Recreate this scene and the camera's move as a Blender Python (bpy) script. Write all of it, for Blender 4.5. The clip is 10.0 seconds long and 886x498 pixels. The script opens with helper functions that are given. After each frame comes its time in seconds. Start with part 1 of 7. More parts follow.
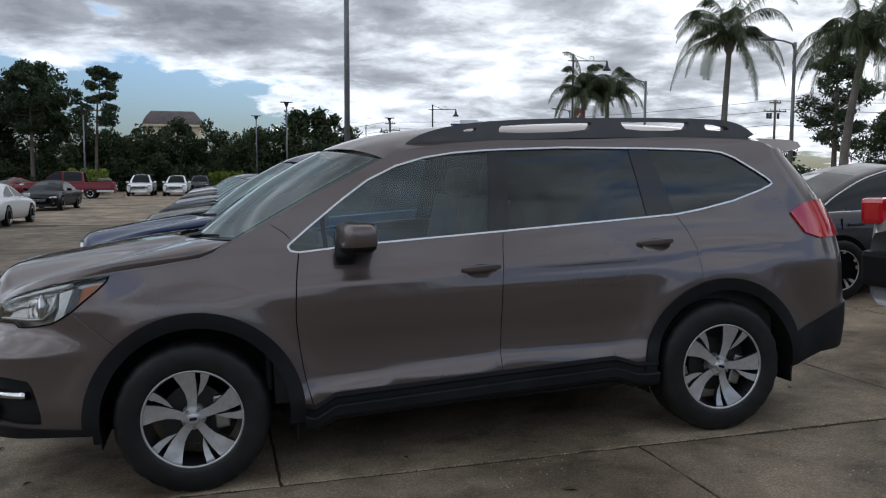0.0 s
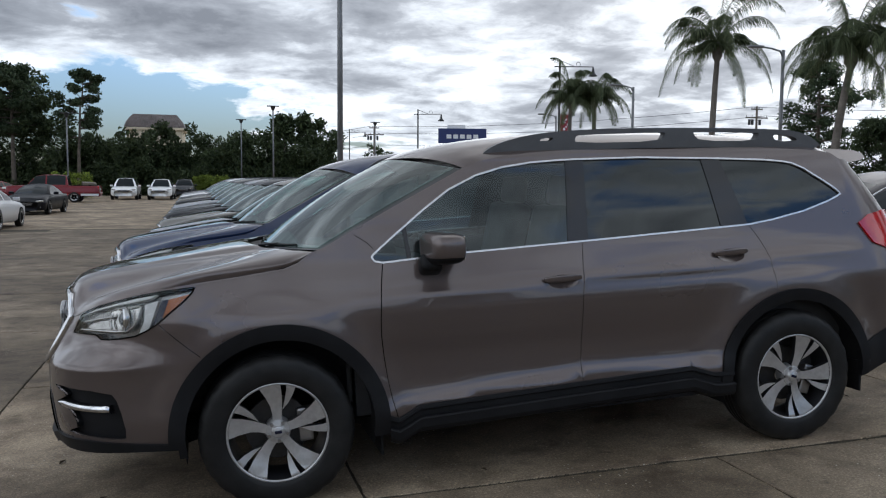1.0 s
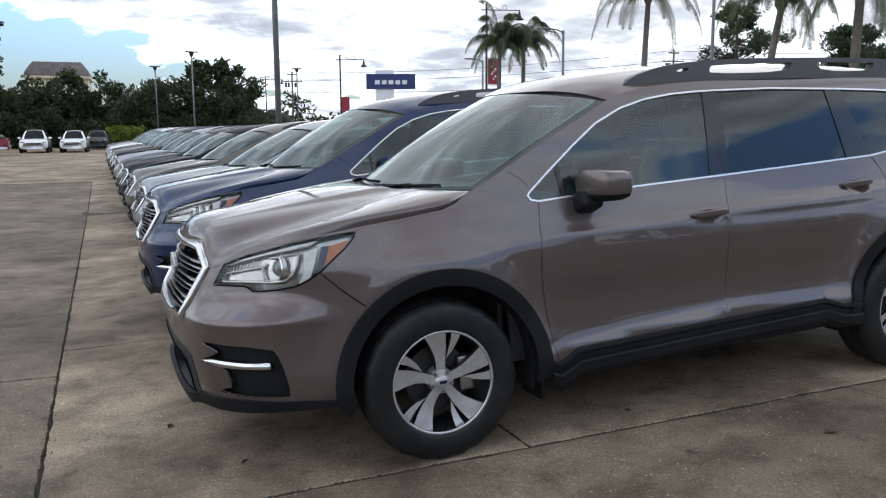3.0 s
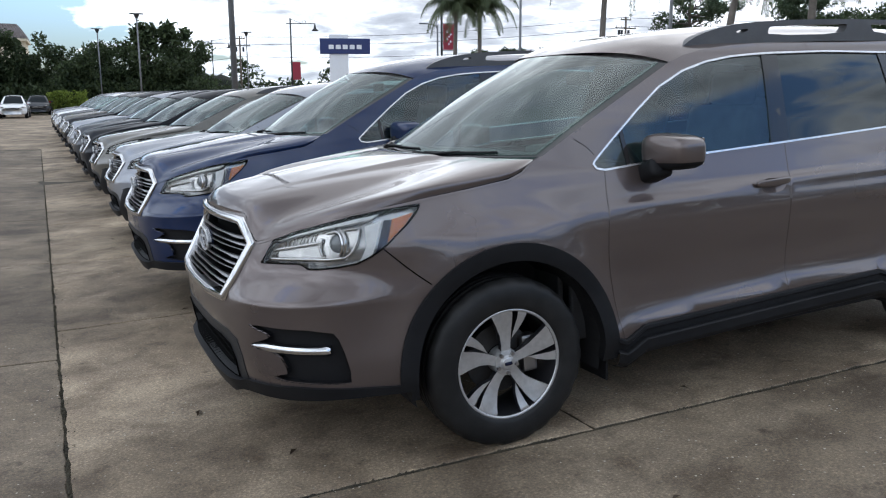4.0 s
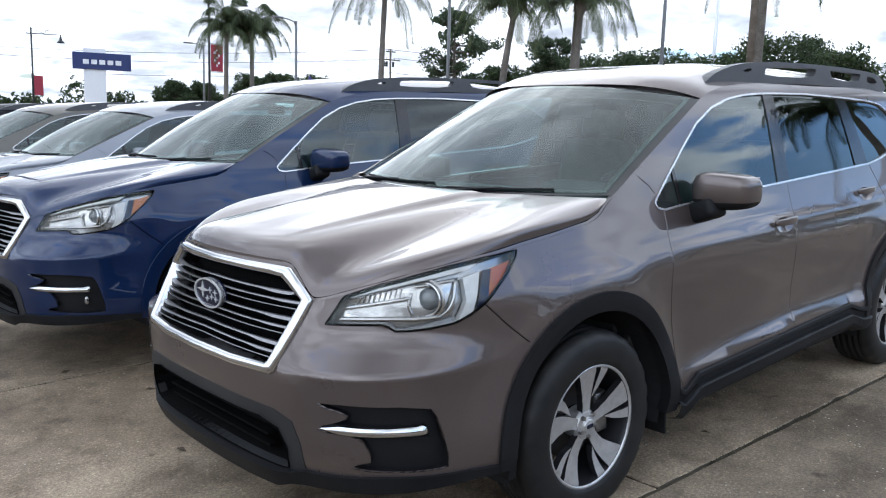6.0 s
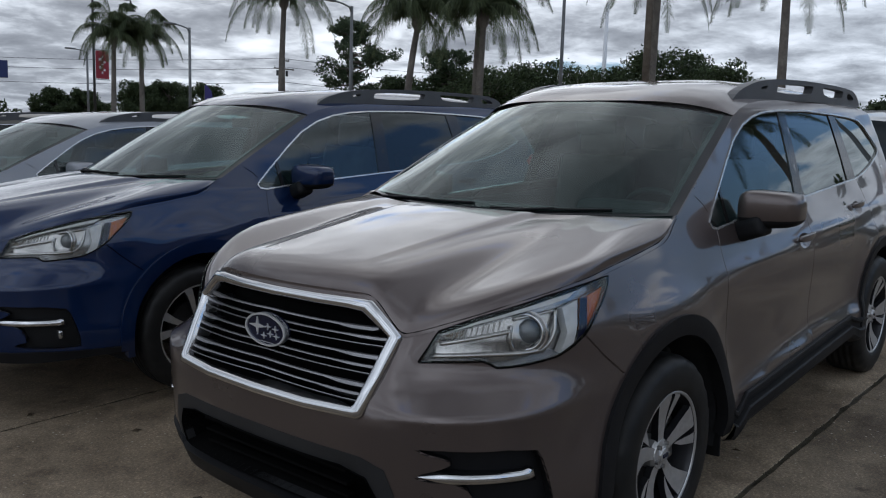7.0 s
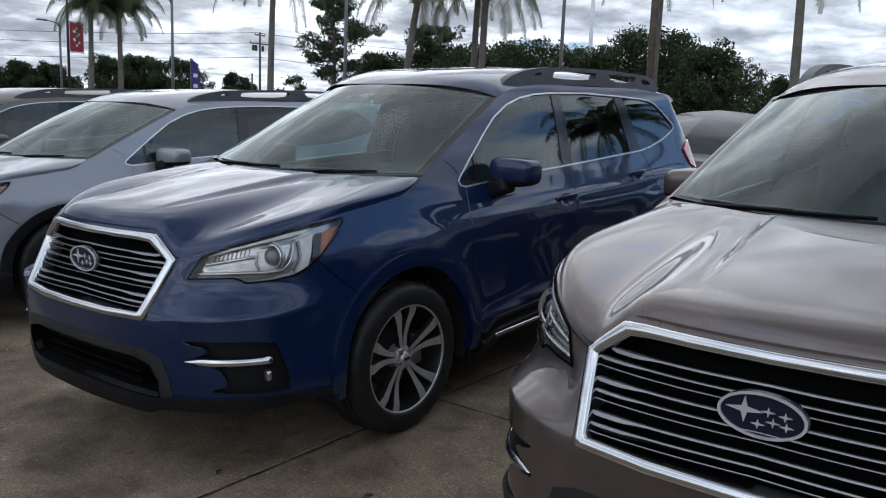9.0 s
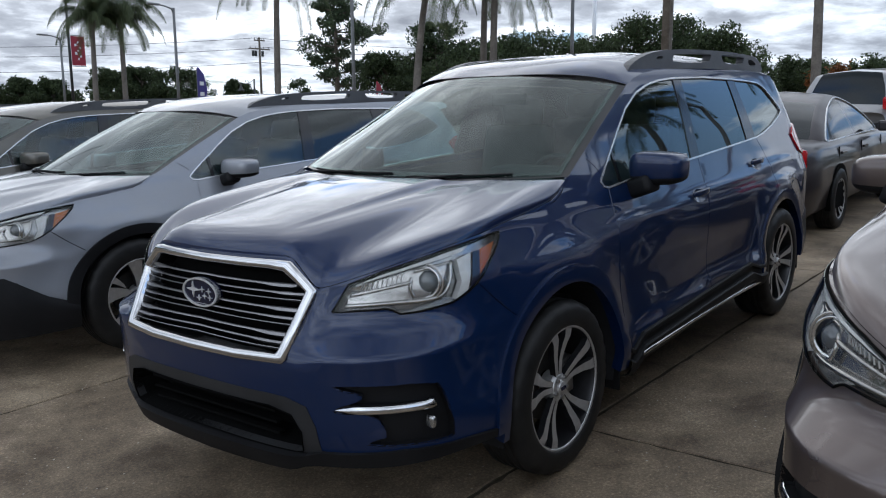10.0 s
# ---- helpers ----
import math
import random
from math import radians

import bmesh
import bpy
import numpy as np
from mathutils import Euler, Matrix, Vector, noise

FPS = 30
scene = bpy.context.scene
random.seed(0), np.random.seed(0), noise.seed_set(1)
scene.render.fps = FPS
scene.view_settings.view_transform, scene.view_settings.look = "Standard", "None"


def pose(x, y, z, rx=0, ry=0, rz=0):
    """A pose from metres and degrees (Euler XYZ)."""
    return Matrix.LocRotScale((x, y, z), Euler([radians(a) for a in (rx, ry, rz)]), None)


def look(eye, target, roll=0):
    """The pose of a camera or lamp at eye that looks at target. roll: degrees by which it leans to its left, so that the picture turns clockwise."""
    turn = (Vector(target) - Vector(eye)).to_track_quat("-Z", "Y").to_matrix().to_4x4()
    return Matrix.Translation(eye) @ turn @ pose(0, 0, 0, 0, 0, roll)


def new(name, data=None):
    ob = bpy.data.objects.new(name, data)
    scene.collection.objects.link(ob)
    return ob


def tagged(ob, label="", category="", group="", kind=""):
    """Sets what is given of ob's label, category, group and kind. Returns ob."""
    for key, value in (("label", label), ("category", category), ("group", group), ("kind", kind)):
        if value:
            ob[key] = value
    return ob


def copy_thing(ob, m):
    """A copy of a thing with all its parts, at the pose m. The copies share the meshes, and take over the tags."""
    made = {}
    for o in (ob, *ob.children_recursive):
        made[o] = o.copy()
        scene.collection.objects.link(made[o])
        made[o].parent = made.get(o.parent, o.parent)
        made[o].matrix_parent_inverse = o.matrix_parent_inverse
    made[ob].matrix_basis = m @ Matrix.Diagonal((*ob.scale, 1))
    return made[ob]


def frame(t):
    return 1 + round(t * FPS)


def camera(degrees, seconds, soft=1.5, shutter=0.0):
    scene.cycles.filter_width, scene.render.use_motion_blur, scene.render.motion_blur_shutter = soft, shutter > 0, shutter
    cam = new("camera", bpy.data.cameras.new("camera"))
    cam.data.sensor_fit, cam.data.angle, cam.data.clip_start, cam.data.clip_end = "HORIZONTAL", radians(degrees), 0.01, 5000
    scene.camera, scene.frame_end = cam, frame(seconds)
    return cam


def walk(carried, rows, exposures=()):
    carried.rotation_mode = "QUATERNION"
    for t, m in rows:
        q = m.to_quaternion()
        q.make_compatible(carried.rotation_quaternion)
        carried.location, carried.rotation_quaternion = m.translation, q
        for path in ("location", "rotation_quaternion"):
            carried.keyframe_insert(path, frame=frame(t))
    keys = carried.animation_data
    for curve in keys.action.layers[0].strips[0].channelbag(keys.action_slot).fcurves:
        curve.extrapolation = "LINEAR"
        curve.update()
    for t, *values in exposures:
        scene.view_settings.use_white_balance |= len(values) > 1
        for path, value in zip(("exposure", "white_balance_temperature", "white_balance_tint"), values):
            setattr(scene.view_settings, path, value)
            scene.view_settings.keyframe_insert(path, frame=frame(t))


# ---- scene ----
cam = camera(57.7, 10.0, 1.15)
PATH = [
    (0, (0.387, -4.971, 1.529), (0.822, -3.028, 1.341), -2.2),
    (0.5, (0.147, -4.92, 1.555), (0.609, -2.983, 1.37), -1.4),
    (1, (-0.118, -4.814, 1.576), (0.365, -2.882, 1.397), -2.0),
    (1.5, (-0.395, -4.608, 1.553), (0.07, -2.671, 1.368), -2.8),
    (2, (-0.628, -4.457, 1.551), (-0.151, -2.53, 1.309), -2.4),
    (3.3, (-1.308, -4.147, 1.562), (-0.594, -2.307, 1.238), -3.2),
    (3.5, (-1.375, -4.032, 1.57), (-0.649, -2.197, 1.245), -3.4),
    (4, (-1.544, -3.85, 1.564), (-0.768, -2.051, 1.163), -2.6),
    (4.5, (-1.739, -3.615, 1.585), (-0.693, -1.963, 1.165), -1.1),
    (5, (-1.916, -3.343, 1.552), (-0.84, -1.73, 1.06), -1.8),
    (5.5, (-2.104, -3.052, 1.571), (-1.009, -1.454, 1.073), -1.5),
    (5.7, (-2.206, -2.948, 1.578), (-1.051, -1.37, 1.161), -1.1),
    (6.8, (-2.596, -2.301, 1.616), (-1.12, -0.992, 1.288), 0.2),
    (7, (-2.66, -2.183, 1.616), (-1.185, -0.873, 1.289), 0.1),
    (7.5, (-2.773, -1.797, 1.615), (-1.284, -0.504, 1.28), 1.0),
    (8, (-2.806, -1.401, 1.61), (-1.3, -0.133, 1.256), 0.9),
    (8.5, (-2.843, -0.956, 1.644), (-1.33, 0.299, 1.278), 0.6),
    (9, (-2.937, -0.54, 1.637), (-1.417, 0.703, 1.257), 0.6),
    (9.5, (-2.932, -0.133, 1.615), (-1.39, 1.082, 1.234), -1.6),
    (10, (-2.952, 0.274, 1.625), (-1.44, 1.525, 1.238), -2.1),
]
# The pads rise gently towards the backs of the cars; the path is kept in the pad's own frame.
SLOPE = 2.5
PAD = pose(0, 0, 0, 0, -SLOPE, 0)
EXPOSURES = [(t, e, kelvin, 9.0) for t, e, kelvin in ((0.0, .10, 5980), (1.0, .20, 5980), (2.0, .82, 5980), (3.5, .73, 5920), (4.5, .96, 5780), (5.0, 1.22, 5720), (5.7, 1.38, 5680), (6.3, .52, 5800), (6.8, -.25, 5820), (7.5, -.08, 5820), (8.2, .18, 5800), (9.0, .20, 5800), (10.0, .34, 5800))]
walk(cam, [(t, PAD @ look(eye, target, roll)) for t, eye, target, roll in PATH], EXPOSURES)

# ---- world and sun: broken cloud, sun veiled ahead and to the side ----
SUN_AZ, SUN_EL = 37.0, 34.0          # degrees clockwise from +y, and above the horizon
world = bpy.data.worlds.new("sky")
scene.world = world
world.use_nodes = True
wt = world.node_tree
for n in list(wt.nodes):
    wt.nodes.remove(n)


def wn(kind, **values):
    n = wt.nodes.new(kind)
    for key, value in values.items():
        n.inputs[key].default_value = value
    return n


def wmath(op, a, b=None, clamp=False):
    n = wt.nodes.new("ShaderNodeMath")
    n.operation, n.use_clamp = op, clamp
    for k, v in enumerate((a, b)):
        if v is None:
            continue
        if isinstance(v, (int, float)):
            n.inputs[k].default_value = v
        else:
            wt.links.new(v, n.inputs[k])
    return n.outputs[0]


def wramp(value, stops):
    n = wt.nodes.new("ShaderNodeValToRGB")
    r = n.color_ramp
    while len(r.elements) < len(stops):
        r.elements.new(0.5)
    for e, (p, c) in zip(r.elements, stops):
        e.position, e.color = p, (*c, 1)
    wt.links.new(value, n.inputs[0])
    return n.outputs[0]


sky = wt.nodes.new("ShaderNodeTexSky")
sky.sky_type, sky.sun_disc = "NISHITA", False
sky.sun_elevation, sky.sun_rotation = radians(SUN_EL), radians(SUN_AZ)
sky.air_density, sky.dust_density, sky.ozone_density = 1.0, 0.1, 2.5
coord = wt.nodes.new("ShaderNodeTexCoord")
split = wt.nodes.new("ShaderNodeSeparateXYZ")
wt.links.new(coord.outputs["Generated"], split.inputs[0])
up = wmath("MAXIMUM", split.outputs[2], 0.0)
rise = wmath("ADD", up, 0.17)
flat = wt.nodes.new("ShaderNodeCombineXYZ")
wt.links.new(wmath("DIVIDE", split.outputs[0], rise), flat.inputs[0])
wt.links.new(wmath("DIVIDE", split.outputs[1], rise), flat.inputs[1])
wt.links.new(wmath("MULTIPLY", up, 0.6), flat.inputs[2])
big = wn("ShaderNodeTexNoise", Scale=0.85, Detail=4.0, Roughness=0.5, Distortion=0.2)
lumps = wn("ShaderNodeTexNoise", Scale=2.7, Detail=10.0, Roughness=0.58, Distortion=0.35)
shade = wn("ShaderNodeTexNoise", Scale=4.6, Detail=8.0, Roughness=0.6, Distortion=0.3)
wt.links.new(flat.outputs[0], big.inputs["Vector"])
for n, by in ((lumps, (7.3, 2.1, 0.9)), (shade, (3.7, 1.9, 0.4))):
    shift = wt.nodes.new("ShaderNodeVectorMath")
    shift.operation = "ADD"
    shift.inputs[1].default_value = by
    wt.links.new(flat.outputs[0], shift.inputs[0])
    wt.links.new(shift.outputs[0], n.inputs["Vector"])


def facing(az, el, power):
    """Closeness of the direction looked at to the given one, as a soft lobe."""
    n = wt.nodes.new("ShaderNodeVectorMath")
    n.operation = "DOT_PRODUCT"
    wt.links.new(coord.outputs["Generated"], n.inputs[0])
    a, e = radians(az), radians(el)
    n.inputs[1].default_value = (math.sin(a) * math.cos(e), math.cos(a) * math.cos(e), math.sin(e))
    return wmath("POWER", wmath("MAXIMUM", n.outputs["Value"], 0.0), power)


sun_way = Vector((math.sin(radians(SUN_AZ)) * math.cos(radians(SUN_EL)), math.cos(radians(SUN_AZ)) * math.cos(radians(SUN_EL)), math.sin(radians(SUN_EL))))
# closeness to the veiled sun, which brightens the cloud around it
near_sun = facing(SUN_AZ, SUN_EL, 7.0)
# a clear gap low over the woodland, under a heavy grey bank
gap_wide = facing(-10, 4, 34.0)
gap_high = wramp(up, [(0.0, (0.9,) * 3), (0.055, (1, 1, 1)), (0.105, (1, 1, 1)), (0.16, (0, 0, 0))])
clear_gap = wmath("MULTIPLY", wmath("MULTIPLY", gap_wide, gap_high), -0.23)
south = wmath("MULTIPLY", facing(178, 30, 6.0), 0.035)
bank = wmath("MULTIPLY", facing(-8, 16, 16.0), wramp(up, [(0.12, (0, 0, 0)), (0.20, (0.135,) * 3), (0.40, (0.135,) * 3), (0.60, (0, 0, 0))]))
# blue openings behind, which the side windows mirror, and a small one high ahead
clear_back = wmath("ADD", wmath("MULTIPLY", facing(112, 10, 20.0), -0.10), wmath("MULTIPLY", facing(152, 24, 5.5), -0.10))
clear_ahead = wmath("MULTIPLY", facing(42, 19, 260.0), -0.09)
# more cloud towards the sun's side
ahead = wmath("ADD", wmath("MULTIPLY", facing(35, 35, 2.0), 0.085), wmath("ADD", wmath("MULTIPLY", facing(255, 25, 3.0), 0.07), wmath("MULTIPLY", facing(205, 42, 3.0), 0.06)))
field = wmath("ADD", wmath("MULTIPLY", big.outputs[0], 0.55), wmath("MULTIPLY", lumps.outputs[0], 0.45))
thick = field
for more in (clear_gap, clear_back, clear_ahead, ahead, wmath("MULTIPLY", bank, 0.5)):
    thick = wmath("ADD", thick, more)
cover = wramp(thick, [(0.425, (0, 0, 0)), (0.475, (1, 1, 1))])
# bright thin rims, grey thick cores
core = wmath("ADD", wmath("ADD", wmath("ADD", wmath("MULTIPLY", thick, 0.85), bank), south), wmath("MULTIPLY", shade.outputs[0], 0.30))
tone = wramp(core, [(0.535, (1.45, 1.48, 1.52)), (0.605, (0.95, 0.98, 1.02)), (0.68, (0.52, 0.54, 0.58)), (0.78, (0.31, 0.325, 0.36))])
lit = wt.nodes.new("ShaderNodeMix")
lit.data_type, lit.blend_type = "RGBA", "MULTIPLY"
lit.inputs["Factor"].default_value = 1.0
wt.links.new(tone, lit.inputs["A"])
# the cloud is thinnest and brightest halfway up, its flat base greyer overhead
under = wmath("ADD", wmath("MULTIPLY", up, wmath("SUBTRACT", 0.95, wmath("MULTIPLY", up, 1.35))), 0.90)
glow = wmath("MULTIPLY", wmath("ADD", wmath("ADD", wmath("MULTIPLY", near_sun, 0.62), wmath("MULTIPLY", facing(262, 28, 3.0), 0.45)), 0.70), under)
grey = wt.nodes.new("ShaderNodeCombineXYZ")
for k, warm in enumerate((0.07, 0.0, -0.09)):      # warmer towards the veiled sun
    wt.links.new(wmath("MULTIPLY", glow, wmath("ADD", wmath("MULTIPLY", near_sun, warm), 1.0)), grey.inputs[k])
wt.links.new(grey.outputs[0], lit.inputs["B"])
blue = wt.nodes.new("ShaderNodeMix")
blue.data_type, blue.blend_type = "RGBA", "MULTIPLY"
blue.inputs["Factor"].default_value = 1.0
deep = wmath("ADD", wmath("MULTIPLY", up, 0.62), 0.016)
deeper = wt.nodes.new("ShaderNodeCombineXYZ")
for k, share in enumerate((0.86, 0.84, 0.86)):
    wt.links.new(wmath("MULTIPLY", deep, share), deeper.inputs[k])
wt.links.new(deeper.outputs[0], blue.inputs["B"])
wt.links.new(sky.outputs[0], blue.inputs["A"])
both = wt.nodes.new("ShaderNodeMix")
both.data_type = "RGBA"
wt.links.new(cover, both.inputs["Factor"])
wt.links.new(blue.outputs["Result"], both.inputs["A"])
wt.links.new(lit.outputs["Result"], both.inputs["B"])
back = wn("ShaderNodeBackground", Strength=1.0)
wt.links.new(both.outputs["Result"], back.inputs[0])
out = wt.nodes.new("ShaderNodeOutputWorld")
wt.links.new(back.outputs[0], out.inputs[0])

sun = new("sun", bpy.data.lights.new("sun", "SUN"))
sun.data.energy, sun.data.angle, sun.data.color = 0.25, radians(80), (1.0, 0.95, 0.88)
sun.matrix_world = look(sun_way * 50, (0, 0, 0))
# ---- materials ----
def nodes_of(name):
    m = bpy.data.materials.new(name)
    m.use_nodes = True
    t = m.node_tree
    return m, t, t.nodes["Principled BSDF"]


def noise_node(t, scale, detail=4.0, rough=0.55, space="Object"):
    c = t.nodes.new("ShaderNodeTexCoord")
    n = t.nodes.new("ShaderNodeTexNoise")
    n.inputs["Scale"].default_value, n.inputs["Detail"].default_value, n.inputs["Roughness"].default_value = scale, detail, rough
    t.links.new(c.outputs[space], n.inputs["Vector"])
    return n.outputs[0]


def ramp_node(t, value, stops):
    n = t.nodes.new("ShaderNodeValToRGB")
    while len(n.color_ramp.elements) < len(stops):
        n.color_ramp.elements.new(0.5)
    for e, (p, c) in zip(n.color_ramp.elements, stops):
        e.position, e.color = p, (*c, 1) if len(c) == 3 else c
    t.links.new(value, n.inputs[0])
    return n.outputs[0]


def mix_node(t, fac, a, b, blend="MIX"):
    n = t.nodes.new("ShaderNodeMix")
    n.data_type, n.blend_type = "RGBA", blend
    for key, v in (("Factor", fac), ("A", a), ("B", b)):
        if isinstance(v, (int, float)):
            n.inputs[key].default_value = v
        elif isinstance(v, tuple):
            n.inputs[key].default_value = (*v, 1)
        else:
            t.links.new(v, n.inputs[key])
    return n.outputs["Result"]


def bump_node(t, p, height, strength, distance=0.01):
    b = t.nodes.new("ShaderNodeBump")
    b.inputs["Strength"].default_value, b.inputs["Distance"].default_value = strength, distance
    t.links.new(height, b.inputs["Height"])
    t.links.new(b.outputs[0], p.inputs["Normal"])


def surface(name, low, high, rough=0.6, scale=8.0, fine=60.0, metal=0.0, bump=0.15, depth=0.004, coat=0.0, spec=0.5, space="Object"):
    """Two-scale mottled surface between two colours."""
    m, t, p = nodes_of(name)
    a = noise_node(t, scale, 5.0, space=space)
    b = noise_node(t, fine, 3.0, space=space)
    c1 = ramp_node(t, a, [(0.3, low), (0.7, high)])
    c2 = ramp_node(t, b, [(0.3, (0.82, 0.82, 0.82)), (0.7, (1.12, 1.12, 1.12))])
    t.links.new(mix_node(t, 1.0, c1, c2, "MULTIPLY"), p.inputs["Base Color"])
    p.inputs["Roughness"].default_value, p.inputs["Metallic"].default_value = rough, metal
    p.inputs["Coat Weight"].default_value, p.inputs["Specular IOR Level"].default_value = coat, spec
    if bump:
        bump_node(t, p, b, bump, depth)
    return m


def paint(name, base, flake=0.6, rough=0.32, coat=1.0):
    """Metallic car paint: coloured flakes under a clear coat, faintly dusty."""
    m, t, p = nodes_of(name)
    f = noise_node(t, 900.0, 2.0)
    d = noise_node(t, 2.5, 4.0)
    c = ramp_node(t, f, [(0.35, tuple(0.86 * v for v in base)), (0.65, tuple(1.16 * v for v in base))])
    t.links.new(c, p.inputs["Base Color"])
    p.inputs["Metallic"].default_value = flake
    r = ramp_node(t, d, [(0.3, (rough - 0.04,) * 3), (0.7, (rough + 0.06,) * 3)])
    t.links.new(r, p.inputs["Roughness"])
    p.inputs["Specular IOR Level"].default_value = 0.08
    p.inputs["Coat Weight"].default_value, p.inputs["Coat IOR"].default_value = coat, 1.52
    cr = ramp_node(t, d, [(0.3, (0.008,) * 3), (0.75, (0.024,) * 3)])
    t.links.new(cr, p.inputs["Coat Roughness"])
    return m


def glass(name, tint, gloss=1.0, floor_gloss=0.08):
    """Thin sheet of tinted glass: see-through with a Fresnel gloss."""
    m = bpy.data.materials.new(name)
    m.use_nodes = True
    t = m.node_tree
    t.nodes.remove(t.nodes["Principled BSDF"])
    tr = t.nodes.new("ShaderNodeBsdfTransparent")
    tr.inputs[0].default_value = (*tint, 1)
    gl = t.nodes.new("ShaderNodeBsdfGlossy")
    gl.inputs["Roughness"].default_value = 0.01
    gl.inputs["Color"].default_value = (0.94 * gloss, gloss, 0.99 * gloss, 1)
    lw = t.nodes.new("ShaderNodeLayerWeight")
    lw.inputs["Blend"].default_value = 0.5
    steep = t.nodes.new("ShaderNodeMath")
    steep.operation = "POWER"
    steep.inputs[1].default_value = 4.2
    t.links.new(lw.outputs["Facing"], steep.inputs[0])
    fr = t.nodes.new("ShaderNodeMath")
    fr.operation = "MULTIPLY_ADD"
    fr.inputs[1].default_value, fr.inputs[2].default_value = 1.0 - floor_gloss, floor_gloss
    t.links.new(steep.outputs[0], fr.inputs[0])
    mx = t.nodes.new("ShaderNodeMixShader")
    t.links.new(fr.outputs[0], mx.inputs[0])
    t.links.new(tr.outputs[0], mx.inputs[1])
    t.links.new(gl.outputs[0], mx.inputs[2])
    t.links.new(mx.outputs[0], t.nodes["Material Output"].inputs[0])
    return m


def plain(name, base, rough=0.5, metal=0.0, spec=0.5, coat=0.0, vary=1.0):
    m, t, p = nodes_of(name)
    n = noise_node(t, 35.0, 4.0)
    t.links.new(ramp_node(t, n, [(0.3, tuple((1 - 0.12 * vary) * v for v in base)), (0.7, tuple(min(1.0, (1 + 0.1 * vary) * v) for v in base))]), p.inputs["Base Color"])
    p.inputs["Roughness"].default_value, p.inputs["Metallic"].default_value = rough, metal
    p.inputs["Specular IOR Level"].default_value, p.inputs["Coat Weight"].default_value = spec, coat
    return m


MAT_BRONZE = paint("bronze_paint", (0.117, 0.0930, 0.0860), 0.62, 0.30)
MAT_BLUE = paint("blue_paint", (0.0056, 0.0175, 0.063), 0.3, 0.38)
MAT_SILVER = paint("ice_silver_paint", (0.275, 0.285, 0.310), 0.45, 0.36)
MAT_TUNGSTEN = paint("warm_grey_paint", (0.105, 0.098, 0.083), 0.6, 0.36)
MAT_BLACK_PAINT = paint("black_paint", (0.005, 0.006, 0.009), 0.0, 0.4, 0.22)
MAT_GREY_PAINT = paint("grey_paint", (0.036, 0.039, 0.045), 0.3, 0.4, 0.6)
MAT_BRIGHT_SILVER = paint("bright_silver_paint", (0.60, 0.60, 0.61), 0.2, 0.36, 0.6)
MAT_WHITE_PAINT = paint("white_paint", (0.78, 0.78, 0.77), 0.0, 0.35)
MAT_RED_PAINT = paint("red_paint", (0.15, 0.012, 0.017), 0.3, 0.35, 0.6)
MAT_CLAD = surface("grained_black_plastic", (0.006, 0.006, 0.007), (0.011, 0.011, 0.012), 0.55, 6, 400, bump=0.25, depth=0.0008, spec=0.2)
MAT_CLAD_GREY = surface("grained_grey_plastic", (0.017, 0.017, 0.018), (0.026, 0.026, 0.0275), 0.5, 6, 400, bump=0.2, depth=0.0008, spec=0.35)
MAT_GAP = plain("dark_gap", (0.004, 0.004, 0.004), 0.9, spec=0.05)
MAT_LINING = plain("black_arch_lining", (0.016, 0.016, 0.017), 0.8, spec=0.2)
MAT_GLOSS_BLACK = plain("gloss_black", (0.01, 0.01, 0.011), 0.12)
MAT_CHROME = plain("chrome", (0.64, 0.64, 0.645), 0.10, 1.0, vary=0.1)
MAT_TRIM = plain("bright_window_trim", (0.60, 0.60, 0.60), 0.24, 0.75)
MAT_SATIN = plain("machined_alloy", (0.50, 0.495, 0.49), 0.32, 0.65)
MAT_DARK_ALLOY = plain("dark_alloy", (0.028, 0.028, 0.031), 0.35, 0.5)
MAT_DISC = plain("brake_disc_iron", (0.055, 0.052, 0.05), 0.5, 0.7)
MAT_STEEL = plain("brake_steel", (0.33, 0.32, 0.31), 0.4, 1.0)
MAT_RUBBER = surface("tyre_rubber", (0.009, 0.009, 0.009), (0.020, 0.0195, 0.019), 0.48, 9, 220, bump=0.3, depth=0.001, spec=0.24)
MAT_CLEAR = glass("clear_lens", (0.97, 0.965, 0.95), 1.0, 0.03)
MAT_GLASS = glass("green_glass", (0.38, 0.48, 0.50), 1.0, 0.065)
MAT_SCREEN = glass("windshield_glass", (0.50, 0.70, 0.65), 1.0, 0.065)
MAT_TINT = glass("privacy_glass", (0.030, 0.034, 0.042), 1.0, 0.055)
MAT_AMBER = plain("amber_lens", (0.33, 0.088, 0.016), 0.2, coat=0.2)
MAT_TAIL = plain("red_lens", (0.48, 0.007, 0.012), 0.1, coat=1.0)
MAT_REFLECTOR = plain("silver_reflector", (0.47, 0.465, 0.455), 0.14, 0.9)
MAT_SEAT = surface("grey_cloth", (0.06, 0.06, 0.06), (0.10, 0.10, 0.097), 0.9, 12, 300, bump=0.2)
MAT_DASH = surface("soft_black_trim", (0.02, 0.02, 0.021), (0.032, 0.032, 0.033), 0.7, 9, 300, bump=0.0)
MAT_LINER = plain("pale_headliner", (0.26, 0.255, 0.245), 0.9)
# ---- mesh helpers ----
from mathutils.geometry import delaunay_2d_cdt


def lin(a, b, n):
    return np.linspace(a, b, n).tolist()


def steps(a, b, d):
    return np.arange(a, b, d).tolist()


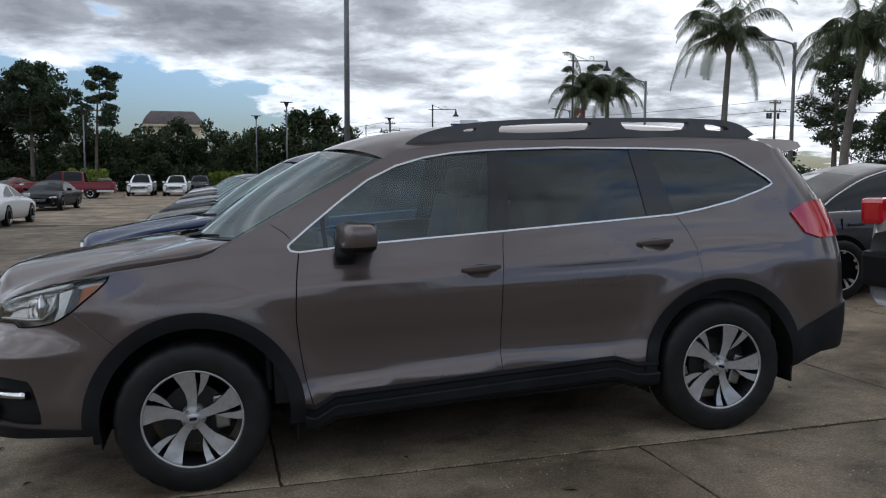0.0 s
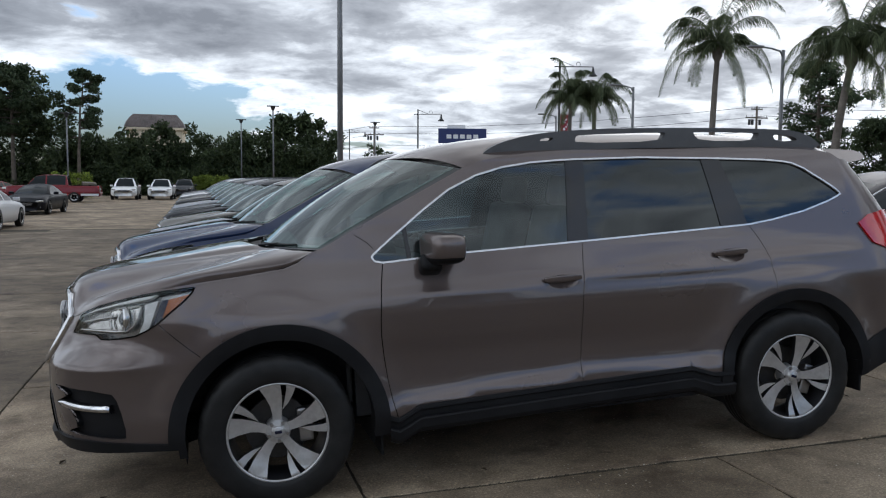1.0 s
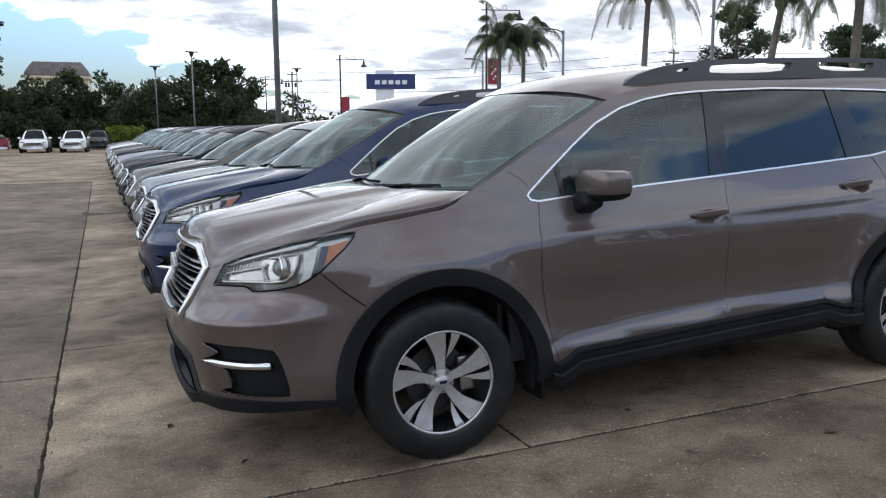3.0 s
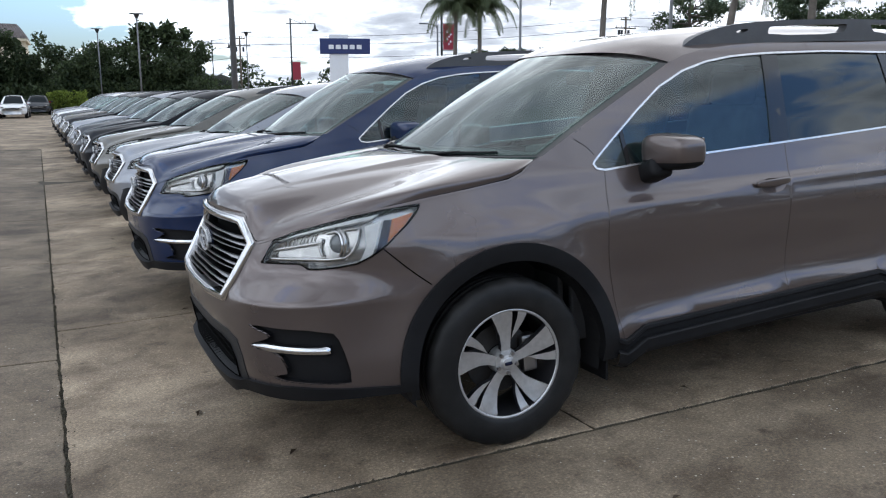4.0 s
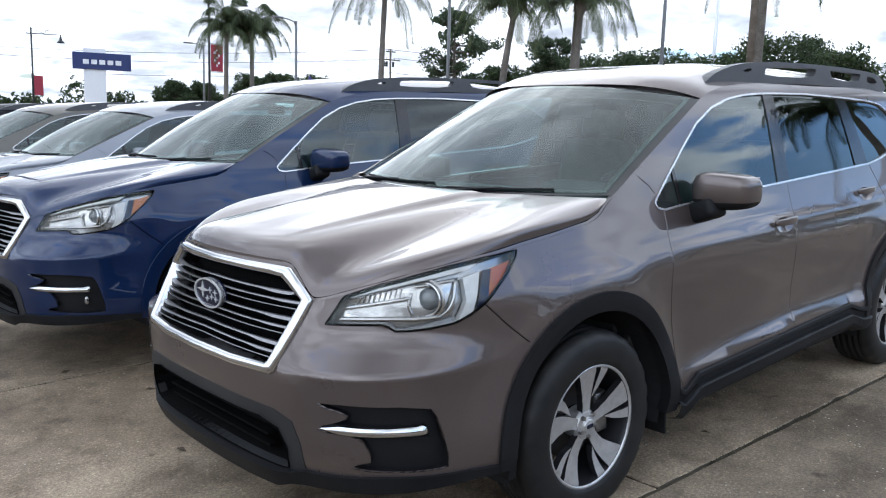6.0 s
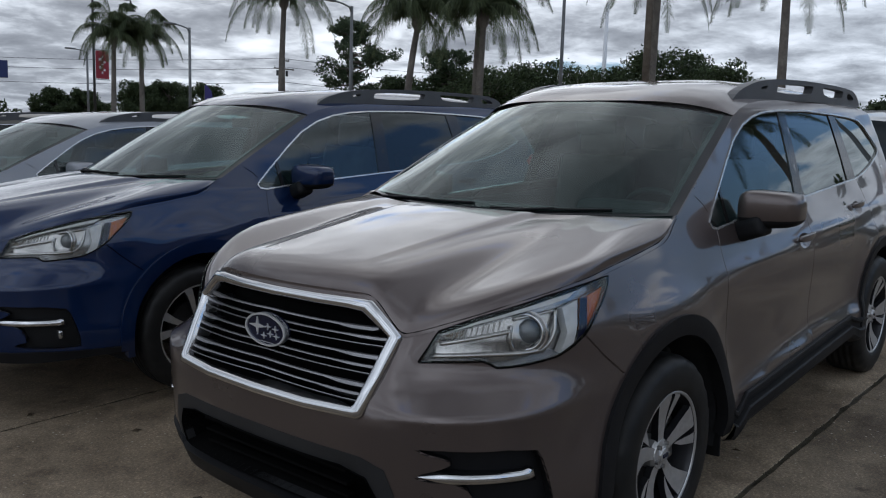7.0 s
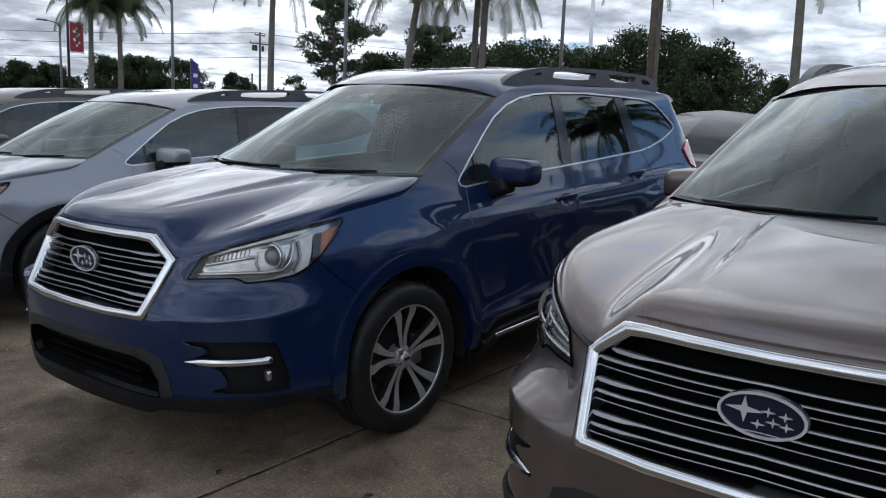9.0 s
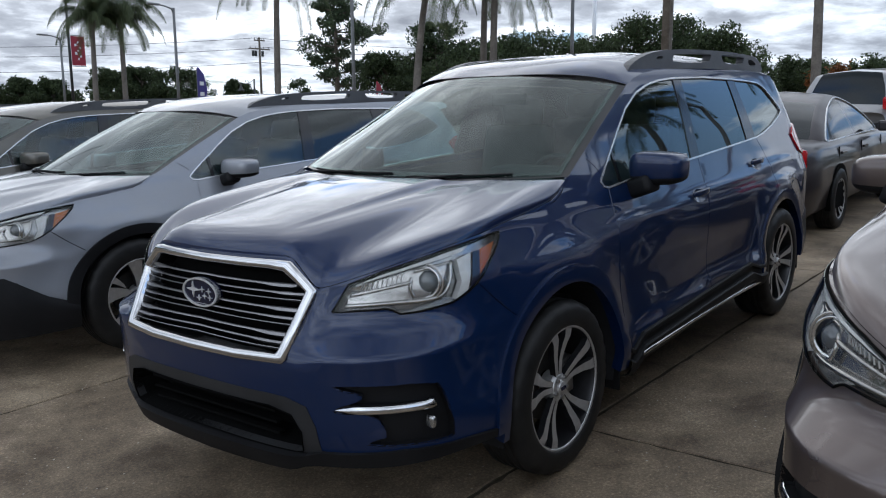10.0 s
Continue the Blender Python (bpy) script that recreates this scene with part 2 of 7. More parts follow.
def make_mesh(name, verts, faces, materials, smooth=True, slots=None):
    me = bpy.data.meshes.new(name)
    me.from_pydata([tuple(map(float, v)) for v in verts], [], faces)
    for m in materials if isinstance(materials, (list, tuple)) else [materials]:
        me.materials.append(m)
    if slots is not None:
        me.polygons.foreach_set("material_index", slots)
    me.polygons.foreach_set("use_smooth", [smooth] * len(me.polygons))
    me.update()
    return me


def part_from(name, verts, faces, materials, parent, label="", smooth=True, slots=None):
    ob = new(name, make_mesh(name, verts, faces, materials, smooth, slots))
    ob.parent = parent
    if label:
        ob["label"] = label
    return ob


def part(name, bm, material, parent, label="", smooth=False):
    me = bpy.data.meshes.new(name)
    bm.to_mesh(me)
    bm.free()
    for m in material if isinstance(material, (list, tuple)) else [material]:
        me.materials.append(m)
    me.polygons.foreach_set("use_smooth", [smooth] * len(me.polygons))
    ob = new(name, me)
    ob.parent = parent
    if label:
        ob["label"] = label
    return ob


def inside(poly, pts):
    """Which of the points lie in the polygon."""
    poly, pts = np.asarray(poly, float), np.asarray(pts, float)
    hit = np.zeros(len(pts), bool)
    x, y = pts[:, 0], pts[:, 1]
    for (x0, y0), (x1, y1) in zip(poly, np.roll(poly, -1, 0)):
        if y0 == y1:
            continue
        hit ^= ((y0 > y) != (y1 > y)) & (x < (x1 - x0) * (y - y0) / (y1 - y0) + x0)
    return hit


def inset(poly, d):
    """The polygon shrunk by d all round (wound either way)."""
    p = np.asarray(poly, float)
    area = 0.5 * np.sum(p[:, 0] * np.roll(p[:, 1], -1) - np.roll(p[:, 0], -1) * p[:, 1])
    e = np.roll(p, -1, 0) - p
    n = np.stack([-e[:, 1], e[:, 0]], -1) / (np.linalg.norm(e, axis=1)[:, None] + 1e-12) * np.sign(area)
    m = n + np.roll(n, 1, 0)
    m /= np.maximum(np.sum(m * n, 1), 0.35)[:, None]
    return p + d * m


def dense(line, step, closed=False):
    """The line with extra points, so that no piece is longer than step."""
    line = np.asarray(line, float)
    ends = np.vstack([line, line[:1]]) if closed else line
    out = []
    for p, q in zip(ends[:-1], ends[1:]):
        k = max(1, int(math.ceil(np.linalg.norm(q - p) / step)))
        out += [p + (q - p) * i / k for i in range(k)]
    if not closed:
        out.append(ends[-1])
    return np.array(out)


def rounded_line(line, times=2, closed=False):
    """Corners cut, for a softer line."""
    p = np.asarray(line, float)
    for _ in range(times):
        q = np.roll(p, -1, 0) if closed else p[1:]
        a = p if closed else p[:-1]
        new_p = np.stack([0.75 * a + 0.25 * q, 0.25 * a + 0.75 * q], 1).reshape(-1, 2)
        p = new_p if closed else np.vstack([p[:1], new_p, p[-1:]])
    return p


def triangles(lines, grid, closed):
    """Constrained triangles over the lines (closed or open) and loose points."""
    pts, edges = [], []
    for line, shut in zip(lines, closed):
        k = len(pts)
        pts += [Vector((float(a), float(b))) for a, b in line]
        edges += [(k + i, k + i + 1) for i in range(len(line) - 1)] + ([(k + len(line) - 1, k)] if shut else [])
    pts += [Vector((float(a), float(b))) for a, b in grid]
    v, _, f, *_ = delaunay_2d_cdt(pts, edges, [], 0, 1e-5)
    return np.array([tuple(p) for p in v]), np.array([tuple(t) for t in f if len(t) == 3])


def prism(outline, holes, depth, back=None):
    """A plate of the outline with holes through it, from 0 to depth along its normal: vertices (u, w, v) and faces."""
    lines = [np.asarray(outline, float)] + [np.asarray(h, float) for h in holes]
    v, t = triangles(lines, [], [True] * len(lines))
    c = v[t].mean(1)
    keep = inside(lines[0], c)
    for h in lines[1:]:
        keep &= ~inside(h, c)
    t = t[keep]
    a, b = v[t[:, 1]] - v[t[:, 0]], v[t[:, 2]] - v[t[:, 0]]
    turn = a[:, 0] * b[:, 1] - a[:, 1] * b[:, 0] < 0
    t[turn] = t[turn][:, ::-1]
    n = len(v)
    verts = [(p[0], 0.0, p[1]) for p in v] + [(p[0], depth, p[1]) for p in v]
    faces = [tuple(int(i) for i in q) for q in t] + [tuple(int(i) + n for i in q[::-1]) for q in t]
    count = {}
    for q in t:
        for i in range(3):
            count[(int(q[i]), int(q[(i + 1) % 3]))] = 1
    base = len(verts)
    for i, j in count:
        if (j, i) not in count:
            faces.append((j, i, i + n, j + n))
    return verts, faces


def lathe(profile, segments, wobble=None):
    """Profile of (radius, y) turned about the y axis."""
    verts, faces = [], []
    m = len(profile)
    for k in range(segments):
        th = 2 * math.pi * k / segments
        for i, (r, y) in enumerate(profile):
            rr = r + (wobble(i, k) if wobble else 0)
            verts.append((rr * math.cos(th), y, rr * math.sin(th)))
    for k in range(segments):
        k2 = (k + 1) % segments
        for i in range(m - 1):
            faces.append((k * m + i, k * m + i + 1, k2 * m + i + 1, k2 * m + i))
    return verts, faces


def grid_faces(nu, nv, flip=False):
    f = []
    for i in range(nu - 1):
        for j in range(nv - 1):
            q = (i * nv + j, (i + 1) * nv + j, (i + 1) * nv + j + 1, i * nv + j + 1)
            f.append(q[::-1] if flip else q)
    return f


def mirrored(verts, faces):
    """The mesh and its twin on the other side of y = 0."""
    n = len(verts)
    return [tuple(v) for v in verts] + [(v[0], -v[1], v[2]) for v in verts], list(faces) + [tuple(i + n for i in f[::-1]) for f in faces]


def twin(verts, faces):
    return [(v[0], -v[1], v[2]) for v in verts], [tuple(f[::-1]) for f in faces]


def box_bm(size, at=(0, 0, 0), bevel=0.0, turn=None, segments=2, bm=None):
    """A bevelled block in a bmesh."""
    bm = bm or bmesh.new()
    m = Matrix.Translation(at) @ (turn or Matrix.Identity(4)) @ Matrix.Diagonal((*size, 1))
    made = bmesh.ops.create_cube(bm, size=1, matrix=m)
    if bevel:
        edges = list({e for v in made["verts"] for e in v.link_edges})
        bmesh.ops.bevel(bm, geom=edges, offset=bevel, segments=segments, affect="EDGES", profile=0.6)
    return bm


def rod_bm(p, q, r1, r2=None, segments=10, bm=None):
    """A tapered round bar from p to q."""
    bm = bm or bmesh.new()
    p, q = Vector(p), Vector(q)
    m = Matrix.Translation((p + q) / 2) @ (q - p).to_track_quat("Z", "Y").to_matrix().to_4x4()
    bmesh.ops.create_cone(bm, cap_ends=True, segments=segments, radius1=r1, radius2=r1 if r2 is None else r2, depth=(q - p).length, matrix=m)
    return bm


def tube(points, radii, segments=8):
    """A round tube along the points."""
    verts, faces = [], []
    pts = [Vector(p) for p in points]
    for i, p in enumerate(pts):
        d = (pts[min(i + 1, len(pts) - 1)] - pts[max(i - 1, 0)]).normalized()
        a = d.cross(Vector((0.13, 0.92, 0.37))).normalized()
        b = d.cross(a)
        r = float(radii[i]) if isinstance(radii, (list, tuple)) else float(radii)
        verts += [tuple(p + r * (math.cos(2 * math.pi * k / segments) * a + math.sin(2 * math.pi * k / segments) * b)) for k in range(segments)]
    for i in range(len(pts) - 1):
        for k in range(segments):
            k2 = (k + 1) % segments
            faces.append((i * segments + k, (i + 1) * segments + k, (i + 1) * segments + k2, i * segments + k2))
    faces += [tuple(range(segments)), tuple(range(len(verts) - 1, len(verts) - 1 - segments, -1))]
    return verts, faces


# ---- ground ----
K_SLOPE = math.tan(radians(SLOPE))


def kink(y):
    """Where the level aisle meets the sloping pads."""
    return -1.80 - 0.045 * y


def ground_z(x, y):
    """Height of the lot: a level aisle, pads that rise towards +x, a long gentle rise far off."""
    return K_SLOPE * max(kink(min(y, 60.0)), min(x, 14.0)) + 0.0095 * max(0.0, min(y, 75.0) - 14.0)
# ---- the large crossover car: shape of its skin ----
XA, XB = -0.35, 3.32                # where the side runs into the nose and the tail


def smooth_tab(pairs):
    """A smooth curve through a few (value, result) pairs, for arrays."""
    px = np.array([p[0] for p in pairs], float)
    py = np.array([p[1] for p in pairs], float)
    h = np.diff(px)
    d = np.diff(py) / h
    m = np.concatenate(([d[0]], np.where(d[:-1] * d[1:] > 0, 2 * d[:-1] * d[1:] / (d[:-1] + d[1:] + 1e-12), 0.0), [d[-1]]))

    def f(v):
        v = np.clip(np.asarray(v, float), px[0], px[-1])
        k = np.clip(np.searchsorted(px, v, side="right") - 1, 0, len(h) - 1)
        u = (v - px[k]) / h[k]
        return ((2 * u**3 - 3 * u**2 + 1) * py[k] + (u**3 - 2 * u**2 + u) * h[k] * m[k]
                + (3 * u**2 - 2 * u**3) * py[k + 1] + (u**3 - u**2) * h[k] * m[k + 1])
    return f


HALF = smooth_tab([(.18, .90), (.30, .92), (.40, .926), (.47, .925), (.52, .921), (.58, .915), (.68, .911), (.80, .916), (.90, .918), (.95, .913), (1.0, .896), (1.08, .868), (1.18, .832), (1.40, .765), (1.60, .697), (1.66, .672), (1.70, .645)])
NOSE = smooth_tab([(.18, .635), (.28, .685), (.36, .722), (.45, .743), (.56, .752), (.66, .757), (.738, .757), (.756, .753), (.79, .736), (.83, .722), (.88, .708), (.95, .690), (1.0, .675), (1.06, .650)])
TAIL = smooth_tab([(.18, .50), (.30, .56), (.45, .61), (.62, .645), (.90, .625), (1.08, .605), (1.27, .525), (1.45, .38), (1.6, .24), (1.7, .17)])


def quarter(n):
    """A superelliptic corner by its running length: from the side (0) to the middle (1)."""
    th = np.linspace(0, np.pi / 2, 1500)
    c, s = np.sin(th) ** (2 / n), np.cos(th) ** (2 / n)
    run = np.concatenate(([0], np.cumsum(np.hypot(0.75 * np.diff(c), 0.93 * np.diff(s)))))
    return run / run[-1], c, s, run[-1]


QF, QR = quarter(2.9), quarter(3.4)
Q_LOW, Q_HIGH = quarter(3.25), quarter(2.15)     # the bumper is square-shouldered, the lamps above it sweep back
RUN_F, RUN_R = QF[3], QR[3]
A_FRONT, A_REAR = XA - RUN_F, XB + RUN_R


def bow(x):
    return 1.0 - 0.010 * ((x - 1.3) / 1.65) ** 2


def corner(sf, z, k):
    """Forward (1) or sideways (2) share of the nose's corner at the running length sf and the height z."""
    u = np.clip((np.asarray(z, float) - .752) / .125, 0, 1)
    u = 1 - (1 - u) ** 2.2
    # beside the grille there is no ledge: the corner fades evenly with the height
    g = np.clip((np.asarray(sf, float) - .54) / .10, 0, 1)
    g = g * g * (3 - 2 * g)
    u = (1 - g) * u + g * np.clip((np.asarray(z, float) - .70) / .24, 0, 1)
    return (1 - u) * np.interp(sf, Q_LOW[0], Q_LOW[k]) + u * np.interp(sf, Q_HIGH[0], Q_HIGH[k])


def skin(a, z):
    """Point of the near (y < 0) half of the skin: a runs along it (a = x on the side), z is the height."""
    a, z = np.asarray(a, float), np.asarray(z, float)
    w = HALF(z)
    sf = np.clip((XA - a) / RUN_F, 0, 1)
    sr = np.clip((a - XB) / RUN_R, 0, 1)
    x = np.clip(a, XA, XB)
    x = x - NOSE(z) * corner(sf, z, 1) + TAIL(z) * np.interp(sr, QR[0], QR[1])
    y = w * bow(np.clip(a, XA, XB)) * corner(sf, z, 2) * np.interp(sr, QR[0], QR[2])
    for ax in (0.0, 2.89):              # swelling over the wheels
        r = np.hypot(a - ax, z - 0.40)
        y = y + 0.028 * np.exp(-((r - 0.47) / 0.11) ** 2) * np.clip((z - .2) / .2, 0, 1)
    # the doors' lower flank stands out below a rising crease
    fold = np.interp(a, [.5, 1.0, 1.6, 2.4], [.505, .55, .588, .578])
    lower = np.clip((fold - z) / .080, 0, 1)
    y = y + .025 * lower * lower * np.clip((a - .42) / .2, 0, 1) * np.clip((2.62 - a) / .3, 0, 1)
    # and their shoulder carries a soft ledge under the glass
    y = y + .010 * np.exp(-((z - .965 - .03 * np.clip(a, 0, 3)) / .030) ** 2) * np.clip((a - .3) / .5, 0, 1) * np.clip((3.5 - a) / .5, 0, 1)
    return np.stack([x, -y, z], -1)


def skew(y):
    """The cars stand a little askew: their noses lean forward towards +y."""
    return -.05 * (y + .8)


def skin_normal(a, z):
    e = 0.004
    da, dz = skin(a + e, z) - skin(a - e, z), skin(a, z + e) - skin(a, z - e)
    n = np.cross(da, dz)
    n /= np.linalg.norm(n, axis=-1, keepdims=True) + 1e-9
    return n


def front_a(y, z):
    """The skin's running length at the lateral distance y on the nose."""
    run = np.linspace(0, 1, 700)
    c = np.interp(-abs(y) / (HALF(z) * bow(XA)), -corner(run, np.full(700, z), 2), run)
    return float(XA - c * RUN_F)


# lines on the side, as (a, z)
BELT = [(.50, 1.185), (.515, 1.16), (.56, 1.15), (.94, 1.175), (1.65, 1.20), (2.30, 1.225), (2.68, 1.24), (2.84, 1.26), (3.06, 1.30), (3.24, 1.35), (3.35, 1.39)]
HEADER = [(3.355, 1.395), (3.34, 1.41), (3.25, 1.475), (3.12, 1.56), (3.05, 1.59), (2.98, 1.603), (2.85, 1.615), (2.57, 1.63), (2.07, 1.65), (1.70, 1.65), (1.58, 1.648), (1.42, 1.64), (1.26, 1.62), (1.10, 1.58), (.94, 1.51), (.79, 1.41), (.62, 1.285), (.51, 1.20)]
DLO = np.array(BELT + HEADER)
GUTTER = [(3.56, 1.60), (3.40, 1.635), (3.2, 1.66), (2.9, 1.68), (2.43, 1.695), (1.72, 1.70), (1.45, 1.692), (1.28, 1.677), (1.14, 1.652), (1.04, 1.62)]
PILLAR = [(1.04, 1.62), (.85, 1.53), (.65, 1.435), (.45, 1.337), (.26, 1.24)]
HOOD_GAP = [(.235, 1.238), (.19, 1.215), (.14, 1.18), (.07, 1.156), (-.138, 1.132), (-.302, 1.117), (-.573, 1.089), (-.81, 1.049), (-1.03, .995), (-1.15, .963), (-1.20, .954), (-1.220, .966), (-1.26, 1.006), (-1.315, 1.055), (-1.37, 1.066), (-1.55, 1.068), (A_FRONT, 1.068)]
LOW = [(A_FRONT, .30), (-1.33, .315), (-1.26, .335), (-.75, .345), (-.47, .345), (-.47, .30), (3.34, .34), (3.60, .40), (A_REAR, .42)]
GAP_F = [(.56, 1.16), (.535, 1.02), (.52, .84), (.53, .70), (.55, .53), (.585, .37)]
GAP_B = [(1.70, 1.66), (1.65, 1.20), (1.61, .94), (1.58, .52), (1.58, .42)]
GAP_R = [(2.575, 1.64), (2.68, 1.24), (2.73, 1.165), (2.765, 1.08), (2.772, .96), (2.765, .80)]
SILL = [(.52, .41), (.585, .385), (.69, .44), (1.58, .475), (2.22, .495), (2.34, .455), (2.47, .45), (2.50, .30), (.52, .30)]
LAMP = [(-1.136, 0.875), (-1.086, 0.956), (-1.076, 0.968), (-0.953, 1.006), (-0.818, 1.036), (-0.685, 1.063), (-0.533, 1.082), (-0.35, 1.094), (-0.366, 1.071), (-0.423, 1.027), (-0.488, 0.984), (-0.552, 0.938), (-0.607, 0.907), (-0.671, 0.881), (-0.756, 0.868), (-0.83, 0.861), (-0.882, 0.86), (-0.905, 0.873), (-0.931, 0.881)]
AMBER = [(-.50, 1.046), (-.385, 1.066), (-.435, 1.022), (-.545, .947), (-.525, .985)]
BEAM = [(-1.115, .886), (-1.072, .955), (-.945, .985), (-.81, 1.010), (-.648, 1.028), (-.664, .965), (-.69, .92), (-.72, .893), (-.895, .893)]
STRIP = [(-.628, 1.025), (-.553, 1.042), (-.578, .97), (-.60, .915), (-.655, .888), (-.626, .95)]
BROW = [(-1.055, .965), (-.945, .998), (-.81, 1.027), (-.68, 1.052), (-.56, 1.068), (-.60, 1.050), (-.81, 1.018), (-.945, .991)]
FOG = [(-1.122, .647), (-.751, .631), (-.716, .575), (-.688, .41), (-.735, .403), (-1.035, .42), (-.99, .443), (-.94, .453), (-.98, .54), (-1.107, .54), (-1.13, .556), (-1.01, .594), (-1.02, .612), (-1.095, .626)]
FOG_BAR = [(-1.112, .563), (-1.075, .576), (-.772, .558), (-.76, .564), (-.756, .527), (-.877, .537), (-1.08, .542)]
# the grille frame by its half outlines, as (y, z)
FRAME_OUT = [(0, 1.050), (.20, 1.050), (.33, 1.049), (.395, 1.044), (.450, .997), (.503, .950), (.505, .938), (.490, .83), (.468, .722), (.455, .708), (.25, .702), (0, .700)]
FRAME_IN = [(0, 1.018), (.19, 1.017), (.31, 1.015), (.368, 1.009), (.415, .977), (.462, .945), (.463, .937), (.450, .842), (.432, .752), (.424, .744), (.24, .740), (0, .738)]
GRILLE_OUT = [(A_FRONT if y == 0 else front_a(y, z), z) for y, z in FRAME_OUT]
GRILLE_IN = [(A_FRONT if y == 0 else front_a(y, z), z) for y, z in FRAME_IN]
TRIM_IN = [(A_FRONT, .592), (-1.38, .592), (-1.30, .588), (-1.22, .56), (-1.195, .485), (-1.19, .392), (-1.25, .378), (A_FRONT, .370)]
INTAKE = [(A_FRONT, .545), (-1.38, .548), (-1.285, .525), (-1.252, .46), (-1.262, .384), (-1.30, .378), (A_FRONT, .378)]
LIP = [(A_FRONT, .388), (-1.25, .386), (-1.19, .392), (-.90, .400), (-.70, .386), (-.45, .372), (-.30, .36), (-.30, .22), (A_FRONT, .20)]
TAIL_LAMP = [(3.45, 1.22), (3.57, 1.265), (3.76, 1.283), (3.98, 1.277), (4.10, 1.24), (4.10, 1.072), (3.86, 1.060), (3.64, 1.066), (3.53, 1.10)]
REAR_CLAD = [(3.28, .50), (3.45, .555), (3.70, .63), (3.85, .66), (A_REAR, .68), (A_REAR, .36), (3.28, .30)]
REAR_GLASS = [(3.98, 1.315), (3.90, 1.42), (3.82, 1.555), (A_REAR, 1.57), (A_REAR, 1.30)]


def frame_loft():
    """The chrome frame: a gently rounded band swept between its two outlines, mitred at the corners."""
    section = [(0.0, -.05), (0.0, .004), (.06, .011), (.2, .0165), (.5, .0185), (.8, .015), (.94, .009), (1.0, .001), (1.0, -.07)]
    rings = []
    for o, i in zip(GRILLE_OUT, GRILLE_IN):
        row = []
        for u, off in section:
            a, z = np.asarray(o, float) * (1 - u) + np.asarray(i, float) * u
            n, p = skin_normal(max(a, A_FRONT + .005), z), skin(a, z)
            if a < A_FRONT + .002:
                n, p = n * np.array([1, 0, 1]), p * np.array([1, 0, 1])
            row.append(p + n * off)
        rings.append(np.array(row))
    # the slanting bars are straight between the corners
    for k0, k1 in ((3, 5), (6, 8)):
        for k in range(k0 + 1, k1):
            t = (k - k0) / (k1 - k0)
            rings[k] = rings[k0] * (1 - t) + rings[k1] * t
    verts = [tuple(p) for row in rings for p in row]
    return mirrored(verts, grid_faces(len(rings), len(section)))


def ring(cx, cz, r, start=-12, stop=192, n=44):
    return [(cx + r * math.cos(radians(t)), cz + r * math.sin(radians(t))) for t in lin(start, stop, n)]


ARCH = {}
for key, cx, r_out, r_in in (("front", .015, .525, .452), ("rear", 2.895, .505, .440)):
    ARCH[key] = (np.array(ring(cx, .375, r_out) + [(cx - r_out, .2), (cx + r_out, .2)]), np.array(ring(cx, .375, r_in) + [(cx - r_in, .1), (cx + r_in, .1)]))


def sill_top(a):
    return np.interp(a, [p[0] for p in SILL[:7]], [p[1] for p in SILL[:7]])


def sill_mesh():
    """The sill's moulding: a lip under the doors, a recess, and a lower ledge that stands out."""
    section = [(-.002, -.02), (-.002, .010), (.002, .016), (.017, .018), (.022, .014), (.024, .001), (.054, .002), (.058, .022), (.064, .029), (.105, .030), (.125, .022), (.150, -.02)]
    line = np.union1d(np.linspace(.535, 2.465, 64), [p[0] for p in SILL[1:6]])
    verts = []
    for a in line:
        for d, off in section:
            z = float(sill_top(a)) - d
            verts.append(tuple(skin(a, z) + skin_normal(a, z) * off))
    return verts, grid_faces(len(line), len(section))


def strip(line, width):
    """A narrow closed band along an open line."""
    p = np.asarray(line, float)
    d = np.gradient(p, axis=0)
    n = np.stack([-d[:, 1], d[:, 0]], -1) / np.linalg.norm(d, axis=1)[:, None]
    return np.vstack([p + n * width / 2, (p - n * width / 2)[::-1]])


SEAMS = [strip(dense(rounded_line(GAP_F, 1), .05), .0065), strip(dense(GAP_B[1:], .05), .0065), strip(dense(rounded_line(GAP_R[1:], 1), .05), .0065),
         strip(dense([(-.552, .935), (-.46, .86), (-.345, .772)], .04), .006), strip([(.43, 1.30), (.49, 1.26), (.52, 1.225)], .005)]
CUPS = [(1.50, 1.005, .085, .036), (2.525, 1.083, .085, .036)]


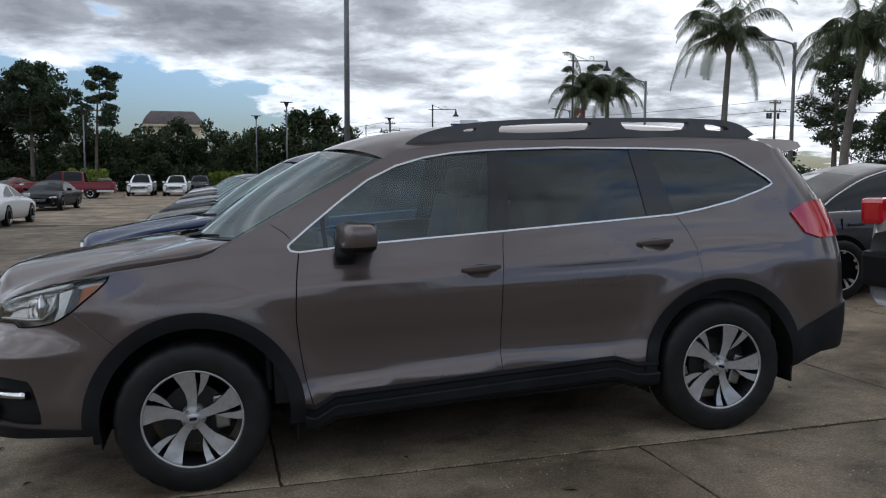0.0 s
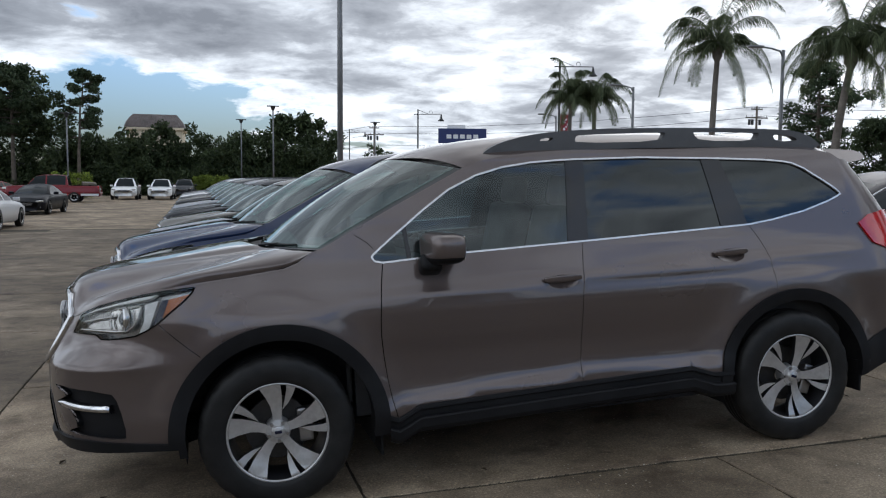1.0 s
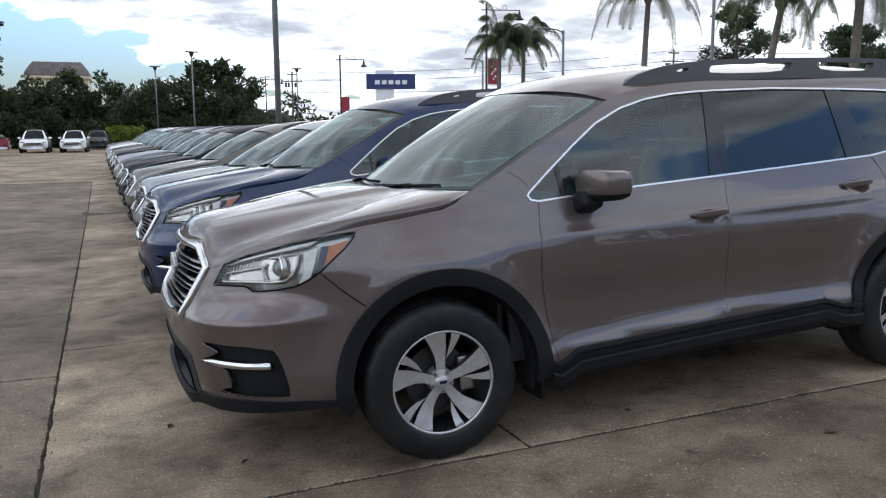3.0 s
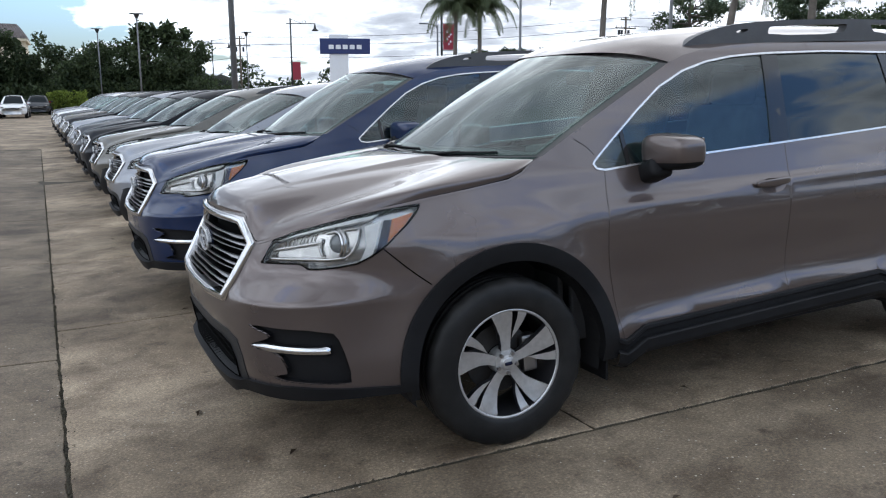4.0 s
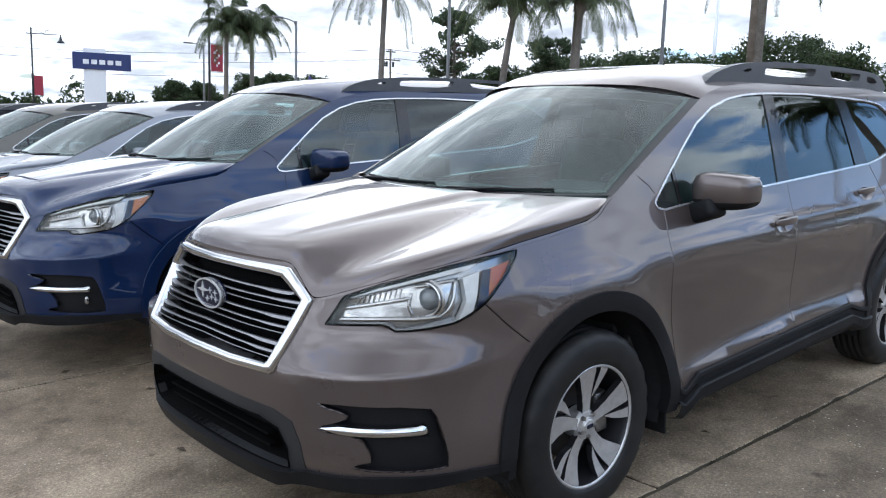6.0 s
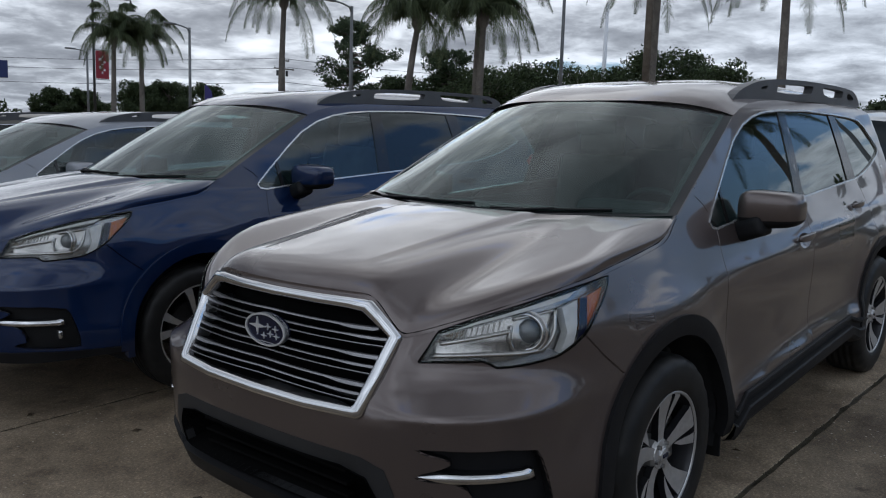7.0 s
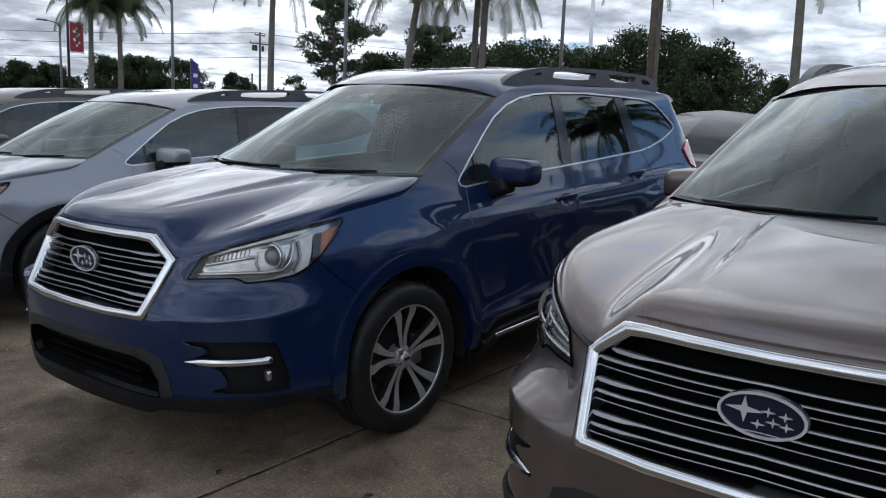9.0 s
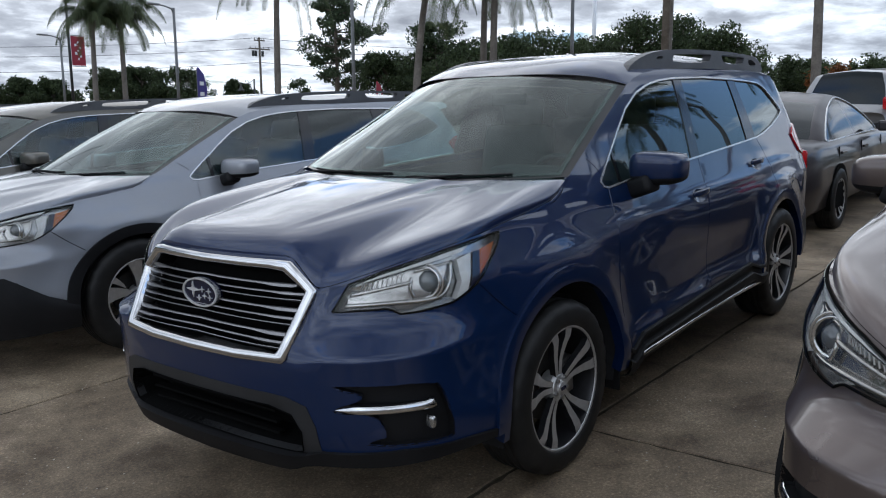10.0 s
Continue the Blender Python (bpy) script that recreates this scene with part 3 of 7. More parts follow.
def skin_regions():
    """Triangles of the near half of the skin, sorted by what they belong to."""
    outline = np.array(LOW + [(A_REAR, 1.60)] + GUTTER + PILLAR[1:] + HOOD_GAP)
    lines = [dense(outline, .05, True)]
    trim = dense(DLO, .05, True)
    glass_edge = dense(inset(DLO, .0095), .05, True)
    named = [("trim", trim), ("glass", glass_edge), ("lamp", LAMP), ("amber", AMBER), ("beam", BEAM), ("brow", BROW), ("strip", STRIP), ("fog", rounded_line(FOG, 1, True)), ("bar", FOG_BAR), ("grille_out", GRILLE_OUT), ("grille_in", GRILLE_IN),
             ("trim_in", TRIM_IN), ("intake", INTAKE), ("lip", LIP), ("tail", TAIL_LAMP), ("rear_clad", REAR_CLAD), ("rear_glass", REAR_GLASS), ("sill", SILL)]
    poly = {k: np.asarray(p, float) for k, p in named}
    lines += [dense(poly[k], .04, True) for k in poly]
    for o, i in ARCH.values():
        lines += [o, i]
    lines += SEAMS
    for cx, cz, rx, rz in CUPS:
        lines.append(np.array([(cx + rx * math.cos(t), cz + rz * math.sin(t)) for t in lin(0, 2 * math.pi, 25)[:-1]]))
    for x0, x1, d in ((1.63, 1.56, 0), (2.455, 2.515, 0)):
        lines.append(dense([(x0, 1.66), (x1, 1.16)], .05))
    lines.append(dense([(2.575, 1.64), (2.68, 1.24)], .05))
    lines.append(dense([(1.70, 1.66), (1.65, 1.19)], .05))
    lines.append(dense([(1.735, 1.66), (1.685, 1.19)], .05))
    for d in (-.011, .011):
        lines.append(dense([(.685 + d, 1.36), (.70 + d, 1.14)], .05))
    shut = [True] * (len(lines) - 7) + [False] * 7
    step = .036
    ga, gz = np.meshgrid(np.arange(A_FRONT + .01, A_REAR, step), np.arange(.25, 1.70, step), indexing="ij")
    grid = np.stack([ga.ravel() + .5 * step * (np.round(gz.ravel() / step) % 2), gz.ravel()], -1)
    grid = grid[inside(outline, grid)]
    v, t = triangles(lines, grid, shut)
    a, b = v[t[:, 1]] - v[t[:, 0]], v[t[:, 2]] - v[t[:, 0]]
    area = a[:, 0] * b[:, 1] - a[:, 1] * b[:, 0]
    t[area < 0] = t[area < 0][:, ::-1]
    t = t[(np.abs(area) > 1e-8)]
    c = v[t].mean(1)
    t, c = t[inside(outline, c)], c[inside(outline, c)]
    label = np.full(len(t), "body", dtype=object)
    x, z = c[:, 0], c[:, 1]

    def line_x(line, zz):
        p = np.array(sorted([(q[1], q[0]) for q in line]))
        return np.interp(zz, p[:, 0], p[:, 1])
    fx, bx, rx_ = line_x(GAP_F, z), line_x(GAP_B, z), line_x(GAP_R, z)
    belt = np.interp(x, [p[0] for p in BELT], [p[1] for p in BELT])
    low = z < belt
    label[low & (x > fx) & (x < bx) & (z > .37)] = "front_door"
    label[low & (x > bx) & (x < rx_) & (z > .40)] = "rear_door"
    for k in ("rear_glass", "tail", "rear_clad", "lip", "trim_in"):
        label[inside(poly[k], c)] = k
    label[inside(poly["sill"], c)] = "sill"
    label[inside(poly["grille_out"], c)] = "grille_frame"
    label[inside(poly["grille_in"], c)] = "grille"
    label[inside(poly["intake"], c)] = "intake"
    for k in ("fog", "lamp"):
        label[inside(poly[k], c)] = k
    label[inside(poly["bar"], c) & inside(poly["fog"], c)] = "bar"
    for (cx, cz, rx, rz), door in zip(CUPS, ("front_cup", "rear_cup")):
        label[((x - cx) / rx) ** 2 + ((z - cz) / rz) ** 2 < 1] = door
    for k, s in enumerate(SEAMS):
        label[inside(s, c)] = "seam%d" % k
    for key, (o, i) in ARCH.items():
        label[inside(o, c)] = "clad_" + key
        label[inside(i, c)] = "hole"
    label[inside(trim, c)] = "chrome"
    g = inside(glass_edge, c)
    f1 = np.interp(z, [1.16, 1.66], [1.56, 1.63])
    f2 = np.interp(z, [1.19, 1.66], [1.65, 1.70])
    f3 = np.interp(z, [1.16, 1.66], [2.515, 2.455])
    f4 = np.interp(z, [1.24, 1.64], [2.68, 2.575])
    label[g & (x <= f1)] = "front_glass"
    label[g & (x > f1) & (x <= f3)] = "rear_glass_side"
    label[g & (x > f1) & (x <= f2 + .035)] = "pillar_b"
    label[g & (x > f3)] = "pillar_c"
    label[g & (x > f4)] = "quarter_glass"
    label[g & (np.abs(x - np.interp(z, [1.14, 1.36], [.70, .685])) < .011)] = "pillar_a"
    sub = {k: inside(poly[k], c) & (label == "lamp") for k in ("amber", "beam", "brow", "strip")}
    return v, t, label, sub


SKIN_V, SKIN_T, SKIN_L, SKIN_SUB = skin_regions()


def set_normals(ob, normals):
    """Gives the mesh the normals of the smooth skin that it follows."""
    ob.data.normals_split_custom_set_from_vertices([tuple(map(float, n)) for n in normals])
    return ob


def piece(which, offset=0.0, skirt=0.0, both=False, normals=None):
    """Vertices and faces of one region of the skin, lifted by offset, its rim turned inwards by skirt."""
    mask = which if isinstance(which, np.ndarray) else np.isin(SKIN_L, which if isinstance(which, (list, tuple)) else [which])
    t = SKIN_T[mask]
    used, inv = np.unique(t, return_inverse=True)
    t = inv.reshape(t.shape)
    a, z = SKIN_V[used, 0], SKIN_V[used, 1]
    n = skin_normal(np.clip(a, A_FRONT + .005, A_REAR - .005), z)
    n[(a < A_FRONT + .002), 1] = 0
    off = offset(a, z) if callable(offset) else np.full(len(a), offset)
    p = skin(a, z) + n * off[:, None]
    mid = (a < A_FRONT + .002) | (a > A_REAR - .002)
    p[mid, 1] = 0.0
    verts, faces = [tuple(q) for q in p], [tuple(int(i) for i in q) for q in t]
    own = [tuple(q) for q in n]
    if skirt:
        edge = {}
        for q in faces:
            for i in range(3):
                edge[(q[i], q[(i + 1) % 3])] = 1
        for i, j in edge:
            if (j, i) in edge or (mid[i] and mid[j]):
                continue
            k = len(verts)
            verts += [tuple(p[i]), tuple(p[j]), tuple(p[j] - n[j] * skirt), tuple(p[i] - n[i] * skirt)]
            faces.append((k + 1, k, k + 3, k + 2))
            own += [tuple(n[i]), tuple(n[j]), tuple(n[j]), tuple(n[i])]
    if normals is not None:
        normals += own + ([(q[0], -q[1], q[2]) for q in own] if both else [])
    if both:
        verts, faces = mirrored(verts, faces)
    return verts, faces


def sides(name, which, material, parent, offset=0.0, skirt=0.0, label="", true_normals=False):
    """The region as two parts, one on each side of the car."""
    own = []
    v, f = piece(which, offset, skirt, normals=own)
    made = []
    for k, (vv, ff) in enumerate(((v, f), twin(v, f))):
        made.append(part_from(name, vv, ff, material, parent[k] if isinstance(parent, (list, tuple)) else parent, label))
        if true_normals:
            set_normals(made[-1], [(q[0], -q[1], q[2]) for q in own] if k else own)
    return made


# ---- wheels ----
def tyre_mesh():
    prof = [(.236, -.100), (.248, -.116), (.266, -.122), (.300, -.1245), (.335, -.1215), (.356, -.113), (.368, -.100), (.3745, -.082)]
    for y in (-.055, -.018, .018, .055):
        prof += [(.376, y - .010), (.368, y - .006), (.368, y + .006), (.376, y + .010)]
    prof += [(.3745, .082), (.362, .105), (.33, .118), (.262, .118), (.236, .100)]

    def blocks(i, k):
        return -.006 if i in (5, 6, 7) and k % 3 == 0 else 0.0
    return make_mesh("tyre", *lathe(prof, 72, blocks), MAT_RUBBER)


def barrel_mesh(r=.244):
    prof = [(r + .004, -.108), (r + .002, -.113), (r - .006, -.114), (r - .010, -.108), (r - .014, -.085), (r - .022, -.03), (r - .030, .04), (r - .012, .10)]
    return make_mesh("barrel", *lathe(prof, 72), [MAT_DARK_ALLOY, MAT_SATIN], slots=[1 if i % 7 in (0, 1, 2) else 0 for i in range(72 * 7)])


def blade(pts, y_hub=-.088, y_rim=-.106, thick=.028, r_rim=.224, grow=1.07):
    """A spoke of the given (radius, angle) outline: a machined face on dark flanks."""
    line = dense(np.array([(grow * r * math.cos(radians(t)), grow * r * math.sin(radians(t))) for r, t in pts]), .02, True)
    v, f = prism(line, [], thick)
    out = []
    for x, y, z in v:
        r = min(1.0, math.hypot(x, z) / r_rim)
        out.append((x, y + y_hub + (y_rim - y_hub) * r**2 + .010 * math.sin(math.pi * r), z))
    slots = []
    for q in f:
        front = len(q) == 3 and all(v[i][1] == 0.0 for i in q)
        slots.append(1 if front else 0)
    return out, f, slots


def spokes_mesh(style, turn=0.0):
    verts, faces, slots = [], [], []
    if style == "fan":
        shapes = [[(.035, 60), (.07, 68), (.12, 73), (.17, 76), (.224, 79), (.224, 104), (.17, 101), (.12, 98), (.08, 100), (.035, 125)],
                  [(.10, 70), (.14, 62), (.18, 60.5), (.224, 61), (.224, 72), (.19, 70.5), (.15, 70)]]
        count = 5
    else:
        shapes = [[(.04, 62), (.10, 75), (.16, 74), (.224, 71.5), (.224, 82.5), (.16, 85), (.10, 87.5), (.04, 90)],
                  [(.04, 90), (.10, 92.5), (.16, 95), (.224, 97.5), (.224, 108.5), (.16, 106), (.10, 105), (.04, 118)]]
        count = 5
    for k in range(count):
        for s in shapes:
            v, f, m = blade([(r, t + k * 360 / count + turn) for r, t in s], grow=1.07 if style == "fan" else 1.17)
            n = len(verts)
            verts += v
            faces += [tuple(i + n for i in q) for q in f]
            slots += m
    v, f = lathe([(.0, -.094), (.030, -.094), (.034, -.090), (.055, -.086), (.062, -.07), (.062, -.02)], 32)
    n = len(verts)
    verts += v
    faces += [tuple(i + n for i in q) for q in f]
    slots += [1] * len(f)
    return make_mesh("rim", verts, faces, [MAT_DARK_ALLOY, MAT_SATIN], smooth=False, slots=slots)


TYRE, BARREL, FAN_RIM, SPLIT_RIM = tyre_mesh(), barrel_mesh(), spokes_mesh("fan", 2.0), spokes_mesh("split", 0.0)
BARREL_L = barrel_mesh(.268)
LOW_TYRE = TYRE.copy()
for q in LOW_TYRE.vertices:
    r = math.hypot(q.co.x, q.co.z)
    if r < .30:
        k = (.263 + (r - .236) * .55) / r
        q.co.x, q.co.z = q.co.x * k, q.co.z * k
DISC = make_mesh("brake_disc", *lathe([(.06, -.01), (.155, -.01), (.155, .012), (.06, .012)], 40), MAT_DISC, smooth=False)
CAP = make_mesh("hub_cap", *lathe([(.0, -.1005), (.024, -.1005), (.028, -.098), (.029, -.090)], 28), MAT_SATIN)


NUT = part("lug_nut", rod_bm((0, -.012, 0), (0, .012, 0), .0085, .0105, 8), MAT_STEEL, None)
NUT, nut_ob = NUT.data, NUT
bpy.data.objects.remove(nut_ob)


def add_wheel(car, at, side, turn, rim=FAN_RIM):
    m = pose(*at, 0, turn, 0) if side < 0 else pose(*at, 0, turn, 180)
    w = new("wheel", BARREL)
    w.parent, w.matrix_basis = car, m
    for name, data, label in (("tyre", TYRE, "black tyre with grooved tread"), ("rim", rim, "machined alloy spokes with dark pockets"), ("brake_disc", DISC, ""), ("hub_cap", CAP, "")):
        o = new(name, data)
        o.parent = w
        if label:
            o["label"] = label
    for k in range(5):
        th = radians(54 + 72 * k)
        o = new("lug_nut", NUT)
        o.parent, o.matrix_basis = w, Matrix.Translation((.046 * math.cos(th), -.087, .046 * math.sin(th)))
    bm = box_bm((.07, .06, .17), (.135, -.02, .0), .012)
    part("brake_caliper", bm, MAT_STEEL, w)
    bm = box_bm((.035, .004, .015), (0, -.1015, 0), .004)
    part("cap_badge", bm, MAT_BADGE, w, "dark blue oval badge")
    return w


MAT_BADGE = plain("badge_blue", (0.008, 0.010, 0.028), 0.15, spec=0.4)
MAT_BADGE_SILVER = plain("badge_silver", (0.70, 0.70, 0.70), 0.3, 0.5)


# ---- hood, screen, roof ----
def hood_mesh(nc=20, no=84, nv=56):
    line = dense(rounded_line(HOOD_GAP[::-1], 1), .01)
    pts = skin(line[:, 0], line[:, 1])
    pts[0, 1] = 0
    pts = pts + skin_normal(np.clip(line[:, 0], A_FRONT + .005, 9), line[:, 1]) * .002
    pts[0, 1] = 0
    run = np.concatenate(([0], np.cumsum(np.linalg.norm(np.diff(pts, axis=0), axis=1))))
    run /= run[-1]
    fold = float(np.interp(.235, -pts[:60, 1], run[:60]))      # the crease starts here
    s = np.concatenate((np.linspace(0, fold, nc), np.linspace(fold, 1, no)[1:]))
    nu = len(s)
    fine = np.linspace(0, 1, 800)
    dense_b = np.stack([np.interp(fine, run, pts[:, k]) for k in range(3)], -1)
    # the same edge with its corners eased, for the panel's inner part
    kern = np.exp(-np.linspace(-2.5, 2.5, 161) ** 2)
    kern /= kern.sum()
    flip = np.array([1, -1, 1])
    padded = np.concatenate((dense_b[80:0:-1] * flip, dense_b, 2 * dense_b[-1] - dense_b[-2:-82:-1]))
    eased = np.stack([np.convolve(padded[:, k], kern, "valid") for k in range(3)], -1)
    b = np.stack([np.interp(s, fine, dense_b[:, k]) for k in range(3)], -1)
    be = np.stack([np.interp(s, fine, eased[:, k]) for k in range(3)], -1)
    # rear edge of the hood, from the middle to its corner
    cy = -smooth_tab([(0, 0), (fold, .30), (.42, .60), (.75, .745), (1, .80)])(s)
    cx = -.045 + .275 * (np.abs(cy) / .80) ** 2.1
    cz = 1.238 - .012 * (np.abs(cy) / .8) ** 2
    c = np.stack([cx, cy, cz], -1)
    c[-1] = b[-1]
    tang = np.gradient(b, axis=0)
    perp = np.stack([-tang[:, 1], tang[:, 0], 0 * tang[:, 0]], -1)
    perp /= np.linalg.norm(perp, axis=1)[:, None] + 1e-9
    perp *= np.sign(np.sum(perp * (np.array([-.25, 0, 1.1]) - b), axis=1))[:, None]
    verts = []
    for i in range(nu):
        fade = max(0.0, 1 - s[i] ** 3)
        for j in range(nv):
            v = (j / (nv - 1)) ** 1.35
            near = math.exp(-v / .06)
            p = (b[i] * near + be[i] * (1 - near)) * (1 - v) + c[i] * v
            p = p + perp[i] * (.0085 * math.exp(-v / .05) * min(1.0, (1 - s[i]) * 12))
            z = p[2] + .051 * (1 - math.exp(-v / .042)) * (1 - v) ** .6 * fade
            # a facet falls away outside the crease, wider and deeper towards the screen
            grow = min(1.0, max(0.0, (v - .07) / .75))
            out = max(0.0, abs(p[1]) - abs(b[nc - 1][1] * (1 - v) + c[nc - 1][1] * v))
            width = .010 + .042 * grow
            drop = .022 * grow * min(1.0, out / width)
            rest = min(1.0, max(0.0, (out - width) / .26))
            z -= drop * (1 - rest * rest * (3 - 2 * rest)) * fade * min(1.0, (1 - v) / .05 + .3)
            verts.append((p[0], p[1], z))
    rim = [(v[0] + .012, v[1] * .99, v[2] - .03) for v in verts[::nv]]
    n = len(verts)
    faces = grid_faces(nu, nv)
    edge_from = len(faces)
    verts += [verts[i * nv] for i in range(nu)] + rim
    for i in range(nu - 1):
        faces.append((n + i + 1, n + i, n + nu + i, n + nu + i + 1))
    back = [verts[i * nv + nv - 1] for i in range(nu)]
    n = len(verts)
    verts += back + [(v[0] + .01, v[1], v[2] - .05) for v in back]
    for i in range(nu - 1):
        faces.append((n + i, n + i + 1, n + nu + i + 1, n + nu + i))
    gap_v = []
    for i in range(nu):
        way = perp[i]
        gap_v += [tuple(b[i] + np.array([0, 0, -.011]) - way * .004), tuple(b[i] + way * .03 * min(1, (1 - s[i]) * 8 + .15) + np.array([0, 0, -.016]))]
    dark = [1 if k >= edge_from else 0 for k in range(len(faces))]
    return mirrored(verts, faces), c, dark + dark, mirrored(gap_v, grid_faces(nu, 2))


(HOOD_V, HOOD_F), COWL, HOOD_EDGE, HOOD_SEAM = hood_mesh()


def weld(ob, d=.0015):
    bm = bmesh.new()
    bm.from_mesh(ob.data)
    bmesh.ops.remove_doubles(bm, verts=[v for v in bm.verts if abs(v.co.y) < .002], dist=d)
    bmesh.ops.remove_doubles(bm, verts=bm.verts, dist=1e-5)
    bmesh.ops.recalc_face_normals(bm, faces=bm.faces)
    for e in bm.edges:
        e.smooth = len(e.link_faces) == 2 and e.calc_face_angle(0) < .7
    bm.to_mesh(ob.data)
    bm.free()
    return ob


def screen_point(u, w):
    """Point of the windshield: u from the middle (0) to its edge (1), w from its foot (0) to the roof (1)."""
    e = np.array(PILLAR[::-1])
    q = np.interp(w, np.linspace(0, 1, len(e)), np.arange(len(e)))
    ea, ez = np.interp(q, np.arange(len(e)), e[:, 0]), np.interp(q, np.arange(len(e)), e[:, 1])
    edge = skin(ea, ez)
    mid = np.array([.035 + .765 * w, 0, 1.225 + .465 * w + .035 * math.sin(math.pi * w)])
    k = abs(u) ** 2.2
    return (mid[0] + (edge[0] - mid[0]) * k, edge[1] * u, mid[2] + (edge[2] - mid[2]) * abs(u) ** 2.4)


def roof_point(u, v):
    g = np.array(GUTTER[::-1])
    q = v * (len(g) - 1)
    edge = skin(np.interp(q, np.arange(len(g)), g[:, 0]), np.interp(q, np.arange(len(g)), g[:, 1]))
    mx = .80 + 2.78 * v
    mz = float(smooth_tab([(.80, 1.69), (.90, 1.727), (1.05, 1.762), (1.3, 1.792), (1.7, 1.812), (2.2, 1.808), (2.8, 1.774), (3.3, 1.705), (3.6, 1.645)])(mx))
    k = abs(u)
    return (mx + (edge[0] - mx) * k ** 2.2, edge[1] * u, mz + (edge[2] - mz) * k ** 4.5)


def patch(fn, u0, u1, w0, w1, nu=24, nv=24, drop=0.0):
    v = [fn(u, w) for u in lin(u0, u1, nu) for w in lin(w0, w1, nv)]
    return [(p[0], p[1], p[2] - drop) for p in v], grid_faces(nu, nv)


RAIL = [(1.15, 1.668), (1.20, 1.712), (1.28, 1.75), (1.43, 1.785), (1.60, 1.803), (1.90, 1.812), (2.5, 1.806), (3.05, 1.785), (3.16, 1.768), (3.25, 1.735), (3.33, 1.672), (3.1, 1.672), (2.43, 1.695), (1.72, 1.70), (1.45, 1.69), (1.28, 1.676)]
RAIL_HOLES = [[(1.71, 1.735), (1.705, 1.765), (1.73, 1.782), (2.235, 1.786), (2.262, 1.778), (2.225, 1.733)], [(2.475, 1.730), (2.43, 1.775), (2.45, 1.784), (2.86, 1.772), (2.875, 1.762), (2.845, 1.722)], [(2.99, 1.716), (2.965, 1.756), (3.04, 1.757), (3.12, 1.74), (3.15, 1.716)], [(1.49, 1.752), (1.53, 1.768), (1.585, 1.77), (1.565, 1.752)]]


def blob(sx, sy, sz, e=.55, n=22):
    """A rounded box as a superellipsoid."""
    def p(t, k):
        return math.copysign(abs(t) ** k, t)
    verts, faces = [], []
    for i in range(n + 1):
        a = -math.pi / 2 + math.pi * i / n
        for j in range(2 * n):
            b = math.pi * j / n
            verts.append((sx * p(math.cos(a), e) * p(math.cos(b), e), sy * p(math.cos(a), e) * p(math.sin(b), e), sz * p(math.sin(a), e)))
    for i in range(n):
        for j in range(2 * n):
            j2 = (j + 1) % (2 * n)
            faces.append((i * 2 * n + j, i * 2 * n + j2, (i + 1) * 2 * n + j2, (i + 1) * 2 * n + j))
    return verts, faces


def moved(verts, m):
    return [tuple(m @ Vector(v)) for v in verts]


def seat_bm(x, y):
    bm = box_bm((.50, .50, .16), (x, y, .72), .05)
    box_bm((.14, .48, .62), (x + .30, y, 1.08), .05, pose(0, 0, 0, 0, 14, 0), bm=bm)
    box_bm((.10, .27, .18), (x + .40, y, 1.47), .04, pose(0, 0, 0, 0, 10, 0), bm=bm)
    return bm


def shade_point(u, w, s):
    """A point of the dark shade inside a headlight."""
    a, z = -.592 + .040 * u + .055 * w, .905 + .140 * w
    p = skin(a, z) - skin_normal(a, z) * .006
    return (p[0], -s * p[1], p[2])


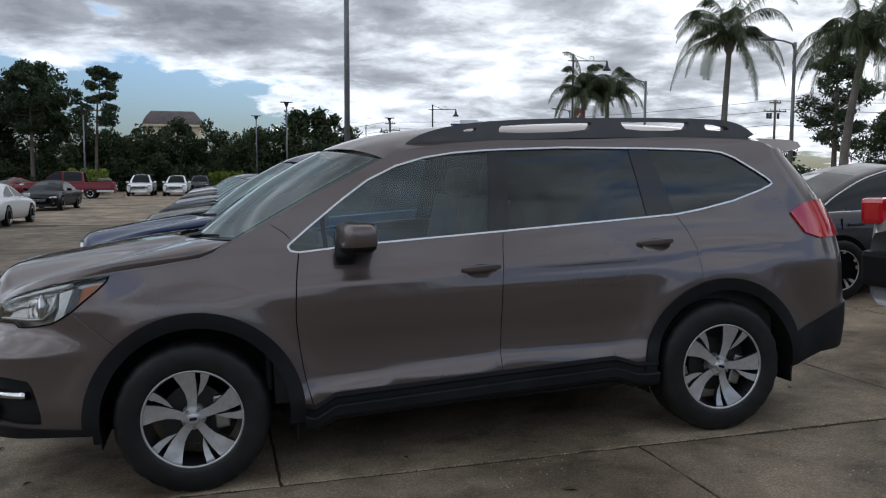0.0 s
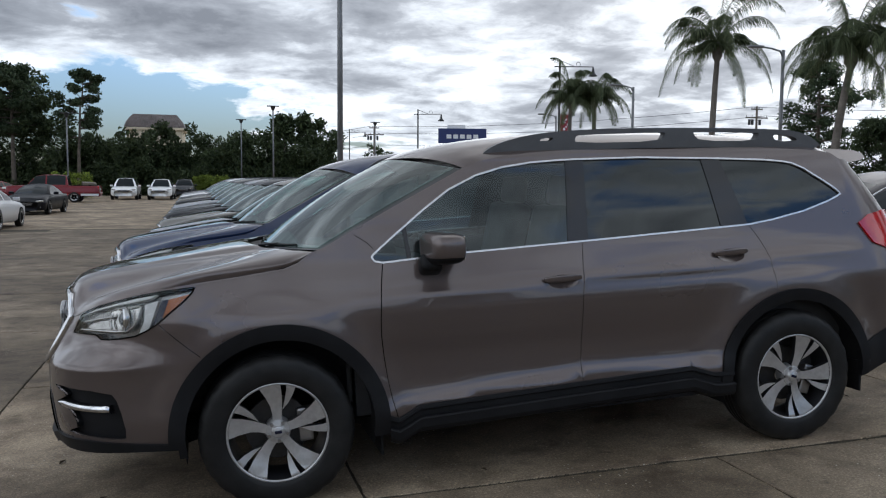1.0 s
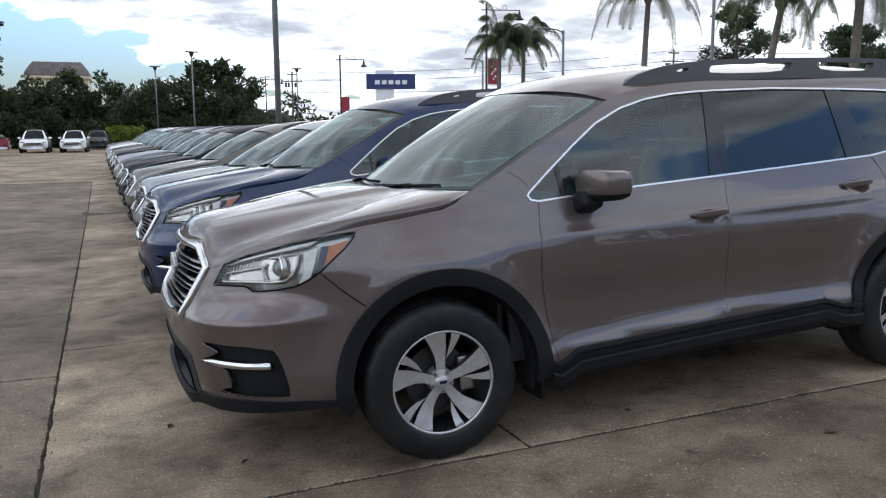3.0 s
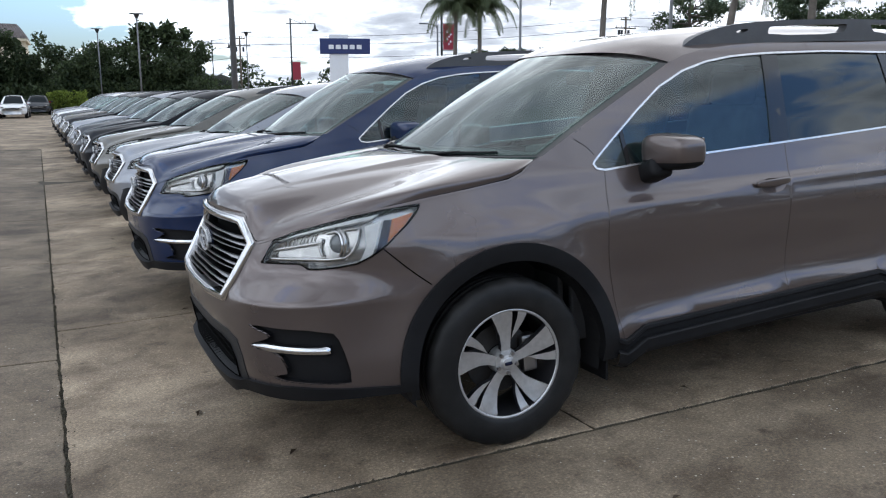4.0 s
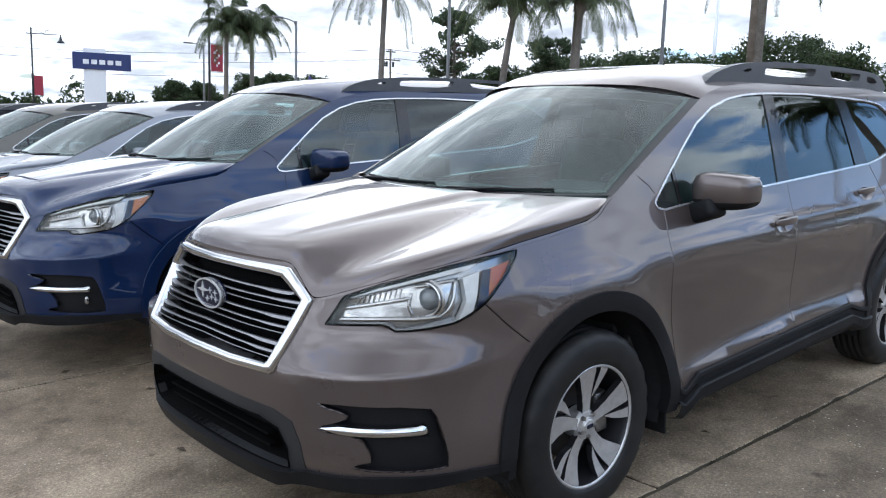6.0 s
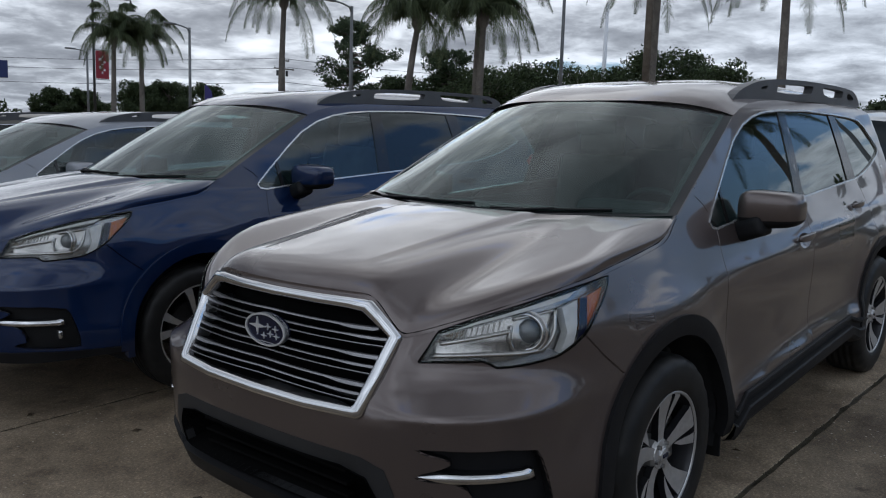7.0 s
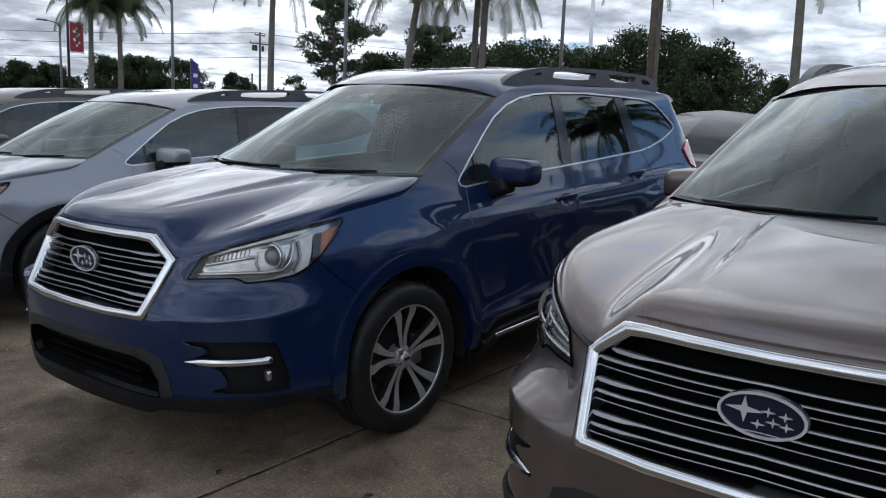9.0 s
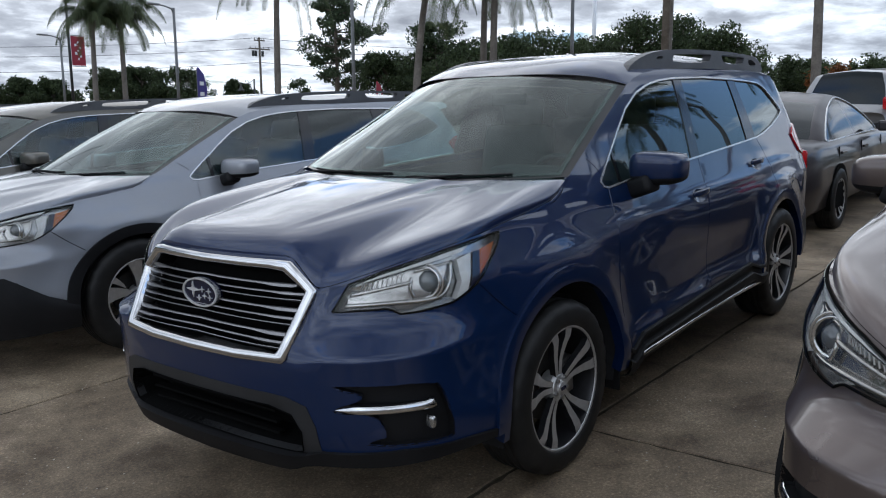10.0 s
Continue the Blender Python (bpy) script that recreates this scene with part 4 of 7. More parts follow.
def build_crossover(name, paint_mat, rim, label):
    car = new(name)
    tagged(car, label, "car", "row of parked crossovers")
    # painted shell
    own = []
    body_v, body_f = piece(["body"], 0.0, .012, True, own)
    body = set_normals(part_from("body", body_v, body_f, paint_mat, car), own)
    for k in range(len(SEAMS)):
        sides("panel_gap", ["seam%d" % k], MAT_GAP, body, -.010)
    hood = part_from("hood", HOOD_V, HOOD_F, [paint_mat, MAT_GAP], car, slots=HOOD_EDGE)
    bm = bmesh.new()
    bm.from_mesh(hood.data)
    bmesh.ops.remove_doubles(bm, verts=[q for q in bm.verts if abs(q.co.y) < .002], dist=.0015)
    bm.to_mesh(hood.data)
    bm.free()
    part_from("panel_gap", *HOOD_SEAM, MAT_GAP, hood)
    v, f = patch(roof_point, -1, 1, 0, 1, 33, 48)
    roof = part_from("roof", v, f, paint_mat, car)
    v, f = patch(roof_point, -.97, .97, .01, .98, 13, 16, .035)
    part_from("headliner", v, [q[::-1] for q in f], MAT_LINER, roof)
    vv, ff = prism([(3.30, 1.645), (3.42, 1.668), (3.62, 1.652), (3.665, 1.635), (3.655, 1.605), (3.60, 1.588), (3.46, 1.575)], [], 1.16)
    part_from("rear_spoiler", [(p[0], (p[1] - .58) * (1.10 - 2.2 * (p[2] - 1.575)), p[2]) for p in vv], ff, paint_mat, car, smooth=False)
    fd = sides("front_door", ["front_door"], paint_mat, car, 0.0, .015, true_normals=True)
    rd = sides("rear_door", ["rear_door"], paint_mat, car, 0.0, .015, true_normals=True)
    for k, doors in ((0, fd), (1, rd)):
        cx, cz, rx, rz = CUPS[k]

        def sunk(a, z, cx=cx, cz=cz, rx=rx, rz=rz):
            return -.020 * np.clip(1 - ((a - cx) / rx) ** 2 - ((z - cz) / rz) ** 2, 0, 1)
        sides("handle_cup", ("front_cup", "rear_cup")[k], paint_mat, doors, sunk)
        for s, d in zip((-1, 1), doors):
            y = float(-skin(cx, cz)[1])
            bv, bf = blob(.108, .010, .0165, .45, 12)
            pts = [(p[0] + cx - .005, s * (y + .020 - 1.1 * p[0] ** 2) + p[1], p[2] + cz + .02 + .03 * p[0]) for p in bv]
            part_from("door_handle", pts, bf, paint_mat, d)
    # trim and cladding
    sides("window_trim", ["chrome"], MAT_TRIM, car, .004, .010, "chrome window surround")
    for k in "abc":
        sides("window_pillar", ["pillar_" + k], MAT_GLOSS_BLACK, car, -.003, .006, "black window pillar trim")
    for key in ("front", "rear"):
        sides("wheel_arch_cladding", ["clad_" + key], MAT_CLAD, car, .014, .05, "black plastic wheel arch edge")
        cx = .015 if key == "front" else 2.895
        lv, lf = [], []
        for k, th in enumerate(np.linspace(-15, 195, 30)):
            for y in (-.915, -.56):
                lv.append((cx + .462 * math.cos(radians(th)), y, .375 + .462 * math.sin(radians(th))))
        lf = grid_faces(30, 2)
        n = len(lv)
        lv += [(cx, -.56, .375)] + [lv[2 * k + 1] for k in range(30)]
        lf += [(n, n + 1 + k, n + 2 + k) for k in range(29)]
        for q in ((lv, lf), twin(lv, lf)):
            part_from("wheel_well", *q, MAT_LINING, car, smooth=False)
    sills = sides("sill_cladding", ["sill"], MAT_CLAD, car, -.012, .04, "black plastic sill cladding")
    sv, sf = sill_mesh()
    for sill, q in zip(sills, ((sv, sf), twin(sv, sf))):
        part_from("sill_moulding", *q, MAT_CLAD, sill, smooth=False)
    v, f = piece(["trim_in"], .003, .03, True)
    part_from("intake_surround", v, f, MAT_CLAD_GREY, car, "dark grey plastic surround of the lower intake")
    v, f = piece(["lip"], lambda a, z: .012 + .022 * np.clip((-1.20 - a) / .10, 0, 1), .06, True)
    part_from("front_lip", v, f, MAT_CLAD, car, "black plastic chin spoiler")
    v, f = piece(["rear_clad"], .010, .04, True)
    part_from("rear_bumper_cladding", v, f, MAT_CLAD, car)
    v, f = piece(["intake"], -.13, -.14, True)
    intake = part_from("lower_intake", v, f, MAT_GAP, car, "dark lower air intake")
    for z in (.42, .465, .51):
        x = float(skin(A_FRONT, z)[0])
        part("intake_bar", box_bm((.03, .74, .010), (x + .055, 0, z), 0), MAT_GAP, intake)
    bm = box_bm((4.0, 1.58, .06), (1.20, 0, .385), .01)
    part("underbody", bm, MAT_GAP, car)
    for s in (-1, 1):
        bm = box_bm((.012, .20, .24), (.50, s * .83, .32), .004)
        part("mud_flap", bm, MAT_CLAD, car)
        bm = box_bm((.012, .20, .18), (3.34, s * .82, .33), .004)
        part("mud_flap", bm, MAT_CLAD, car)
    # grille
    v, f = piece(["grille"], -.075, 0, True)
    grille = part_from("grille", v, f, MAT_GAP, car, "black slatted grille in a wide chrome frame")
    weld(part_from("grille_frame", *frame_loft(), MAT_CHROME, grille, "chrome grille frame"))
    v, f = piece(["grille_frame"], -.02, .06, True)
    part_from("frame_back", v, f, MAT_GAP, grille)
    gi = np.array(GRILLE_IN)
    for k, z in enumerate((.972, .943, .921, .892, .863, .841, .812, .786, .766)):
        edge = np.interp(z, [.744, .937, .945, 1.009], [gi[9][0], gi[6][0], gi[5][0], gi[3][0]]) + .004
        line = np.concatenate((np.linspace(edge, edge - .13, 7), np.linspace(edge - .15, A_FRONT, 12)))
        sv = []
        for a in line:
            run = (edge - a) / (edge - A_FRONT)
            h = .0056 if k % 3 == 0 else .0044 if k % 3 == 1 else .0026
            if k % 3 < 2:                # two slats of each three spread into a blade at their ends
                h += (.0060, .0036)[k % 3] * min(1.0, max(0.0, (.17 - (edge - a)) / .07)) * min(1.0, (edge - a) / .02 + .25)
            zz = z - .004 + .010 * run
            for dz, off in ((h, -.055), (h * .2, -.014), (-h * .15, -.004), (-h, -.004), (-h * .9, -.060)):
                p, nn = skin(a, zz + dz), skin_normal(max(a, A_FRONT + .005), zz + dz)
                q = p + nn * off
                if a <= A_FRONT + 1e-6:
                    q[1] = 0
                sv.append(tuple(q))
        sf = []
        for i in range(len(line) - 1):
            for j in range(5):
                j2 = (j + 1) % 5
                sf.append((i * 5 + j, i * 5 + j2, (i + 1) * 5 + j2, (i + 1) * 5 + j))
        sf.append((0, 4, 3, 2, 1))
        black = [1 if q % 5 in (0, 4) and q < len(sf) - 1 else 0 for q in range(len(sf))]
        part_from("grille_slat", *mirrored(sv, sf), [MAT_SLAT, MAT_GLOSS_BLACK], grille, smooth=False, slots=black * 2)
    ex = float(skin(A_FRONT, .905)[0])
    ov = [(.102 * math.cos(t), .056 * math.sin(t)) for t in lin(0, 2 * math.pi, 41)[:-1]]
    to_front = Matrix(((0, 1, 0, ex - .012), (1, 0, 0, 0), (0, 0, 1, .908), (0, 0, 0, 1)))
    pv, pf = prism(ov, [], .022)
    emblem = part_from("emblem", moved(pv, to_front @ Matrix.Translation((0, .006, 0))), [q[::-1] for q in pf], MAT_BADGE, grille, "oval chrome-rimmed emblem with stars", smooth=False)
    pv, pf = prism(ov, [[(x * .93, y * .89) for x, y in ov]], .02)
    part_from("emblem_ring", moved(pv, to_front), [q[::-1] for q in pf], MAT_BADGE_SILVER, emblem, smooth=False)
    for sx, sy, r in ((.040, .008, .032), (-.014, .012, .012), (-.026, -.012, .012), (-.052, .008, .012), (-.056, -.016, .012), (.008, -.022, .012)):
        star = [(sx + (r if q % 2 == 0 else .30 * r) * (1.35 if q % 4 == 0 else 1) * math.cos(q * math.pi / 4), sy + (r if q % 2 == 0 else .3 * r) * math.sin(q * math.pi / 4)) for q in range(8)]
        pv, pf = prism(star, [], .006)
        part_from("emblem_star", moved(pv, to_front @ Matrix.Translation((0, .002, 0))), [q[::-1] for q in pf], MAT_BADGE_SILVER, emblem, smooth=False)
    # fog lamp pockets
    pockets = sides("fog_pocket", ["fog"], MAT_CLAD, car, -.035, -.035, "black plastic fog lamp pocket")
    sides("fog_trim_back", ["bar"], MAT_CLAD, pockets, -.006, .03)
    bv, bf = [], []
    for k, a in enumerate(lin(-1.112, -.762, 22)):
        z, h = .557 - .010 * (k / 21), .0155 * min(1.0, .12 + 4.2 * k / 21) if k < 21 else .013
        for q in lin(0, 2 * math.pi, 13)[:-1]:
            dz = h * math.copysign(abs(math.sin(q)) ** .8, math.sin(q)) + (.004 if k > 19 and math.sin(q) > 0 else 0)
            p = skin(a, z + dz) + skin_normal(a, z + dz) * (-.004 + .008 * math.cos(q) - .003 * math.sin(q))
            bv.append(tuple(p))
    for k in range(21):
        bf += [(k * 12 + q, k * 12 + (q + 1) % 12, (k + 1) * 12 + (q + 1) % 12, (k + 1) * 12 + q) for q in range(12)]
    bf += [tuple(range(11, -1, -1)), tuple(range(21 * 12, 22 * 12))]
    for pocket, q in zip(pockets, ((bv, bf), twin(bv, bf))):
        part_from("fog_trim", *q, MAT_CHROME, pocket, "chrome trim bar")
    # headlights
    lamps = sides("headlight", ["lamp"], MAT_BEZEL, car, -.045, -.05, "clear projector headlight with amber marker")
    sides("headlight_lens", ["lamp"], MAT_CLEAR, lamps, .009, .010, "clear lens")
    # dark tube added along the lens edge, standing in for the shaded gap
    edge = [tuple(q) for q in dense(np.asarray(LAMP, float), .03, True)]
    sv, sf = tube([skin(a, z) + skin_normal(a, z) * .003 for a, z in edge + edge[:1]], .0040, 6)
    for lamp, q in zip(lamps, ((sv, sf), twin(sv, sf))):
        part_from("lamp_seal", *q, MAT_GAP, lamp, "dark seal round the lens")
    sides("amber_marker", SKIN_SUB["amber"], MAT_AMBER, lamps, -.012, .03, "amber side marker")
    sides("reflector", SKIN_SUB["beam"], MAT_REFLECTOR, lamps, lambda a, z: -.024 - .016 * np.sin(np.clip((z - .895) / (.06 + .06 * (a + 1.09)), 0, 1) * 2 * np.pi) ** 2, -.02)
    sides("light_brow", SKIN_SUB["brow"], MAT_WHITE_TRIM, lamps, .001, .03)
    sides("daytime_strip", SKIN_SUB["strip"], MAT_WHITE_TRIM, lamps, -.003, .035, "white daytime running light strip")
    for s, lamp in zip((-1, 1), lamps):
        c = skin(-.768, .966)
        n = skin_normal(-.768, .966)
        c, n = Vector((c[0], -s * c[1], c[2])), Vector((n[0], -s * n[1] * 1.0, n[2]))
        way = (Vector((-1, 0, 0)) * .7 + n * .3).normalized()
        rot = way.to_track_quat("-Y", "Z").to_matrix().to_4x4()
        m = Matrix.Translation(c - n * .035) @ rot
        v, f = lathe([(.050, -.012), (.058, -.020), (.056, -.006), (.045, .02)], 30)
        part_from("projector_ring", moved(v, m), f, MAT_CHROME, lamp)
        v, f = lathe([(.058, -.004), (.068, -.012), (.071, -.008), (.060, .012)], 30)
        part_from("projector_bowl", moved(v, m), f, MAT_REFLECTOR, lamp)
        v, f = lathe([(.0, -.028), (.015, -.026), (.028, -.020), (.038, -.008), (.042, .006), (.04, .03)], 30)
        part_from("projector", moved(v, m), f, MAT_PROJECTOR, lamp, "glass projector bulb")
        fv, ff = [], []
        for line, r in (([(-1.075, .930), (-.95, .950), (-.835, .968)], .0075), ([(-1.095, .893), (-.90, .899), (-.79, .897), (-.722, .905)], .0085), ([(-.655, 1.020), (-.672, .962), (-.695, .922), (-.735, .900)], .0065), ([(-.815, 1.003), (-.73, 1.013), (-.658, 1.021)], .0055), ([(-.83, .985), (-.845, .945), (-.825, .910)], .006)):
            pts = [skin(a, z) - skin_normal(a, z) * .010 for a, z in dense(rounded_line(line, 1), .02)]
            v, f = tube([(u[0], -s * u[1], u[2]) for u in pts], r, 7)
            n = len(fv)
            fv += v
            ff += [tuple(i + n for i in q) for q in f]
        part_from("lamp_frame", fv, ff, MAT_REFLECTOR, lamp)
        bm = bmesh.new()
        for k in range(9):
            a0 = -1.035 + .020 * k
            u, w = skin(a0, .944 + .0035 * k) - skin_normal(a0, .95) * .020, skin(a0 + .010, .968 + .0038 * k) - skin_normal(a0, .97) * .016
            rod_bm((u[0], -s * u[1], u[2]), (w[0], -s * w[1], w[2]), .0022, None, 5, bm)
        part("lamp_vanes", bm, MAT_STEEL, lamp)
        # dark navy shade between the light strip and the amber marker
        v, f = patch(lambda u, w: shade_point(u, w, s), 0, 1, 0, 1, 4, 8)
        part_from("lamp_shade", v, f, MAT_BADGE, lamp)
    # tail lamps, rear glass
    sides("tail_light", ["tail"], MAT_TAIL, car, .012, .03, "red tail light")
    v, f = piece(["rear_glass"], .002, .01, True)
    part_from("rear_window", v, f, MAT_TINT, car, "dark tinted rear window")
    # side glass
    for nm, reg, mat, lab in (("front_door_glass", "front_glass", MAT_GLASS, "lightly tinted side glass"), ("rear_door_glass", "rear_glass_side", MAT_TINT, "dark privacy glass"), ("quarter_glass", "quarter_glass", MAT_TINT, "dark privacy glass")):
        sides(nm, [reg], mat, fd if reg == "front_glass" else rd if reg == "rear_glass_side" else car, -.008, 0, lab)
    # windshield with its dark border
    v, f = patch(screen_point, -.955, .955, .015, .985, 34, 30)
    screen = part_from("windshield", v, f, MAT_SCREEN, car, "greenish laminated windshield")
    bv, bf = [], []
    for u0, u1, w0, w1 in ((-1, -.93, 0, 1), (.93, 1, 0, 1), (-1, 1, -.02, .045), (-1, 1, .975, 1.0)):
        v, f = patch(screen_point, u0, u1, max(w0, 0), w1, 4 if abs(u1 - u0) < .2 else 26, 20 if w1 - w0 > .5 else 3, .004)
        n = len(bv)
        bv += v
        bf += [tuple(i + n for i in q) for q in f]
    part_from("screen_border", bv, bf, MAT_GLOSS_BLACK, screen, "black ceramic border")
    # cowl and wipers
    cv, cf = [], []
    for i, c in enumerate(COWL):
        u = c[1] / COWL[-1][1]
        q = screen_point(-u, .03)
        cv += [(c[0] + .006, c[1], c[2] - .022), ((c[0] + q[0]) / 2, (c[1] + q[1]) / 2, c[2] - .03), (q[0], q[1], q[2] - .006)]
    cf = grid_faces(len(COWL), 3)
    part_from("cowl", *mirrored(cv, cf), MAT_CLAD, car, "black plastic cowl")
    for u0, u1 in ((-.80, -.02), (.10, .72)):
        pts = [Vector(screen_point(u0 + (u1 - u0) * t, .012 + .022 * t)) + Vector((-.004, 0, .002)) for t in lin(0, 1, 8)]
        v, f = tube(pts, .005, 6)
        wiper = part_from("wiper", v, f, MAT_CLAD, car, "black wiper blade", smooth=False)
        bm = rod_bm(pts[0] + Vector((-.03, 0, -.012)), pts[4] + Vector((0, 0, .004)), .007, .005, 8)
        part("wiper_arm", bm, MAT_CLAD, wiper)
    # mirrors
    for s, door in zip((-1, 1), fd):
        m = Matrix.Translation((.835, s * .960, 1.222))
        v, f = blob(.085, .125, .080, .52, 20)
        v = [(p[0] * (1 - .9 * max(0, -p[2])) + .16 * (s * p[1]), p[1], p[2] * (1.0 - .10 * (s * p[1]) / .125)) for p in v]
        slots = [1 if sum(v[i][2] for i in q) / 4 < -.038 else 0 for q in f]
        mirror = part_from("wing_mirror", moved(v, m), f, [paint_mat, MAT_CLAD], door, "painted wing mirror on a black foot", slots=slots)
        bm = box_bm((.11, .16, .09), (.79, s * .885, 1.135), .03, pose(0, 0, 0, s * 20, 0, s * 8), 3)
        part("mirror_foot", bm, MAT_CLAD, mirror, smooth=True)
        bm = box_bm((.006, .19, .12), (.93, s * .965, 1.225), .002, pose(0, 0, 0, 0, 0, s * 8))
        part("mirror_glass", bm, MAT_CHROME, mirror)
    # roof rails
    for s in (-1, 1):
        v, f = prism(rounded_line(RAIL, 1, True), [rounded_line(h, 1, True) for h in RAIL_HOLES], .05)
        v = [(p[0], s * (.575 + .05 - p[1] + .028 * math.sin(math.pi * min(1, max(0, (p[0] - 1.15) / 2.2)))), p[2]) for p in v]
        if s > 0:
            f = [q[::-1] for q in f]
        part_from("roof_rail", v, f, MAT_RAIL, car, "dark grey roof rail", smooth=False)
    bv, bf = blob(.09, .03, .045, .8, 10)
    part_from("antenna_fin", [(p[0] + 3.05 + .5 * max(0, p[2]), p[1] * (1 - 8 * max(0, p[2])), p[2] + 1.735) for p in bv], bf, paint_mat, car)
    # cabin
    bm = box_bm((2.95, 1.50, .04), (1.9, 0, .45), .01)
    for s in (-1, 1):
        box_bm((2.9, .03, .78), (1.85, s * .79, .76), .01, bm=bm)
    box_bm((.03, 1.5, .80), (3.45, 0, .80), .01, bm=bm)
    box_bm((.03, 1.5, .70), (.38, 0, .78), .01, bm=bm)
    part("cabin", bm, MAT_DASH, car, "dark cabin trim")
    bm = box_bm((.52, 1.46, .22), (.62, 0, 1.07), .06, pose(0, 0, 0, 0, 6, 0), 3)
    box_bm((.16, .40, .10), (.62, -.38, 1.19), .04, bm=bm)
    part("dashboard", bm, MAT_DASH, car, "black dashboard", smooth=True)
    wv, wf = [], []
    for k in range(28):
        t = 2 * math.pi * k / 28
        for j in range(8):
            q = 2 * math.pi * j / 8
            wv.append(((.185 + .016 * math.cos(q)) * math.cos(t), (.185 + .016 * math.cos(q)) * math.sin(t), .016 * math.sin(q)))
    for k in range(28):
        for j in range(8):
            wf.append((k * 8 + j, ((k + 1) % 28) * 8 + j, ((k + 1) % 28) * 8 + (j + 1) % 8, k * 8 + (j + 1) % 8))
    wheel = part_from("steering_wheel", moved(wv, pose(.98, -.38, 1.10, 0, 64, 0)), wf, MAT_DASH, car)
    part("steering_hub", rod_bm((.82, -.38, 1.03), (.97, -.38, 1.095), .05, .06), MAT_DASH, wheel)
    for x, y in ((1.35, -.38), (1.35, .38), (2.3, -.45), (2.3, .45)):
        part("seat", seat_bm(x, y), MAT_SEAT, car, "grey cloth seat", smooth=True)
    bm = box_bm((.02, .22, .07), (1.02, 0, 1.56), .01)
    part("interior_mirror", bm, MAT_DASH, car)
    # wheels
    for x in (0.0, 2.89):
        for s in (-1, 1):
            add_wheel(car, (x + skew(s * .825), s * .825, .372), s, 18 if x else -4, rim)
    for o in car.children_recursive:
        if o.parent is car and o.name.split(".")[0] == "wheel" or o.parent.name.split(".")[0] == "wheel":
            continue
        for q in o.data.vertices:
            q.co.x += skew(q.co.y)
    return car


MAT_SLAT = plain("silver_slat", (0.28, 0.275, 0.28), 0.28, 0.7)
MAT_RAIL = surface("roof_rail_plastic", (0.068, 0.068, 0.071), (0.098, 0.098, 0.102), 0.48, 5, 300, bump=0.15, depth=0.0006)
MAT_PROJECTOR = plain("projector_glass", (0.10, 0.11, 0.12), 0.04, 0.2, coat=1.0)
MAT_WHITE_TRIM = plain("white_lamp_strip", (0.55, 0.56, 0.56), 0.25, spec=0.4)

MAT_BEZEL = plain("silver_lamp_bezel", (0.36, 0.365, 0.37), 0.2, 0.75, spec=0.4)

bronze_car = build_crossover("crossover_car", MAT_BRONZE, FAN_RIM, "bronze-brown metallic crossover with chrome grille and alloy wheels")
bronze_car.matrix_world = PAD


# ---- the row of crossovers ----
def repaint(car, mats):
    """Other materials on the parts of a copy, which keep their shared meshes."""
    for o in car.children_recursive:
        for slot in o.material_slots:
            if slot.material in mats:
                other = mats[slot.material]
                slot.link = "OBJECT"
                slot.material = other
    return car


blue_car = repaint(copy_thing(bronze_car, PAD @ pose(-.158, 2.879, 0)), {MAT_BRONZE: MAT_BLUE})
tagged(blue_car, "dark blue metallic crossover with chrome grille and ten-spoke wheels")
for o in blue_car.children_recursive:
    if o.name.startswith("rim"):
        o.data = SPLIT_RIM
    elif o.name.startswith("tyre"):
        o.data = LOW_TYRE
    elif o.name.startswith("wheel") and not o.name.startswith("wheel_"):
        o.data = BARREL_L
    elif o.name.startswith("wheel_arch_cladding"):
        o["label"] = "dark blue painted wheel arch edge"
        o.material_slots[0].link = "OBJECT"
        o.material_slots[0].material = MAT_BLUE
for o in [q for q in blue_car.children if q.name.startswith("fog_pocket")]:
    s = -1 if o.data.vertices[0].co.y < 0 else 1
    p = skin(-.79, .485)
    bv, bf = blob(.012, .020, .024, .6, 10)
    part_from("fog_lamp", moved(bv, Matrix.Translation((p[0] + skew(-s * p[1]), -s * p[1], p[2]))), bf, MAT_REFLECTOR, o, "small clear fog lamp")
for o in [q for q in blue_car.children if q.name.startswith("sill_cladding")]:
    s = -1 if o.data.vertices[0].co.y < 0 else 1
    v, f = tube([(x + skew(s * .962), s * .972, .345 + .018 * math.sin((x - .6) * 1.6)) for x in lin(.66, 2.36, 12)], .013, 8)
    part_from("sill_trim", v, f, MAT_CHROME, o, "chrome sill strip")


LOWER = {}


